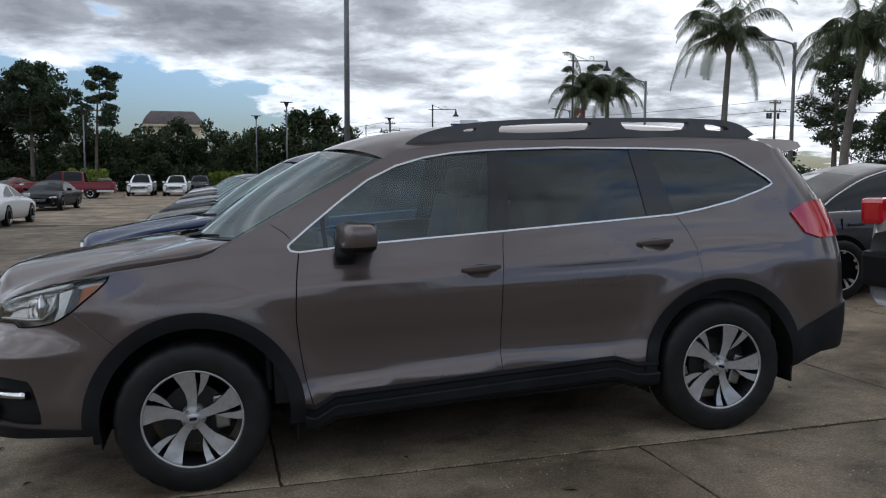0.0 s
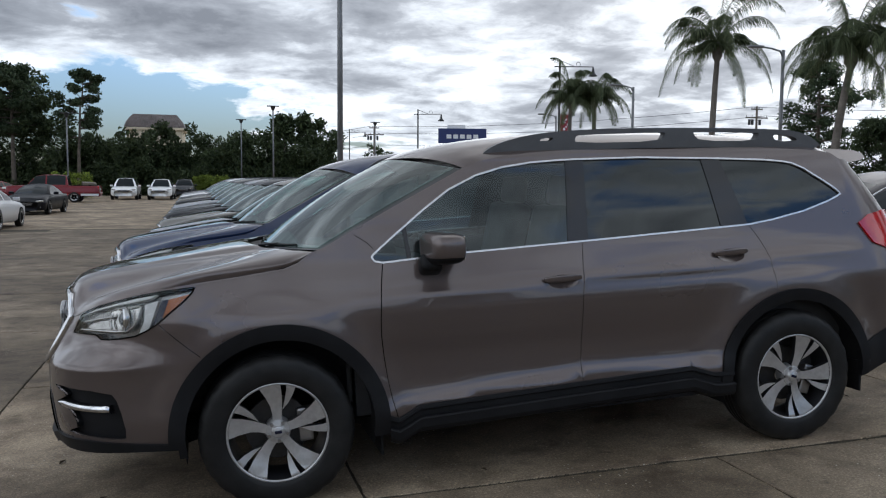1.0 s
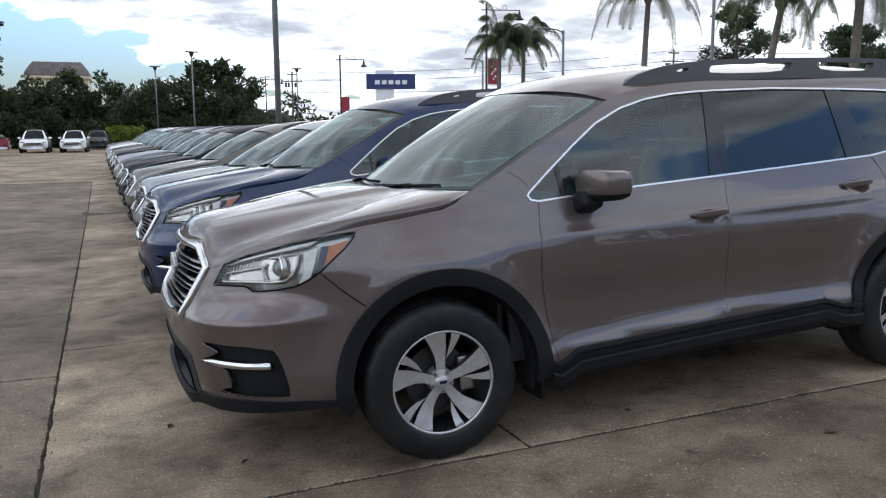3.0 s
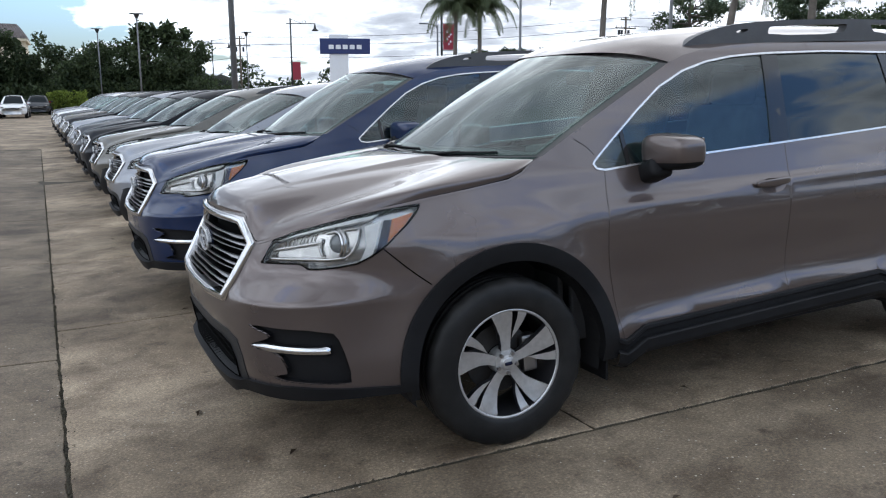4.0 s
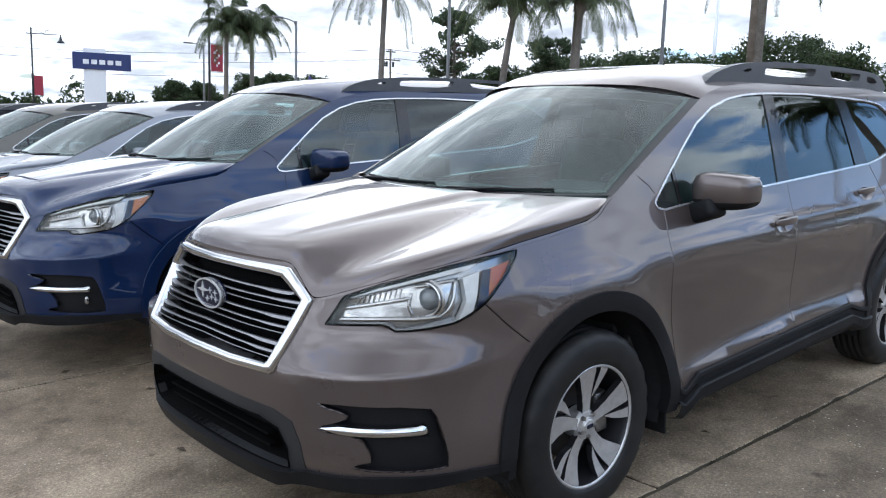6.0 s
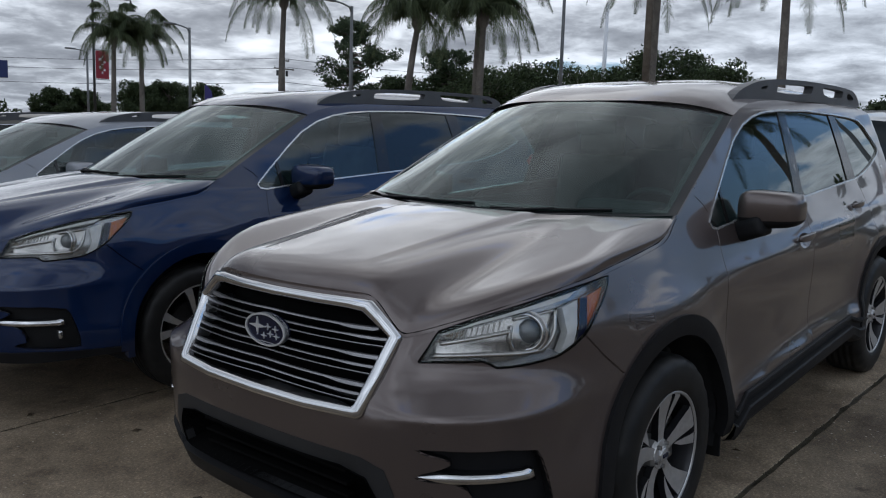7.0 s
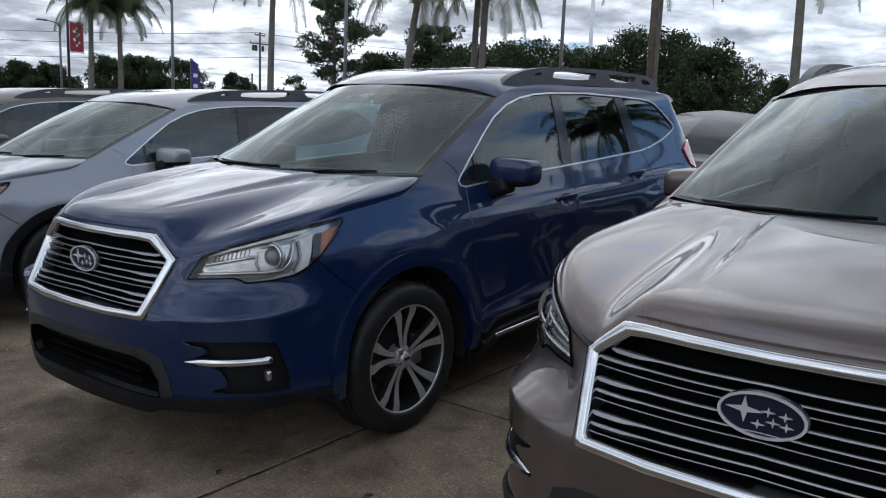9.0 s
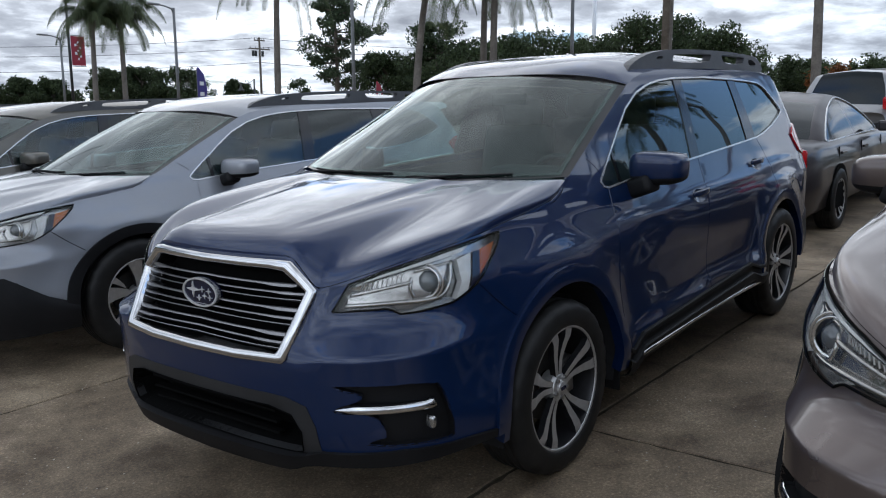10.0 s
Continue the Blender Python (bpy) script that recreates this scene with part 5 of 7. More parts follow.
def lower_wagon(src, mats, m, label):
    """A lower, narrower wagon of the same make: the shell of the crossover drawn down."""
    car = copy_thing(src, m)
    for o in car.children_recursive:
        top = o
        while top.parent is not car:
            top = top.parent
        if top.name.startswith("wheel") and not top.name.startswith("wheel_"):
            continue
        if o.data.name not in LOWER:
            me = o.data.copy()
            for q in me.vertices:
                x, y, z = q.co
                k = 1 - .115 * min(1, max(0, (z - .42) / .25))
                q.co.z = z if z < .42 else .42 + (z - .42) * k + .0
                q.co.y = y * .955
                if z > 1.2:
                    q.co.x = x + .05 * (z - 1.2)
            LOWER[o.data.name] = me
        o.data = LOWER[o.data.name]
    for o in car.children:
        if o.name.startswith("emblem"):
            continue
        if o.name.startswith("wheel") and not o.name.startswith("wheel_"):
            o.location.y *= .955
    repaint(car, mats)
    tagged(car, label)
    for s in (-1, 1):
        gv, gf = [], []
        na, nz = 16, 8
        for a in lin(-1.22, -.44, na):
            for t in lin(0, 1, nz):
                hi = np.interp(a, [-1.22, -1.05, -.80, -.60, -.44], [.44, .66, .66, .50, .42])
                z = .27 + (hi - .27) * t
                p = skin(a, z) + skin_normal(a, z) * (.022 * min(1, 4 * (1 - t) + .25))
                gv.append((p[0] + skew(-s * p[1]), -s * p[1] * .955, p[2] if p[2] < .42 else .42 + (p[2] - .42) * .9))
        part_from("bumper_corner", gv, grid_faces(na, nz, s > 0), MAT_CLAD, car, "black plastic bumper corner")
    return car


WAGONS = [(-.24, 6.00, MAT_SILVER, "pale silver-blue wagon with black plastic bumper corners"),
          (-.38, 8.93, MAT_TUNGSTEN, "warm grey-brown metallic wagon parked in the row"),
          (-.53, 11.80, MAT_BLACK_PAINT, "black wagon parked in the row"),
          (-.68, 14.68, MAT_GREY_PAINT, "mid grey metallic wagon parked in the row"),
          (-.82, 17.55, MAT_SILVER, "silver wagon parked in the row"),
          (-.97, 20.43, MAT_BLACK_PAINT, "black wagon parked further along the row"),
          (-1.12, 23.30, MAT_TUNGSTEN, "grey-brown wagon parked further along the row"),
          (-1.27, 26.18, MAT_GREY_PAINT, "grey wagon parked further along the row"),
          (-1.42, 29.05, MAT_WHITE_PAINT, "white wagon parked further along the row"),
          (-1.56, 31.93, MAT_SILVER, "silver wagon near the end of the row"),
          (-1.71, 34.80, MAT_GREY_PAINT, "grey wagon at the end of the row")]
for x, y, mat, label in WAGONS:
    dz = ground_z(x, y) - K_SLOPE * x
    lower_wagon(bronze_car, {MAT_BRONZE: mat, MAT_CHROME: MAT_CHROME}, pose(0, 0, dz) @ PAD @ pose(x, y, 0), label)


# ---- plainer vehicles farther off ----
def simple_car(name, label, m, paint_mat, style="suv", length=4.7, width=1.85, height=1.70, near=False):
    """A car by its stations: lower shell, cabin, glazing, lamps and wheels. It faces -x; x = 0 is the front axle."""
    car = new(name)
    tagged(car, label, "pickup" if style == "pickup" else "car")
    w, fo = width / 2, .90
    x0, x1 = -fo, length - fo
    belt = {"suv": 1.02, "sedan": .92, "pickup": 1.12}[style]
    nose = {"suv": .95, "sedan": .78, "pickup": 1.10}[style]
    base = {"suv": .30, "sedan": .20, "pickup": .42}[style]
    cab0, cab1 = {"suv": (.45, x1 - .25), "sedan": (.50, x1 - .75), "pickup": (.50, 3.15)}[style]
    tops = {"suv": [(x0, nose - .22), (x0 + .12, nose - .02), (cab0, belt + .03), (x1 - .1, belt + .03), (x1, belt - .1)],
            "sedan": [(x0, nose - .18), (x0 + .15, nose - .02), (cab0, belt + .02), (cab1, belt + .05), (x1 - .12, belt + .03), (x1, belt - .12)],
            "pickup": [(x0, nose - .2), (x0 + .08, nose), (cab0, belt + .03), (cab1, belt + .03), (x1, belt + .03)]}[style]
    top = smooth_tab(tops)
    xs = np.linspace(x0, x1, 44)
    verts = []
    for x in xs:
        e = min(1, max(0, (x - x0) / .5)), min(1, max(0, (x1 - x) / (.5 if style != "pickup" else .12)))
        pinch = (1 - (1 - e[0]) ** 3 * .30) * (1 - (1 - e[1]) ** 3 * .22)
        zt = float(top(x))
        for k, (fy, z) in enumerate(((.84, base), (.96, base + .08), (1.0, .55), (.985, .72), (.955, zt - .10), (.90, zt - .025), (.74, zt), (0, zt + .025))):
            verts.append((x, -w * fy * pinch, z))
    n = 8
    faces = grid_faces(len(xs), n)
    body_v, body_f = mirrored(verts, faces)
    k = len(verts)
    body_f += [tuple(range(n - 1, -1, -1)) + tuple(range(k, k + n)), tuple(range((len(xs) - 1) * n, len(xs) * n)) + tuple(range(k + len(xs) * n - 1, k + (len(xs) - 1) * n - 1, -1))]
    part_from("body", body_v, body_f, paint_mat, car)
    # cabin: a smooth hood of stations, glazed in front, behind and at the sides
    rake0, rake1 = {"suv": (.72, .38), "sedan": (.95, 1.0), "pickup": (.75, .15)}[style]
    arch_z = smooth_tab([(cab0, belt + .01), (cab0 + rake0 * .5, belt + (height - belt) * .58), (cab0 + rake0, height - .055), ((cab0 + rake0 + cab1 - rake1) / 2, height), (cab1 - rake1, height - .06), (cab1 - rake1 * .45, belt + (height - belt) * .52), (cab1, belt + .03)])
    nst, sec = 60, 15
    cx_ = lin(cab0, cab1, nst)
    cab = []
    for x in cx_:
        zt = float(arch_z(x))
        h = max(.02, zt - belt)
        end = min(1, (x - cab0) / .18) * min(1, (cab1 - x) / .18)
        yb = w * (.80 + .10 * end ** .5)
        yt = yb - .30 * w * min(1, h / (height - belt)) ** 1.2
        prof = []
        for u in lin(0, 1, 9):
            prof.append((yb + (yt - yb) * (u * .86 + .14 * u * u), belt - .02 + (h - .045) * u + .012 * math.sin(math.pi * u)))
        for u in lin(0, 1, 7)[1:]:
            q = math.pi / 2 * u
            prof.append((yt * (1 - math.sin(q) ** 1.3) if u < 1 else 0, belt - .02 + (h - .045) + .065 * math.sin(q) ** .8))
        cab += [(x, -y, z) for y, z in prof]
    faces = grid_faces(nst, sec)
    kinds = {"cabin": [], "windshield": [], "rear_window": [], "side_window": []}
    mids = [(cab0 + cab1) / 2 - .05] + ([cab1 - .80] if style == "suv" else [])
    for i in range(nst - 1):
        x = (cx_[i] + cx_[i + 1]) / 2
        slope = (float(arch_z(x + .02)) - float(arch_z(x - .02))) / .04
        for j in range(sec - 1):
            q = faces[i * (sec - 1) + j]
            zc = sum(cab[k][2] for k in q) / 4
            room = float(arch_z(x)) - belt
            if j < 8:
                glazed = .10 * (height - belt) < zc - belt + .02 < room - .075 and min(abs(x - mx) for mx in mids) > .045 and .22 < x - cab0 and x < cab1 - .16
                kinds["side_window" if glazed else "cabin"].append(q)
            elif slope > .32 and j >= 9 and x < (cab0 + cab1) / 2:
                kinds["windshield"].append(q)
            elif slope < -.32 and j >= 9:
                kinds["rear_window"].append(q)
            else:
                kinds["cabin"].append(q)
    for nm, fs in kinds.items():
        if not fs:
            continue
        used = sorted({i for q in fs for i in q})
        back_i = {i: k for k, i in enumerate(used)}
        v2, f2 = [cab[i] for i in used], [tuple(back_i[i] for i in q) for q in fs]
        if nm == "side_window":
            part_from(nm, v2, f2, MAT_TINT_FAR, car, "dark window glass")
            part_from(nm, *twin(v2, f2), MAT_TINT_FAR, car, "dark window glass")
        else:
            part_from(nm, *mirrored(v2, f2), paint_mat if nm == "cabin" else MAT_TINT_FAR, car, "" if nm == "cabin" else "dark window glass")
    for s in (-1, 1):
        bm = box_bm((.10, .22, .13), (cab0 + .42, s * (w + .07), belt + .08), .03)
        part("wing_mirror", bm, paint_mat, car)
        zl = nose - .16
        bm = box_bm((.30, .36, .085 if style != "pickup" else .14), (x0 + .16, s * w * .68, zl), .03, pose(0, 0, 0, s * 8, 0, s * 28))
        part("headlight", bm, MAT_REFLECTOR, car, "clear headlight")
        bm = box_bm((.16, .20 if style != "pickup" else .14, .22), (x1 - .09, s * w * .80, belt + (.055 if style == "suv" else -.10)), .04, pose(0, 0, 0, 0, 0, -s * 20))
        part("tail_light", bm, MAT_TAIL, car, "red tail light")
        for x in (0.0, length * .585):
            wheel = new("wheel", BARREL)
            wheel.parent = car
            k = .88 if style == "sedan" else .95
            wheel.matrix_basis = pose(x, s * (w - .085), .372 * k, 0, 0, 0 if s < 0 else 180) @ Matrix.Diagonal((k, k, k, 1))
            for nm, data in (("tyre", TYRE), ("rim", SPLIT_RIM if style == "sedan" else FAN_RIM)):
                o = new(nm, data)
                o.parent = wheel
            arch = [(x + .365 * math.cos(t), .34 + .365 * math.sin(t)) for t in lin(-.3, math.pi + .3, 20)]
            av, af = prism(arch, [], .05)
            part_from("wheel_arch", [(p[0], s * (w + .004) - s * p[1], p[2]) for p in av], af if s < 0 else [q[::-1] for q in af], MAT_GAP, car, smooth=False)
        if not near:
            continue
        # bright line round the windows, door gaps and handles
        xs_w = [x for x in cx_ if cab0 + .20 < x < cab1 - .14]
        rims = []
        for up_line in (False, True):
            row = []
            for x in xs_w:
                i = cx_.index(x)
                col = cab[i * sec:(i + 1) * sec]
                lo, hi = belt + .10 * (height - belt) - .03, max(belt + .10 * (height - belt) - .03, float(arch_z(x)) - .085)
                z = hi if up_line else lo
                yy = np.interp(z, [q[2] for q in col[:9]], [-q[1] for q in col[:9]])
                row.append((x, s * (yy + .006), z))
            rims.append(row)
        loop = rims[0] + rims[1][::-1] + rims[0][:1]
        v, f = tube(loop, .011, 5)
        part_from("window_trim", v, f, MAT_TRIM, car, "bright window surround")
        for x in (cab0 + .28, (cab0 + cab1) / 2 - .05, (cab0 + cab1) / 2 + .95):
            if x < x1 - .75 and style != "pickup" or x < cab1:
                part("panel_gap", box_bm((.008, .012, belt - base - .16), (x, s * (w * .985 - .004), (belt + base) / 2 + .04), 0, pose(0, 0, 0, s * 3, 0, 0)), MAT_GAP, car)
        for x in ((cab0 + cab1) / 2 - .22, (cab0 + cab1) / 2 + .78):
            if x < cab1 - .1:
                part("door_handle", box_bm((.19, .03, .028), (x, s * (w * .97 + .006), belt - .11), .010), paint_mat, car)
    tall = .26 if style == "pickup" else .15
    gv, gf = prism([(-w * .50, tall / 2), (w * .50, tall / 2), (w * .40, -tall / 2), (-w * .40, -tall / 2)], [], .10)
    grille = part_from("grille", [(x0 - .02 + p[1], p[0], nose - .27 + p[2]) for p in gv], gf, MAT_GLOSS_BLACK, car, "dark grille", smooth=False)
    for k in (-1, 0, 1):
        part("grille_bar", box_bm((.02, w * (.86 + .06 * k), .014), (x0 - .022, 0, nose - .27 + k * tall * .28), 0), MAT_STEEL, grille)
    bm = box_bm((.08, w * 1.25, .16), (x0 + .045, 0, base + .11), .04)
    part("front_intake", bm, MAT_CLAD, car)
    for s in (-1, 1):
        part("fog_lamp", box_bm((.06, .14, .07), (x0 + .10, s * w * .72, base + .17), .02), MAT_WHITE_TRIM, car, "small fog lamp")
    bm = box_bm((.02, .32, .12), (x1 + .0, 0, belt - .22), .005)
    part("rear_plate", bm, MAT_WHITE_TRIM, car, "pale plate")
    bm = box_bm((.12, w * 1.7, .30 if style == "suv" else .16), (x1 - .02, 0, base + (.30 if style == "suv" else .22)), .05)
    part("rear_bumper", bm, MAT_CLAD if style == "suv" else paint_mat, car)
    if style == "pickup":
        bm = box_bm((x1 - cab1 - .25, w * 1.66, .03), ((x1 + cab1) / 2, 0, belt - .02 + .062), .01)
        part("bed_floor", bm, MAT_GAP, car)
        for s in (-1, 1):
            bm = box_bm((length * .585 - .85, .03, .16), (length * .2925, s * (w + .002), base + .10), .012)
            part("lower_edge", bm, MAT_BRIGHT_SILVER, car, "silver lower body edge")
            bm = box_bm((x1 - length * .585 - .45, .03, .16), ((x1 + length * .585 + .40) / 2, s * (w - .012), base + .10), .012)
            part("lower_edge", bm, MAT_BRIGHT_SILVER, car, "silver lower body edge")
        part("tow_load", box_bm((.9, 1.1, .26), (x1 - .75, 0, belt + .14), .06, pose(0, 0, 0, 4, 3, 12), 2), MAT_BARK_LOAD, car, "brush heaped in the bed")
    car.matrix_world = m
    return car


MAT_TINT_FAR = plain("far_window_glass", (0.014, 0.018, 0.020), 0.06, spec=0.25)
MAT_BARK_LOAD = surface("brush_load", (0.10, 0.09, 0.07), (0.22, 0.19, 0.15), 0.9, 6.0, 30.0, bump=0.8, depth=.03)
MAT_MAUVE = paint("mauve_grey_paint", (0.050, 0.044, 0.047), 0.5, 0.36, 0.5)
MAT_PALE_PAINT = paint("pale_silver_paint", (0.33, 0.33, 0.335), 0.4, 0.36, 0.6)


def stand(x, y, turn, dz=0.0):
    return pose(x, y, ground_z(x, y) + dz, 0, 0, turn)


# back row, tails to the crossovers
simple_car("sedan_car", "dark mauve-grey sedan with chrome window line, behind the crossovers", PAD @ pose(9.25, 3.37, 0, 0, 0, 180), MAT_MAUVE, "sedan", 4.85, 1.84, 1.46, True)
simple_car("crossover_car", "silver crossover seen from its red-lit rear", PAD @ pose(9.05, .10, 0, 0, 0, 180), MAT_PALE_PAINT, "suv", 4.6, 1.82, 1.66)
simple_car("crossover_car", "pale silver crossover parked with its tail to the lot", stand(16.2, 3.9, 180), MAT_PALE_PAINT, "suv", 4.7, 1.86, 1.72)
# across the aisle and along the hedge
simple_car("sedan_car", "white-silver sedan parked across the aisle", stand(-8.65, 26.85, -90), MAT_BRIGHT_SILVER, "sedan", 4.7, 1.80, 1.44)
simple_car("sedan_car", "black sedan parked across the aisle", stand(-9.72, 36.4, 88), MAT_BLACK_PAINT, "sedan", 4.9, 1.84, 1.45)
simple_car("pickup_truck", "dark red pickup truck with silver lower edge", stand(-14.7, 55.9, 2), MAT_RED_PAINT, "pickup", 6.0, 1.98, 1.92)
simple_car("crossover_car", "white crossover parked before the hedge", stand(-8.8, 62, 92), MAT_WHITE_PAINT, "suv", 4.9, 1.92, 1.74)
simple_car("crossover_car", "white crossover beside another white one", stand(-6.15, 62, 90), MAT_WHITE_PAINT, "suv", 4.6, 1.84, 1.68)
simple_car("crossover_car", "dark grey crossover parked before the hedge", stand(-4.9, 70, 90), MAT_GREY_PAINT, "suv", 4.6, 1.84, 1.66)
simple_car("sedan_car", "dull red car beyond the pickup truck", stand(-18.5, 60, 60), MAT_RED_PAINT, "sedan", 4.6, 1.80, 1.45)


# ---- trees, palms, lamps and the far side ----
rng = np.random.default_rng(7)


def leaf_material(name, dark, light):
    m, t, p = nodes_of(name)
    g = t.nodes.new("ShaderNodeNewGeometry")
    t.links.new(ramp_node(t, g.outputs["Random Per Island"], [(0.0, dark), (0.75, light), (1.0, tuple(1.35 * v for v in light))]), p.inputs["Base Color"])
    p.inputs["Roughness"].default_value = 0.62
    p.inputs["Specular IOR Level"].default_value = 0.25
    thin = t.nodes.new("ShaderNodeBsdfTranslucent")
    t.links.new(p.inputs["Base Color"].links[0].from_socket, thin.inputs[0])
    mx = t.nodes.new("ShaderNodeMixShader")
    mx.inputs[0].default_value = 0.35
    t.links.new(p.outputs[0], mx.inputs[1])
    t.links.new(thin.outputs[0], mx.inputs[2])
    t.links.new(mx.outputs[0], t.nodes["Material Output"].inputs[0])
    return m


MAT_LEAF = leaf_material("oak_leaf", (0.023, 0.035, 0.016), (0.064, 0.087, 0.038))
MAT_NEEDLE = leaf_material("pine_needle", (0.026, 0.042, 0.022), (0.070, 0.096, 0.050))
MAT_HEDGE = leaf_material("hedge_leaf", (0.10, 0.14, 0.022), (0.24, 0.30, 0.055))
MAT_FROND = leaf_material("palm_frond", (0.040, 0.058, 0.028), (0.115, 0.14, 0.070))
MAT_RUST = leaf_material("rusty_leaf", (0.10, 0.04, 0.015), (0.22, 0.09, 0.03))
MAT_BARK = surface("bark", (0.07, 0.058, 0.046), (0.15, 0.125, 0.10), 0.9, 3.0, 25.0, bump=0.6, depth=0.03)
MAT_PALM_BARK = surface("palm_bark", (0.10, 0.088, 0.075), (0.185, 0.165, 0.145), 0.9, 2.0, 14.0, bump=0.5, depth=0.03)
MAT_POLE = surface("grey_pole", (0.13, 0.135, 0.14), (0.20, 0.205, 0.21), 0.5, 2.0, 40.0, metal=0.3)
MAT_DARK_POLE = surface("dark_pole", (0.018, 0.019, 0.02), (0.035, 0.036, 0.037), 0.5, 2.0, 40.0)
MAT_WOOD_POLE = surface("weathered_pole", (0.08, 0.065, 0.05), (0.15, 0.125, 0.10), 0.9, 3.0, 30.0)
MAT_SIGN_BLUE = plain("sign_blue", (0.012, 0.025, 0.12), 0.4)
MAT_SIGN_WHITE = plain("sign_white", (0.75, 0.76, 0.78), 0.45)
MAT_BANNER = plain("banner_red", (0.30, 0.03, 0.05), 0.7)
MAT_PURPLE = plain("flag_purple", (0.06, 0.05, 0.22), 0.7)
MAT_TILE = surface("clay_roof", (0.15, 0.125, 0.118), (0.23, 0.198, 0.185), 0.85, 1.0, 6.0)
MAT_STUCCO = surface("beige_stucco", (0.52, 0.45, 0.32), (0.66, 0.58, 0.44), 0.9, 1.0, 20.0)
MAT_AWNING = plain("awning_blue", (0.02, 0.05, 0.22), 0.6)


def leaves(centres, radii, count, size, flat=1.0, pairs=False):
    """Small leaf sprays, scattered in the given clumps."""
    centres, radii = np.asarray(centres, float), np.asarray(radii, float)
    share = radii ** 2 / np.sum(radii ** 2)
    which = rng.choice(len(centres), count, p=share)
    d = rng.normal(size=(count, 3))
    d /= np.linalg.norm(d, axis=1)[:, None]
    r = radii[which] * rng.uniform(.25, 1, count) ** .5 * rng.uniform(.75, 1.12, count)
    c = centres[which] + d * r[:, None] * np.array([1, 1, flat])
    u = rng.normal(size=(count, 3))
    u /= np.linalg.norm(u, axis=1)[:, None]
    w = np.cross(u, rng.normal(size=(count, 3)))
    w /= np.linalg.norm(w, axis=1)[:, None]
    s = size * rng.uniform(.6, 1.4, count)[:, None]
    if pairs:
        # each spray is a pair of small blades
        fine = np.random.default_rng(count)
        c = np.concatenate([c, c + fine.normal(size=(count, 3)) * s * .8])
        u, w, s = np.concatenate([u, w]), np.concatenate([w, u]), np.concatenate([s, s]) * .74
    v = np.stack([c - u * s, c + w * s * .45, c + u * s, c - w * s * .45], 1).reshape(-1, 3)
    f = [(4 * i, 4 * i + 1, 4 * i + 2, 4 * i + 3) for i in range(len(c))]
    return v, f


def tree(name, label, x, y, h, crown, low, count=2600, size=.20, mat=None, clumps=26, trunk=.22, flat=.75, lean=0.0, spread=1.0):
    """Trunk and limbs with a crown of leaf clumps; low is the crown's foot as a share of the height."""
    z0 = ground_z(x, y) - .1
    t = new(name)
    tagged(t, label, "tree")
    t.location = (x, y, z0)
    top = Vector((lean, rng.uniform(-.3, .3), h * .93))
    path = [Vector((0, 0, 0)).lerp(top, k) + Vector((rng.uniform(-.12, .12), rng.uniform(-.12, .12), 0)) * (k * (1 - k) * 4) for k in lin(0, 1, 7)]
    tv, tf = tube(path, [trunk * (1 - .75 * k) for k in lin(0, 1, 7)], 8)
    cen, rad = [], []
    for k in range(clumps):
        hh = rng.uniform(low, 1.0)
        wide = math.sin(math.pi * min(1, .18 + .72 * (hh - low) / (1 - low))) * crown * spread
        th, q = rng.uniform(0, 2 * math.pi), rng.uniform(.25, 1.0)
        c = Vector((lean * hh + wide * q * math.cos(th), wide * q * math.sin(th), h * hh))
        cen.append(c)
        rad.append(crown * rng.uniform(.14, .30))
        if k % 2 == 0:
            foot = path[0].lerp(top, max(.2, hh - .18))
            v, f = tube([foot, foot.lerp(c, .55) + Vector((0, 0, .15)), c], [trunk * .32, trunk * .2, trunk * .08], 5)
            n = len(tv)
            tv += v
            tf += [tuple(i + n for i in q2) for q2 in f]
    part_from("trunk", tv, tf, MAT_BARK, t)
    v, f = leaves(cen, rad, count, size, flat, count < 9000)
    part_from("crown", v, f, mat or MAT_LEAF, t, smooth=False)
    return t


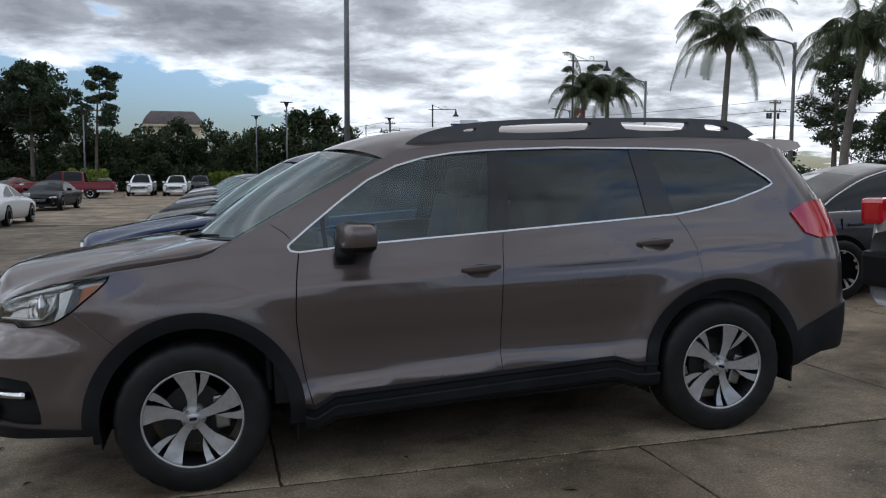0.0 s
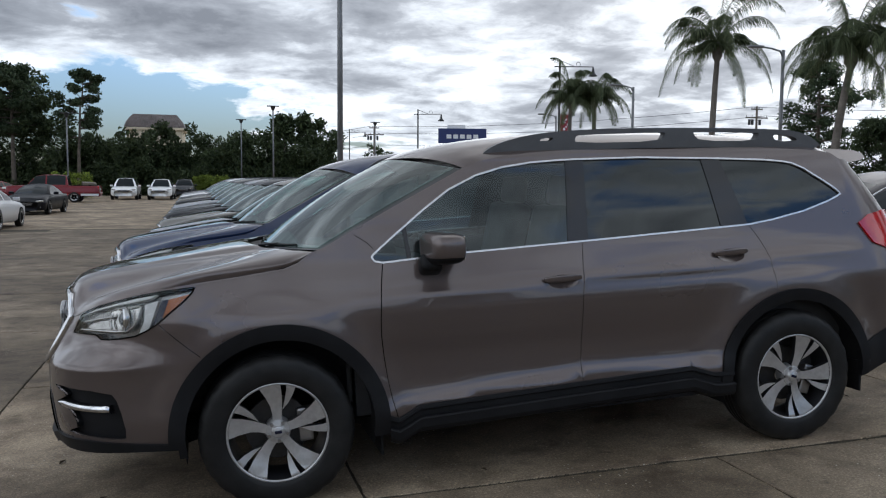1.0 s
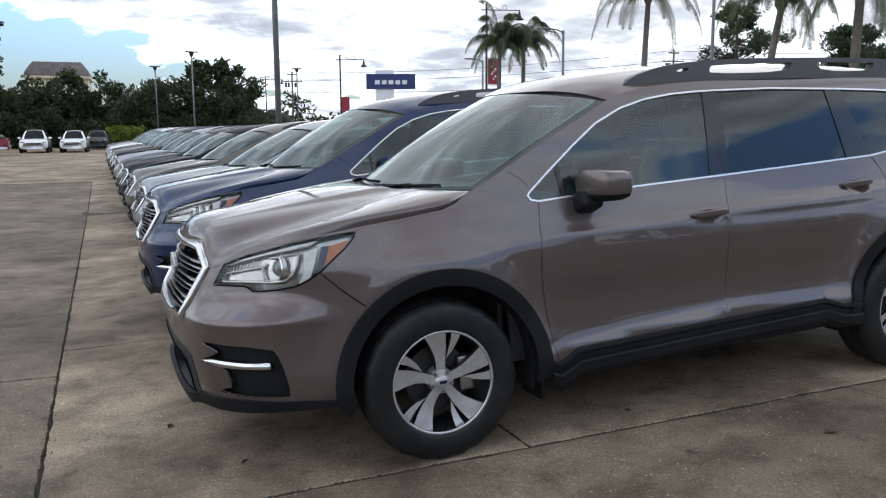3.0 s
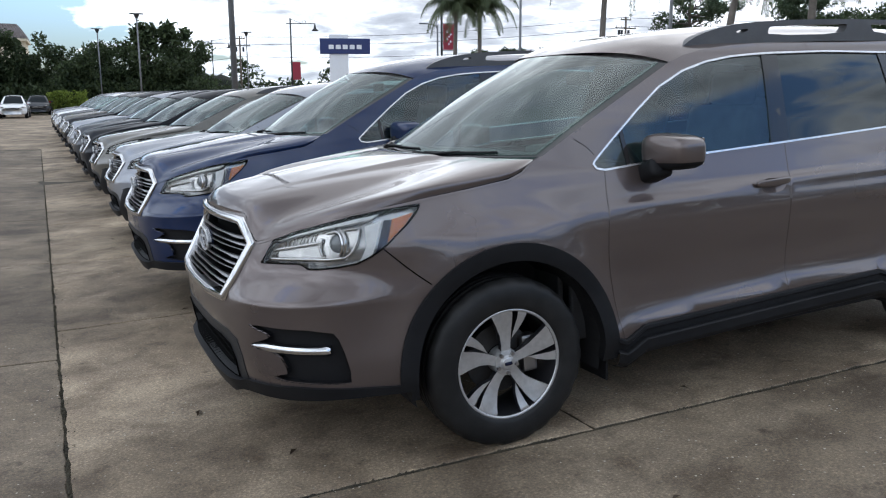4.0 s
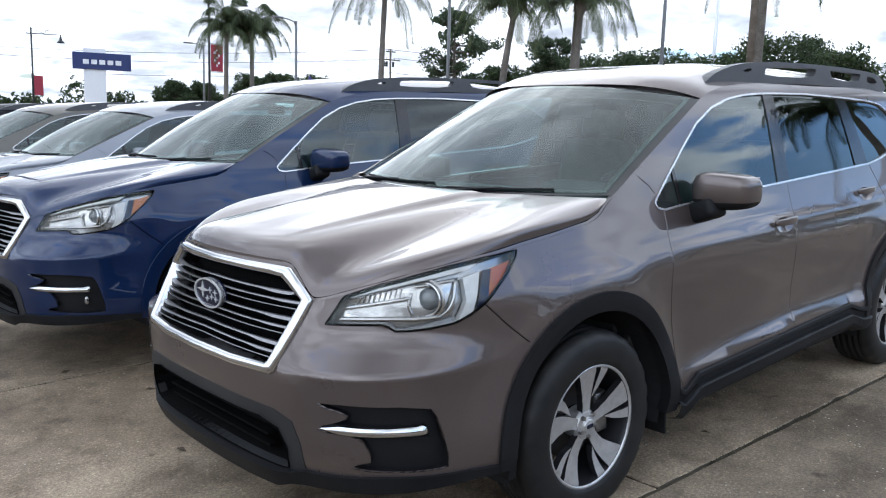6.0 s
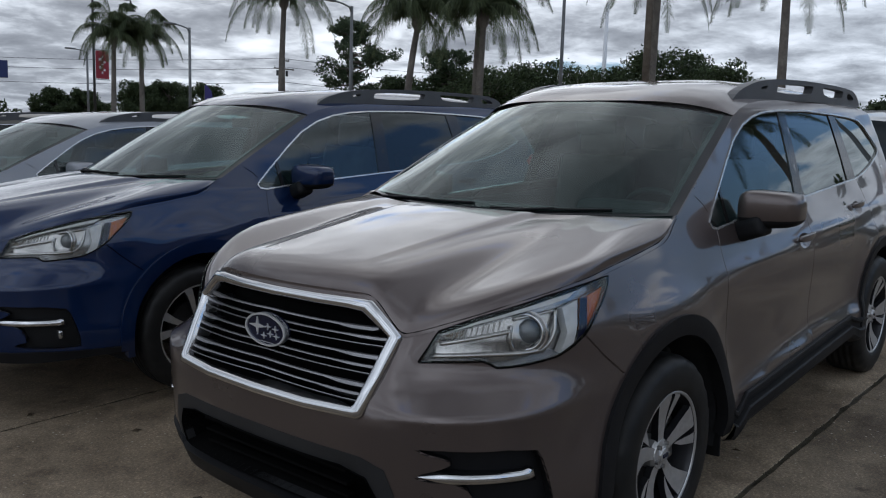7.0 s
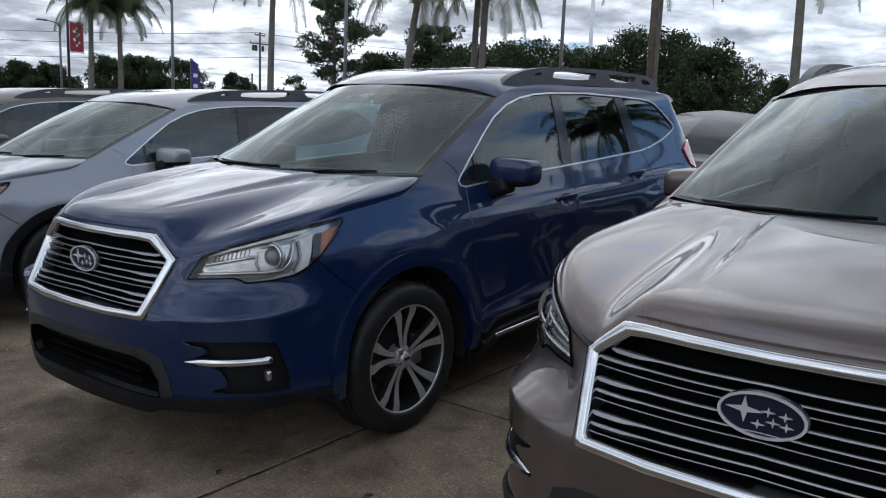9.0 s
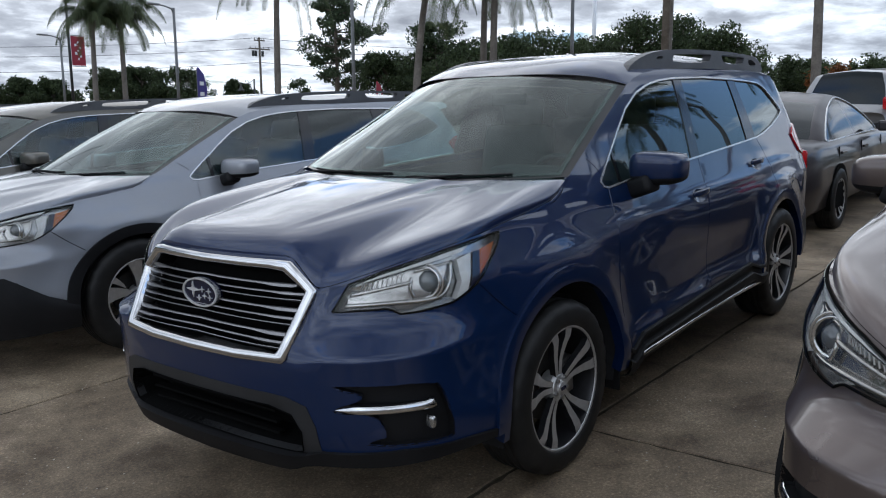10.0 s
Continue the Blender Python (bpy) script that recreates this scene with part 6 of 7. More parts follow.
def pine(label, x, y, h, crown, low, whorls=13, count=9000, needle=.13, trunk=.24, lean=0.0):
    """A slash pine: a bare trunk, bent limbs in loose whorls and flat tufts of needles at their ends."""
    t = new("pine_tree")
    tagged(t, label, "tree")
    t.location = (x, y, ground_z(x, y) - .1)
    path = [Vector((lean * k * k + rng.uniform(-.1, .1) * k, rng.uniform(-.1, .1) * k, h * .96 * k)) for k in lin(0, 1, 9)]
    tv, tf = tube(path, [trunk * (1 - .8 * k) for k in lin(0, 1, 9)], 8)
    cen, rad = [], []
    for k in range(whorls):
        u = low + (1 - low) * (k + rng.uniform(-.3, .3)) / (whorls - 1)
        foot = Vector((lean * u * u, 0, h * .96 * min(u, .99)))
        reach = crown * (1 - abs(u - low - .45 * (1 - low)) / (1 - low) * 1.15) * rng.uniform(.65, 1.1)
        for q in range(4 if k % 2 else 5):
            th = rng.uniform(0, 2 * math.pi)
            r = max(.35, reach * rng.uniform(.55, 1.0))
            end = foot + Vector((r * math.cos(th), r * math.sin(th), r * rng.uniform(.05, .50)))
            bend = foot.lerp(end, .55) - Vector((0, 0, .08 * r))
            v, f = tube([foot, bend, end], [trunk * .26, trunk * .17, trunk * .06], 5)
            n = len(tv)
            tv += v
            tf += [tuple(i + n for i in w) for w in f]
            for e in (0, .2, .4, .62):
                if rng.uniform() < .88:
                    c = end.lerp(bend, e) + Vector(rng.uniform(-.3, .3, 3)) * r * .28 + Vector((0, 0, .10))
                    cen.append(c)
                    rad.append(rng.uniform(.34, .66) * crown / 3.6)
    part_from("trunk", tv, tf, MAT_BARK, t)
    v, f = leaves(cen, rad, count, needle, .62)
    part_from("crown", v, f, MAT_NEEDLE, t, smooth=False)
    return t


def palm(x, y, h, crown=2.9, fronds=26, lean=(0, 0), trunk=.17, label="queen palm with drooping feathery fronds and grey trunk"):
    t = new("palm_tree")
    tagged(t, label, "palm", "palms along the street")
    t.location = (x, y, ground_z(x, y) - .1)
    top = Vector((lean[0], lean[1], h))
    path = [Vector((lean[0] * k * k, lean[1] * k * k, h * k)) for k in lin(0, 1, 12)]
    rad = [trunk * (1.25 - .35 * k) for k in lin(0, 1, 12)]
    path += [top + Vector((0, 0, .25)), top + Vector((0, 0, .75)), top + Vector((0, 0, 1.15))]
    rad += [trunk * 1.75, trunk * 1.5, trunk * .45]
    tv, tf = tube(path, rad, 12)
    part_from("trunk", tv, tf, MAT_PALM_BARK, t)
    head = top + Vector((0, 0, .95))
    fv, ff = [], []
    for k in range(fronds):
        th = 2.39996 * k + rng.uniform(-.25, .25)
        rise = radians(76 - 92 * (k / fronds) ** 1.0 + rng.uniform(-12, 12))
        ln = crown * rng.uniform(1.05, 1.5)
        out = Vector((math.cos(th), math.sin(th), 0))
        p, way, pts = head.copy(), out * math.cos(rise) + Vector((0, 0, math.sin(rise))), []
        seg = 15
        for j in range(seg + 1):
            pts.append(p.copy())
            p = p + way * (ln / seg)
            way = (way + Vector((0, 0, -1)) * (.070 + .020 * j)).normalized()
        v, f = tube(pts, [.028 * (1 - .8 * j / seg) for j in range(seg + 1)], 4)
        n = len(fv)
        fv += v
        ff += [tuple(i + n for i in q) for q in f]
        for j in range(5, 11 * seg):
            u = j / (11 * seg)
            i = min(seg - 1, int(u * seg))
            c = pts[i].lerp(pts[i + 1], u * seg - i)
            d = (pts[i + 1] - pts[i]).normalized()
            side = d.cross(Vector((0, 0, 1)))
            if side.length < .05:
                side = out.cross(Vector((0, 0, 1)))
            side.normalize()
            long = .74 * math.sin(math.pi * min(1, .12 + .86 * u)) ** .6
            for s in (-1, 1):
                tip = c + (side * s * rng.uniform(.3, .9) + d * .45 + Vector((0, 0, -rng.uniform(.5, 1.7)))).normalized() * long * rng.uniform(.8, 1.15)
                mid = c.lerp(tip, .45) + side * s * .05 + Vector((0, 0, .05))
                n = len(fv)
                fv += [tuple(c - d * .007), tuple(c + d * .007), tuple(mid + d * .008), tuple(tip), tuple(mid - d * .008)]
                ff.append((n, n + 1, n + 2, n + 3, n + 4))
    part_from("crown", fv, ff, MAT_FROND, t, smooth=False)
    return t


# palms along the street, and those behind the viewer that the windows mirror
for x, y, h, c, ln in ((24.0, 33.2, 7.4, 3.1, (.35, .2)), (23.2, 23.2, 5.6, 2.9, (.7, 0)), (25.2, 20.6, 5.7, 2.9, (.15, 0)), (24.4, 48.6, 6.3, 2.6, (.1, .2)), (22.6, 48.9, 6.2, 2.5, (.1, 0)),
                       (31.8, 15.8, 8.2, 3.0, (.2, 0)), (27.0, 8.2, 6.8, 3.0, (.6, .3)), (28.3, 23.4, 7.2, 3.0, (.2, 0)), (25.5, -1.5, 7.0, 3.0, (0, .3)), (24.5, -8.0, 7.2, 3.0, (.3, 0))):
    palm(x, y, h - ground_z(x, y) + .9, c, 24, ln, .18 if x > 30 else .15)

# pines and broad trees
pine("tall slash pine with clumped dark crown", -20.0, 76, 11.6, 4.3, .50, 13, 15000, .16, .26)
pine("slender slash pine with open crown", -14.2, 74, 11.2, 3.4, .50, 9, 6500, .15, .18, .6)
pine("slash pine at the edge of the wood", -27.5, 80, 10.2, 4.6, .35, 13, 15000, .17, .24)
pine("slash pine with spreading open crown", 45.0, 51.0, 10.6, 4.6, .34, 13, 13000, .13, .26)
pine("leaning slash pine beyond the palms", 53.0, 47.0, 8.8, 4.6, .28, 13, 13000, .13, .22, .5)
for az, far, h, c in ((23.2, 110, 5.2, 3.0), (25.0, 112, 5.4, 3.2), (28.2, 100, 5.9, 3.6), (30.2, 102, 6.4, 3.8), (32.6, 100, 6.0, 3.8), (36.2, 104, 4.9, 2.6), (52.3, 70, 6.6, 5.0), (55.0, 74, 7.2, 5.4),
                      (57.4, 70, 7.4, 5.2), (60.4, 73, 7.0, 5.2), (63.0, 69, 8.2, 5.0), (65.8, 72, 8.6, 5.2), (68.2, 68, 7.4, 4.4), (73.5, 78, 5.4, 4.2), (78.0, 80, 5.2, 4.2), (46.0, 80, 6.4, 4.2), (49.6, 76, 6.8, 4.4)):
    x, y = -2.9 + far * math.sin(radians(az)), -1.0 + far * math.cos(radians(az))
    tree("oak_tree", "dense dark oak across the street", x, y, h, c, .08, 17000, .145, MAT_LEAF, 90, .25, .8)
tree("oak_tree", "slim open tree beside the street", 39.4, 49.4, 3.6, 1.5, .2, 900, .16, MAT_LEAF, 18, .08, .8)
tree("shrub", "rust-coloured shrubby tree before a low building", 44.0, 12.0, 3.4, 1.7, .15, 1300, .15, MAT_RUST, 18, .1, .8)


def woods(name, label, spots, count, size, mat):
    cen, rad = [], []
    for x, y, h, w in spots:
        for k in range(int(26 + 8 * w)):
            zz = rng.uniform(0.02, 1) ** .8
            cen.append((x + rng.normal() * w * .5 * (1.1 - .5 * zz), y + rng.normal() * .9, ground_z(x, y) + h * zz * rng.uniform(.75, 1.0)))
            rad.append(rng.uniform(.5, 1.05))
    v, f = leaves(cen, rad, count, size, .85)
    return tagged(part_from(name, v, f, mat, None, smooth=False), label, "trees", kind="stuff")


spots = []
for x in steps(-46, 11, 1.9):
    h = 6.6 + .9 * math.sin(x * .55) + .8 * math.sin(x * 1.43 + 1) + (5.0 if x < -19 else 2.2 if x < -14.5 else 0) + (-.7 if -13.5 < x < -5 else 0)
    spots.append((x, 80 + 3 * math.sin(x * .8), h, 2.4))
woods("woodland", "dense dark green woodland edge behind the lot", spots, 120000, .19, MAT_LEAF)
woods("woodland", "dark undergrowth at the foot of the woodland", [(x, 77.5, 2.6, 2.2) for x in steps(-46, 12, 2.0)], 14000, .22, MAT_LEAF)
woods("distant_trees", "low dark trees far along the street", [(x, 150, 5.0 + 1.8 * math.sin(x * .31) + 1.2 * math.sin(x * .77), 4.5) for x in steps(14, 120, 4.2)], 15000, .40, MAT_LEAF)
woods("distant_trees", "dark trees across the street", [(x, 96 - .62 * x, 7.6 + 1.0 * math.sin(x * .4) + .7 * math.sin(x * 1.1) - (2.2 if x > 118 else 0), 3.2) for x in steps(62, 150, 2.4)], 46000, .25, MAT_LEAF)
woods("distant_trees", "dark trees behind the viewer, mirrored in the cars", [(x, -44 + .30 * max(0, x), 5.0 + 5.0 * min(1.0, max(0.0, (x - 16) / 24)) + .8 * math.sin(x * .33) + .5 * math.sin(x * .9), 3.4) for x in steps(-60, 90, 3.0)], 24000, .40, MAT_LEAF)
for x in (1.0, 3.4):
    tree("cabbage_palm", "cabbage palm rising over the woodland", x + 3.5, 79, 7.6, 1.5, .78, 900, .34, MAT_LEAF, 12, .18, .9)
# dark lumps added inside the wood: shade put into their colour, letting no sky through
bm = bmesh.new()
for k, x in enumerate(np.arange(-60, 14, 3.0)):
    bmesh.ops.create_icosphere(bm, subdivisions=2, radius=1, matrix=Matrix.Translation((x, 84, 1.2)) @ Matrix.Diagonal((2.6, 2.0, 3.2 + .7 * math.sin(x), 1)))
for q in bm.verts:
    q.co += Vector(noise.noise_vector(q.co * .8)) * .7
tagged(part("woodland_depth", bm, surface("painted_foliage_shade", (0.008, 0.012, 0.006), (0.02, 0.028, 0.013), 0.9, 1.5, 9, bump=0.9, depth=.2), None, smooth=True), "dark lumps inside the woodland, shade put into their colour", "trees", kind="stuff")
for x, y, w, h in ((-13.4, 66, 3.1, 2.0), (-2.7, 74, 3.0, 1.8)):
    cen = [(x + rng.uniform(-w / 2, w / 2), y + rng.uniform(-.5, .5), ground_z(x, y) + rng.uniform(.2, h)) for k in range(150)]
    v, f = leaves(cen, [.24] * 150, 5200, .085)
    tagged(part_from("hedge", v, f, MAT_HEDGE, None, smooth=False), "clipped yellow-green hedge at the lot's edge", "hedge", kind="stuff")


def pole_thing(name, label, x, y, h, r=.09, mat=None, taper=.75):
    t = new(name)
    tagged(t, label, "street lamp" if "lamp" in name else "pole")
    t.location = (x, y, ground_z(x, y))
    part("pole", rod_bm((0, 0, 0), (0, 0, h), r, r * taper, 12), mat or MAT_POLE, t, smooth=True)
    part("base_plate", box_bm((r * 4, r * 4, .06), (0, 0, .03), .01), mat or MAT_POLE, t)
    return t


def lot_lamp(x, y, h):
    t = pole_thing("lot_lamp", "slim grey lot lamp with a flat head", x, y, h, .07)
    bm = box_bm((.95, .30, .07), (0, 0, h + .04), .03)
    part("lamp_head", bm, MAT_DARK_POLE, t)
    part("bracket", rod_bm((0, 0, h - .30), (0, 0, h + .02), .09, .22, 10), MAT_DARK_POLE, t)


def cobra_lamp(x, y, h, arm=-1.15):
    t = pole_thing("street_lamp", "grey street lamp with a curved arm", x, y, h, .10)
    v, f = tube([(0, 0, h - .35), (arm * .12, 0, h - .06), (arm * .5, 0, h + .05), (arm, 0, h + .10)], [.05, .045, .04, .035], 8)
    part_from("arm", v, f, MAT_POLE, t)
    part("lamp_head", box_bm((.75, .26, .12), (arm * 1.12, 0, h + .09), .05, None, 3), MAT_POLE, t, smooth=True)


def arm_lamp(x, y, h, arm=2.6, banner=False):
    t = pole_thing("street_lamp", "black ornamental street lamp with a hanging bell lantern", x, y, h, .10, MAT_DARK_POLE, .8)
    part("arm", rod_bm((-.45, 0, h - .55), (arm, 0, h - .45), .045, .035, 8), MAT_DARK_POLE, t)
    part("stay", rod_bm((0, 0, h - .05), (arm * .45, 0, h - .48), .02, .02, 6), MAT_DARK_POLE, t)
    v, f = tube([(arm * .55 + .18 * math.cos(q), 0, h - .30 + .18 * math.sin(q)) for q in lin(-1.2, 3.6, 10)], .02, 5)
    part_from("scroll", v, f, MAT_DARK_POLE, t)
    v, f = lathe([(.03, .0), (.06, -.08), (.10, -.30), (.16, -.55), (.34, -.72), (.36, -.78), (.30, -.76)], 16)
    part_from("lantern", [(p[0] + arm, p[2], p[1] + h - .42) for p in v], [q[::-1] for q in f], MAT_DARK_POLE, t)
    if banner:
        part("banner_bracket", rod_bm((0, 0, 6.40), (1.15, 0, 6.40), .025, .025, 6), MAT_DARK_POLE, t)
        part("banner_bracket", rod_bm((0, 0, 4.30), (1.15, 0, 4.30), .025, .025, 6), MAT_DARK_POLE, t)
        b = part("banner", box_bm((.98, .02, 2.0), (.62, 0, 5.35), 0), MAT_BANNER, t, "dark red banner with a pale emblem")
        bm = bmesh.new()
        for k in range(7):
            box_bm((.10 + .05 * (k % 3), .03, .16), (.62 + .18 * math.sin(2.1 * k), 0, 4.80 + .19 * k), 0, pose(0, 0, 0, 0, 35 * k, 0), bm=bm)
        part("banner_mark", bm, MAT_SIGN_WHITE, b)


lot_lamp(.1, 75.6, 7.1)
lot_lamp(2.5, 60.6, 7.1)
lot_lamp(13.1, 75.5, 6.6)
lot_lamp(-13.0, 63, 6.6)
pole_thing("light_mast", "tall plain grey light mast among the cars", 3.9, 28.7, 14.0, .125, None, .75)
cobra_lamp(24.2, 42.4, 7.0)
cobra_lamp(26.5, 60.9, 6.6)
cobra_lamp(24.4, 28.1, 7.2, -1.3)
cobra_lamp(30.7, 20.0, 9.0)
cobra_lamp(23.0, -5.0, 6.4)
pole_thing("light_mast", "pale tapered mast beyond the palms", 60.0, 35.0, 13.0, .22, MAT_SIGN_WHITE, .7)
pole_thing("utility_pole", "dark pole close beside a palm trunk", 29.6, 14.9, 12.0, .17, MAT_WOOD_POLE, .85)
arm_lamp(18.8, 81.5, 8.6)
arm_lamp(17.8, 130.0, 9.6)
arm_lamp(25.0, 56.6, 10.7, 2.9, True)
arm_lamp(48.0, 66.0, 4.4, -1.6)

# utility poles and wires
WIRE_ENDS = []
for x, y, h in ((59.5, 79.5, 10.0), (20.0, 118.0, 9.4), (92.0, 44.0, 9.0), (-4.0, 160.0, 10.0)):
    t = pole_thing("utility_pole", "wooden utility pole with crossarms and insulators", x, y, h, .16, MAT_WOOD_POLE, .75)
    for z, wd in ((h - .35, 1.5), (h - 1.35, 3.0)):
        part("crossarm", box_bm((wd, .12, .14), (0, 0, z), .01), MAT_WOOD_POLE, t)
        for s in (-.46, -.2, .2, .46):
            part("insulator", rod_bm((s * wd, 0, z + .06), (s * wd, 0, z + .30), .05, .03, 6), MAT_POLE, t)
    for s in (-.9, -.5, .5):
        part("transformer", rod_bm((s, .1, h - 2.2), (s, .1, h - 1.55), .16, .16, 10), MAT_DARK_POLE, t)
    WIRE_ENDS.append((x, y, ground_z(x, y) + h))
for a, b in ((3, 1), (1, 0), (0, 2)):
    p, q = Vector(WIRE_ENDS[a]), Vector(WIRE_ENDS[b])
    for dz, dx in ((-.1, -.6), (-1.1, 1.2), (-2.9, 0)):
        pts = [p.lerp(q, k) + Vector((dx, 0, dz - 1.6 * 4 * k * (1 - k) * .5)) for k in lin(0, 1, 15)]
        v, f = tube(pts, .028, 4)
        tagged(part_from("wire", v, f, MAT_DARK_POLE, None), "thin dark overhead wire between utility poles", "wire", "overhead wires")

# dealer sign: blue box with a plain white word mark on a white pylon
sign = new("pylon_sign")
tagged(sign, "white pylon with a dark blue lit sign box", "sign")
sign.location = (15.7, 54.0, ground_z(15.7, 54.0))
sign.rotation_euler = (0, 0, radians(-14))
part("pylon", box_bm((1.35, .5, 5.1), (0, 0, 2.55), .02), MAT_SIGN_WHITE, sign)
box = part("sign_box", box_bm((3.6, .5, 1.08), (.45, -.12, 4.28), .02), MAT_SIGN_BLUE, sign)
for k in range(5):
    part("word_mark", box_bm((.36, .02, .30), (.45 + (k - 2) * .50, -.385, 4.22), .05 if k % 2 else .01), MAT_SIGN_WHITE, box)
# banners and feather flags
for x, y, h, mat, lab in ((21.5, 36.5, 3.3, MAT_PURPLE, "purple feather flag with pale lettering bars"), (31.0, 33.0, 2.8, MAT_BANNER, "red feather flag by the street")):
    t = new("feather_flag")
    tagged(t, lab, "flag")
    t.location = (x, y, ground_z(x, y))
    part("pole", rod_bm((0, 0, 0), (0, 0, h), .02, .015, 6), MAT_POLE, t)
    fl = [(0.02, h * .35), (.50, h * .38), (.58, h * .7), (.42, h * .92), (.10, h * 1.02), (.02, h)]
    v, f = prism(fl, [], .015)
    flag = part_from("flag", v, f, mat, t, smooth=False)
    for k in range(3):
        part("flag_bar", box_bm((.26, .03, .20), (.28, .007, h * (.45 + .16 * k)), .02), MAT_SIGN_WHITE, flag)
for x, y in ((19.6, 85.0), ):
    t = pole_thing("banner_pole", "dark pole with a red banner", x, y, 4.6, .07, MAT_DARK_POLE)
    part("banner", box_bm((.9, .03, 1.9), (.55, 0, 3.4), 0), MAT_BANNER, t, "red banner")

# far building with a tiled roof, over the woodland
hall = new("building")
tagged(hall, "beige building with a low dark tiled roof, beyond trees", "building")
hall.location = (-10.9, 112.0, ground_z(-10.9, 112))
part("wall", box_bm((7.0, 7.0, 8.4), (0, 0, 4.2), .05), MAT_STUCCO, hall)
part("cornice", box_bm((7.6, 7.6, .35), (0, 0, 8.35), .08), MAT_STUCCO, hall)
rv, rf = [], []
for k in range(17):
    t = (k // 2 + k % 2) / 8
    half, z = 3.75 - 1.0 * t ** 1.6, 8.5 + 1.75 * t + (0 if k % 2 else .05)
    rv += [(-half, -half, z), (half, -half, z), (half, half, z), (-half, half, z)]
for n in range(0, 64, 4):
    rf += [(n + i, n + (i + 1) % 4, n + 4 + (i + 1) % 4, n + 4 + i) for i in range(4)]
rf.append((64, 65, 66, 67))
rf = [tuple(q) for q in rf]
roof = part_from("roof", rv, rf, MAT_TILE, hall, "dark clay tiled roof", smooth=False)
for k in range(21):
    x = -3.5 + .35 * k
    v, f = tube([(x * (1 - .267 * q ** 1.6), -(3.75 - q ** 1.6) - .03, 8.54 + 1.75 * q) for q in lin(0, 1, 5)], .06, 5)
    part_from("roof_rib", v, f, MAT_TILE, roof)

# low commercial building behind the back row
shop = new("building")
tagged(shop, "low beige commercial building with a blue awning", "building")
shop.location = (64.0, 10.0, ground_z(64, 10))
part("wall", box_bm((10, 26, 4.0), (5, -8, 2.0), .05), MAT_STUCCO, shop)
part("parapet", box_bm((10.4, 26.4, .45), (5, -8, 4.0), .05), surface("grey_coping", (.25, .25, .25), (.35, .35, .35)), shop)
part("awning", box_bm((1.6, 12, .9), (-.8, -9, 2.3), .05), MAT_AWNING, shop, "blue fabric awning")
for k in range(4):
    part("window", box_bm((.1, 2.2, 1.6), (-.02, -14 + 3.2 * k, 1.2), .02), MAT_TINT_FAR, shop)
# unseen wall added behind the viewer, dark for the cars to mirror
back_wall = new("building")
tagged(back_wall, "added plain brown wall with windows, unseen behind the viewer", "building")
back_wall.location = (-6.0, -30.0, ground_z(-6, -30))
part("wall", box_bm((30, 8, 4.6), (-10, -4, 2.3), .05), MAT_TILE, back_wall)
for k in range(6):
    part("window", box_bm((3.4, .1, 2.6), (-22 + 4.4 * k, .02, 1.6), .02), MAT_TINT_FAR, back_wall)


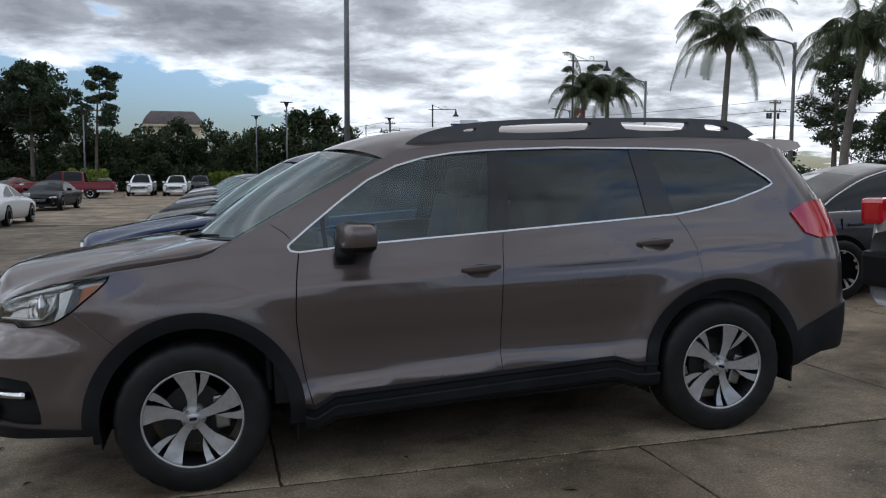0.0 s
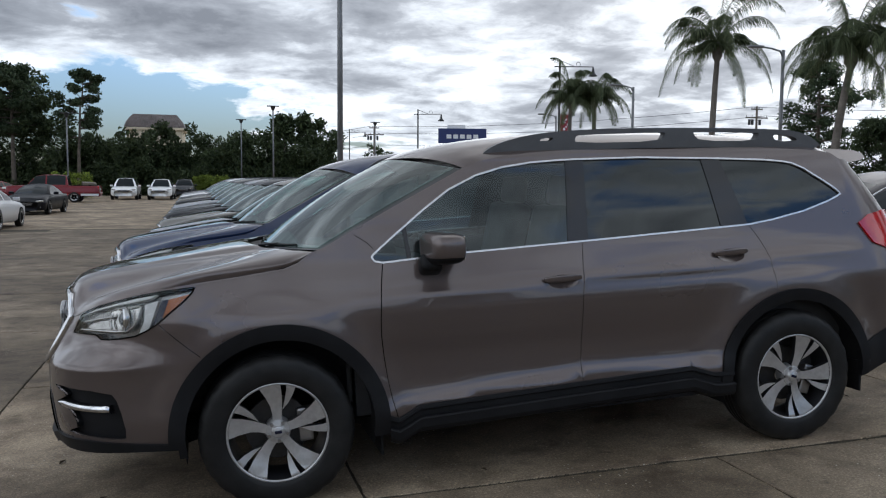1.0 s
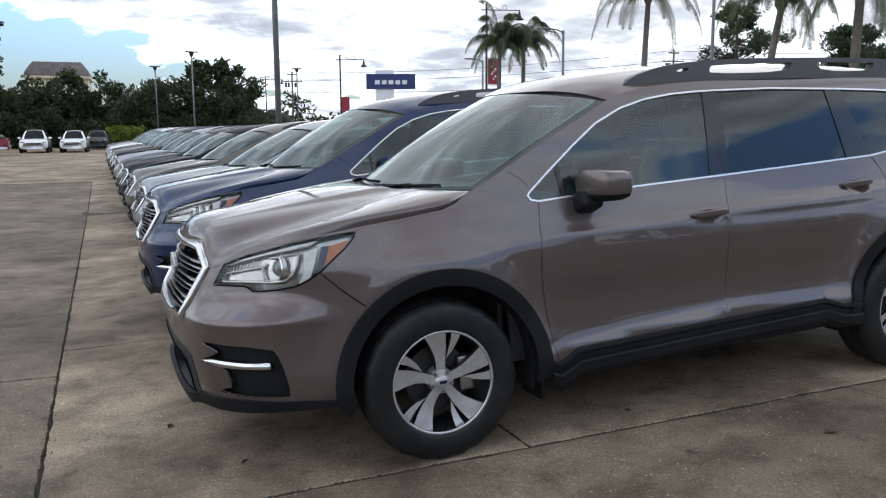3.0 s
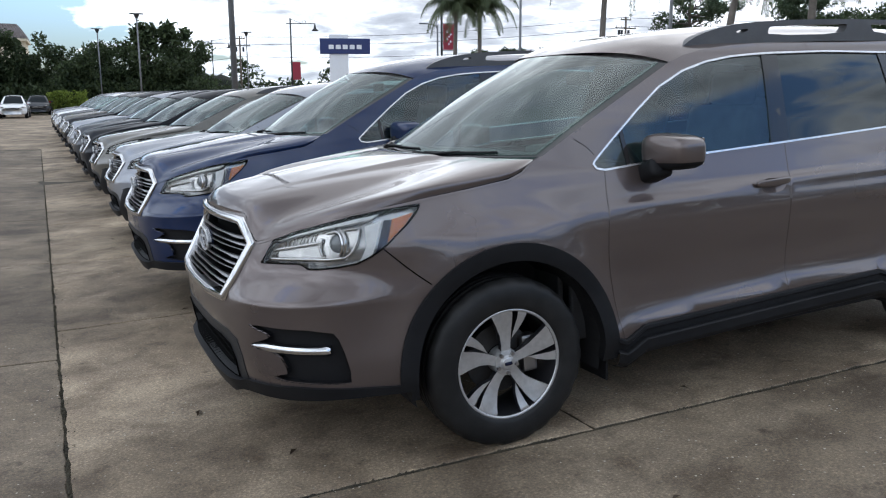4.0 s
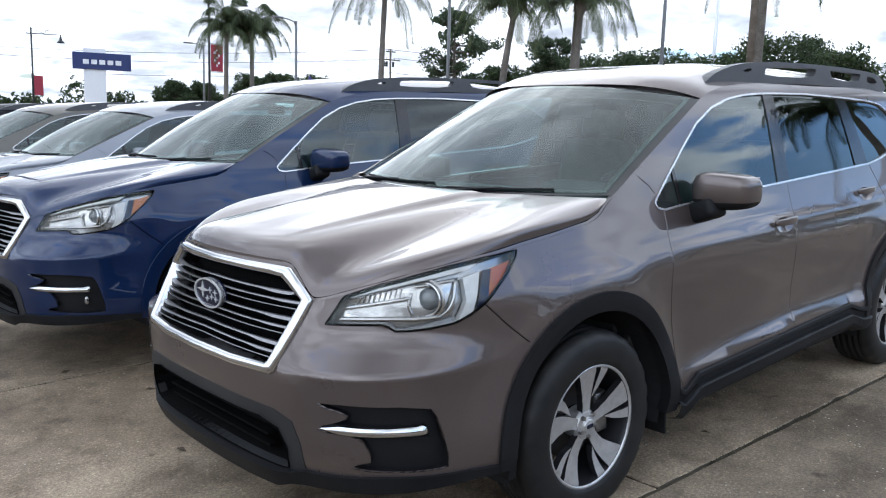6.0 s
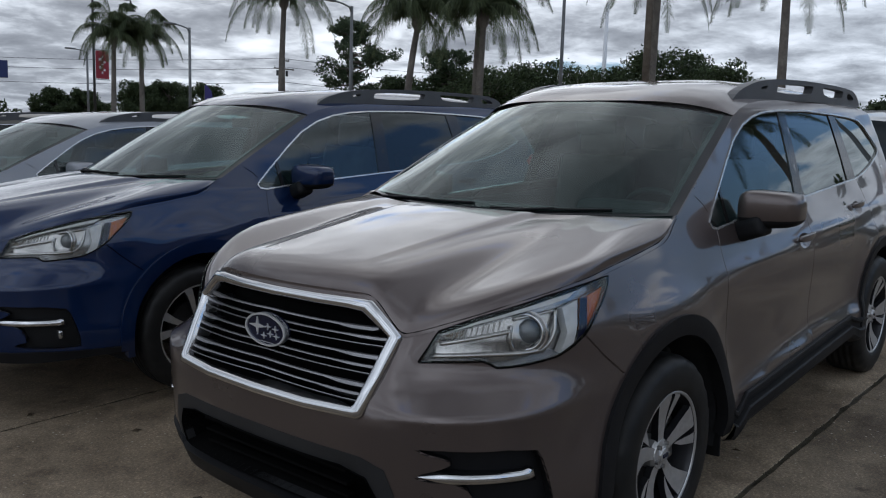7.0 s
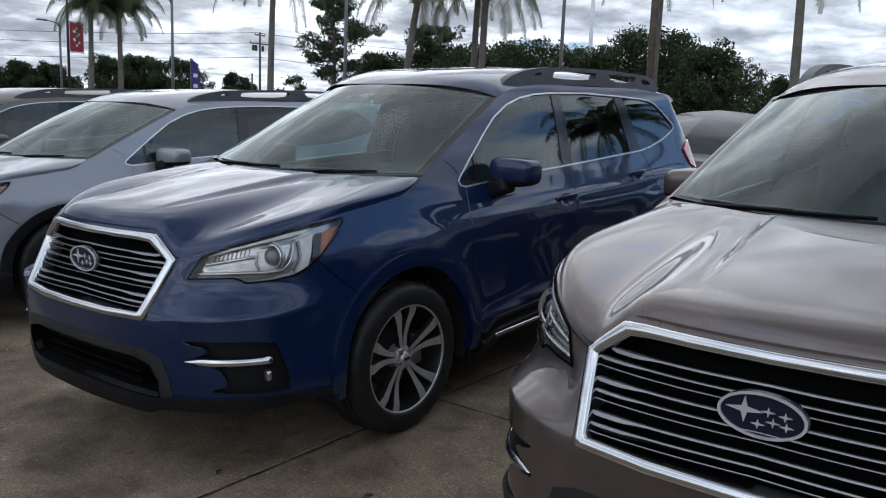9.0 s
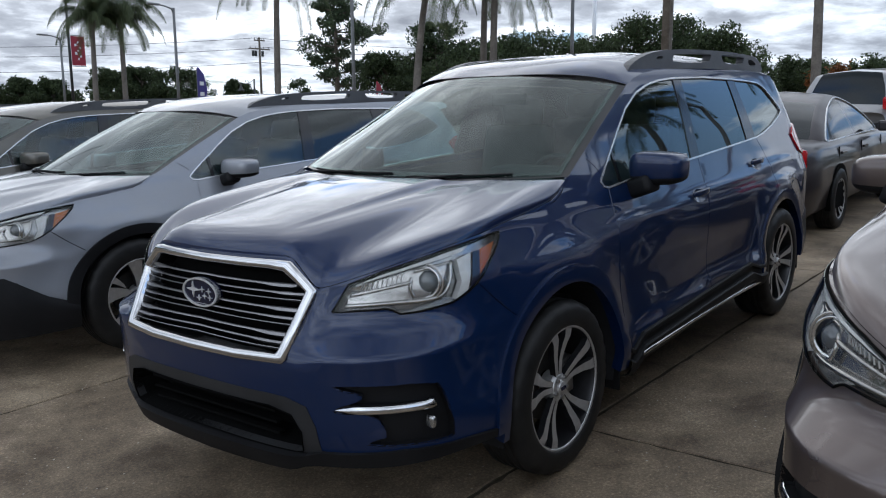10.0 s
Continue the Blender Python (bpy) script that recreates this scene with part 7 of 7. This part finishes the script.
# ---- the lot itself: sheet, slabs and joints ----
def concrete(name, tone):
    m, t, p = nodes_of(name)
    g = t.nodes.new("ShaderNodeNewGeometry")

    def nz(scale, detail, rough=.6, distort=0.0):
        n = t.nodes.new("ShaderNodeTexNoise")
        n.inputs["Scale"].default_value, n.inputs["Detail"].default_value, n.inputs["Roughness"].default_value = scale, detail, rough
        n.inputs["Distortion"].default_value = distort
        t.links.new(g.outputs["Position"], n.inputs["Vector"])
        return n.outputs[0]
    wide, patch_n, grain = nz(.55, 6.0, .62, .4), nz(2.3, 6.0, .65, .3), nz(80.0, 4.0, .7)
    c = ramp_node(t, wide, [(.36, (.130, .104, .072)), (.50, (.204, .168, .120)), (.62, (.305, .258, .192))])
    d = ramp_node(t, patch_n, [(.34, (.50, .46, .41)), (.47, (.92, .90, .87)), (.60, (1.24, 1.23, 1.19))])
    e = ramp_node(t, grain, [(.34, (.66, .65, .64)), (.5, (.97, .97, .97)), (.60, (1.25, 1.24, 1.21)), (.70, (2.0, 1.97, 1.9))])
    v = t.nodes.new("ShaderNodeTexVoronoi")
    v.inputs["Scale"].default_value = 95.0
    t.links.new(g.outputs["Position"], v.inputs["Vector"])
    stone = ramp_node(t, v.outputs["Distance"], [(.0, (1.35, 1.33, 1.28)), (.22, (1.05, 1.05, 1.04)), (.5, (.92, .92, .92))])
    mixed = mix_node(t, 1.0, mix_node(t, 1.0, c, d, "MULTIPLY"), mix_node(t, 1.0, e, stone, "MULTIPLY"), "MULTIPLY")
    spots_n = nz(7.0, 3.0, .5)
    oil = ramp_node(t, spots_n, [(.24, (.45, .43, .41)), (.31, (1, 1, 1))])
    info = t.nodes.new("ShaderNodeObjectInfo")
    batch = ramp_node(t, info.outputs["Random"], [(0.0, (.83 * tone, .785 * tone, .765 * tone)), (1.0, (1.03 * tone, .98 * tone, .95 * tone))])
    whole = mix_node(t, 1.0, mix_node(t, 1.0, mixed, oil, "MULTIPLY"), batch, "MULTIPLY")
    # pale chips of aggregate and shell, scattered thinly and in drifts
    chip = t.nodes.new("ShaderNodeTexVoronoi")
    chip.inputs["Scale"].default_value = 42.0
    t.links.new(g.outputs["Position"], chip.inputs["Vector"])
    sep = t.nodes.new("ShaderNodeSeparateColor")
    t.links.new(chip.outputs["Color"], sep.inputs[0])
    few = ramp_node(t, sep.outputs[0], [(.84, (0, 0, 0)), (.86, (1, 1, 1))])
    small = ramp_node(t, chip.outputs["Distance"], [(.16, (1, 1, 1)), (.24, (0, 0, 0))])
    drift = ramp_node(t, nz(1.7, 3.0), [(.46, (.10, .10, .10)), (.60, (1, 1, 1))])
    where = mix_node(t, 1.0, mix_node(t, 1.0, few, small, "MULTIPLY"), drift, "MULTIPLY")
    t.links.new(mix_node(t, where, whole, (.50, .46, .38)), p.inputs["Base Color"])
    p.inputs["Roughness"].default_value = .72
    p.inputs["Specular IOR Level"].default_value = .4
    bump_node(t, p, grain, .55, .006)
    return m


# tone lifted in colour to stand in for light missing between the cars
MAT_CONCRETE = concrete("weathered_concrete", 1.18)
MAT_DIM_CONCRETE = concrete("dimmed_concrete", .73)      # same concrete, its colour dimmed to lower the light on open ground
MAT_JOINT = surface("dirty_joint", (.030, .025, .017), (.085, .070, .046), .95, 9, 60, bump=.5, depth=.004)
gx = [-400, -120, -60, -30, -15.4, -12, -8.6, -5.2, "k", 3, 6.3, 10.3, 14, 40, 120, 500]
gy = [-300, -60, -20, -10.3, -7.2, 0, 8, 16, 24.9, 35, 50, 75, 150, 900]
rows_v = []
for y in gy:
    for x in gx:
        xx = kink(min(max(y, -20), 60)) if x == "k" else x
        z = ground_z(xx, y)
        inside_pad = -15.3 < xx < 10.2 and -10.2 < y < 24.8
        rows_v.append((xx, y, z - (.013 if inside_pad else 0.0)))
nx = len(gx)
gf = [(j * nx + i, j * nx + i + 1, (j + 1) * nx + i + 1, (j + 1) * nx + i) for j in range(len(gy) - 1) for i in range(nx - 1)]
ground = tagged(part_from("ground", rows_v, gf, MAT_CONCRETE, None, smooth=False), "weathered grey-brown concrete lot that reaches the horizon", "ground", kind="structure")
ground.data.materials.append(MAT_JOINT)
for q in ground.data.polygons:
    c = q.center
    if -15.3 < c.x < 10.2 and -10.2 < c.y < 24.8:
        q.material_index = 1


EDGE = 36
RIM = 4 * EDGE


def slab(x0, x1, y0, y1, gap=.003, cross=.009, mat=MAT_CONCRETE):
    """One cast slab: slightly ragged, chipped edges, following the lot's fall."""
    corners = [(x0, y0), (x1, y0), (x1, y1), (x0, y1)]
    line = []
    for (ax, ay), (bx, by) in zip(corners, corners[1:] + corners[:1]):
        for k in range(EDGE):
            line.append((ax + (bx - ax) * k / EDGE, ay + (by - ay) * k / EDGE))
    cx, cy = (x0 + x1) / 2, (y0 + y1) / 2
    outer = []
    for k, (x, y) in enumerate(line):
        y = y - .022 * x
        x = x - .045 * y
        ragged = (gap if k // EDGE in (1, 3) else cross) + (abs(float(rng.normal())) * .005 if k % EDGE else .003)
        sx, sy = (1 if x > cx - .045 * cy else -1), (1 if y > cy else -1)
        x -= sx * ragged * (1 if k // EDGE in (1, 3) or k % EDGE == 0 else 0)
        y -= sy * ragged * (1 if k // EDGE in (0, 2) or k % EDGE == 0 else 0)
        outer.append((x, y))
    mx, my = sum(p[0] for p in outer) / RIM, sum(p[1] for p in outer) / RIM
    verts = []
    lift = float(rng.uniform(-.002, .002))
    for shrink, dz in ((0, -.04), (0, -.005), (.004, 0.0)):
        for x, y in outer:
            d = math.hypot(x - mx, y - my)
            xx, yy = x + (mx - x) * shrink / d, y + (my - y) * shrink / d
            verts.append((xx, yy, plane_z(xx, yy, cx > -1.8) + dz + lift))
    faces = [tuple(range(2 * RIM, 3 * RIM))]
    for r in (0, RIM):
        faces += [(r + k, r + (k + 1) % RIM, r + RIM + (k + 1) % RIM, r + RIM + k) for k in range(RIM)]
    return part_from("slab", verts, faces, [mat, MAT_JOINT], ground, smooth=False, slots=[0] + [1] * RIM + [0] * RIM)


def plane_z(x, y, pad):
    far = 0.0095 * max(0.0, min(y, 75.0) - 14.0)
    return K_SLOPE * (x if pad else kink(y)) + far


PAD_X = [-1.80, .36, 4.31, 6.30, 8.30, 10.30]
PAD_Y = [-10.2, -7.2, -4.1, -.97, 2.13, 4.72, 7.62, 10.5, 13.4, 16.3, 19.2, 22.1, 24.9]
AISLE_X = [-15.4, -12.0, -8.6, -5.2, -1.80]
AISLE_Y = [-10.2, -8.68, -5.3, -1.92, 1.44, 4.84, 8.2, 11.6, 15.0, 18.4, 21.8, 24.9]
for xs, ys in (([-1.80, 2.28, 6.30, 10.30], PAD_Y[:4]), (PAD_X, PAD_Y[3:]), (AISLE_X, AISLE_Y)):
    for a, b in zip(xs[:-1], xs[1:]):
        for c, d in zip(ys[:-1], ys[1:]):
            slab(a, b, c, d, cross=.009 if c < -.9 and d < 2.2 else .005, mat=MAT_DIM_CONCRETE if b < -1.7 or d < -.9 else MAT_CONCRETE)


# ---- dirt and moss in the joints, and a few dead leaves ----
def crumbs(spots, low, high):
    """Small irregular clods at the given places."""
    v, f = [], []
    for x, y, z in spots:
        r = rng.uniform(low, high)
        k = rng.uniform(.5, 1.4, 6) * r
        n = len(v)
        v += [(x + k[0], y, z), (x, y + k[1], z), (x - k[2], y, z), (x, y - k[3], z), (x + k[0] * .2, y - k[1] * .2, z + .55 * k[4])]
        f += [(n, n + 1, n + 4), (n + 1, n + 2, n + 4), (n + 2, n + 3, n + 4), (n + 3, n, n + 4)]
    return v, f


spots = []
for k in range(9000):
    y = -8.0 + 30.0 * rng.uniform() ** 1.6
    thick_here = .35 + .65 * (math.sin(3.1 * y) * math.sin(1.3 * y + 1) > -.2)
    x = kink(y) + rng.normal() * .026 * thick_here
    spots.append((x, y, plane_z(x, y, True) - .006))
for k in range(4200):
    x = -1.8 + 8.0 * rng.uniform()
    y = -.97 - .022 * x
    if math.sin(2.3 * x) * math.sin(5.1 * x + 2) < -.25:
        continue
    spots.append((x, y + rng.normal() * .015, plane_z(x, y, True) - .007))
v, f = crumbs(spots, .005, .016)
tagged(part_from("joint_dirt", v, f, surface("dirt_and_moss", (.018, .016, .009), (.060, .050, .030), .95, 14, 90, bump=.3), None, smooth=False), "dark dirt and moss crumbs along the slab joints", "dirt", kind="stuff")
leaf_v, leaf_f = [], []
for k in range(46):
    x, y = rng.uniform(-7, 5.5), rng.uniform(-3.2, 6)
    z = plane_z(x, y, x > kink(y)) + .004
    th, ln = rng.uniform(0, 2 * math.pi), rng.uniform(.018, .045)
    c, s = math.cos(th), math.sin(th)
    n = len(leaf_v)
    for u, w, h in ((-1, 0, 0), (-.2, .38, .010), (.9, .1, .003), (-.1, -.36, .008)):
        leaf_v.append((x + ln * (u * c - w * s), y + ln * (u * s + w * c), z + h))
    leaf_f += [(n, n + 1, n + 2), (n, n + 2, n + 3)]
tagged(part_from("dead_leaves", leaf_v, leaf_f, plain("dead_leaf", (.055, .035, .018), .8), None, smooth=False), "small dead brown leaves scattered over the concrete", "leaves", kind="stuff")
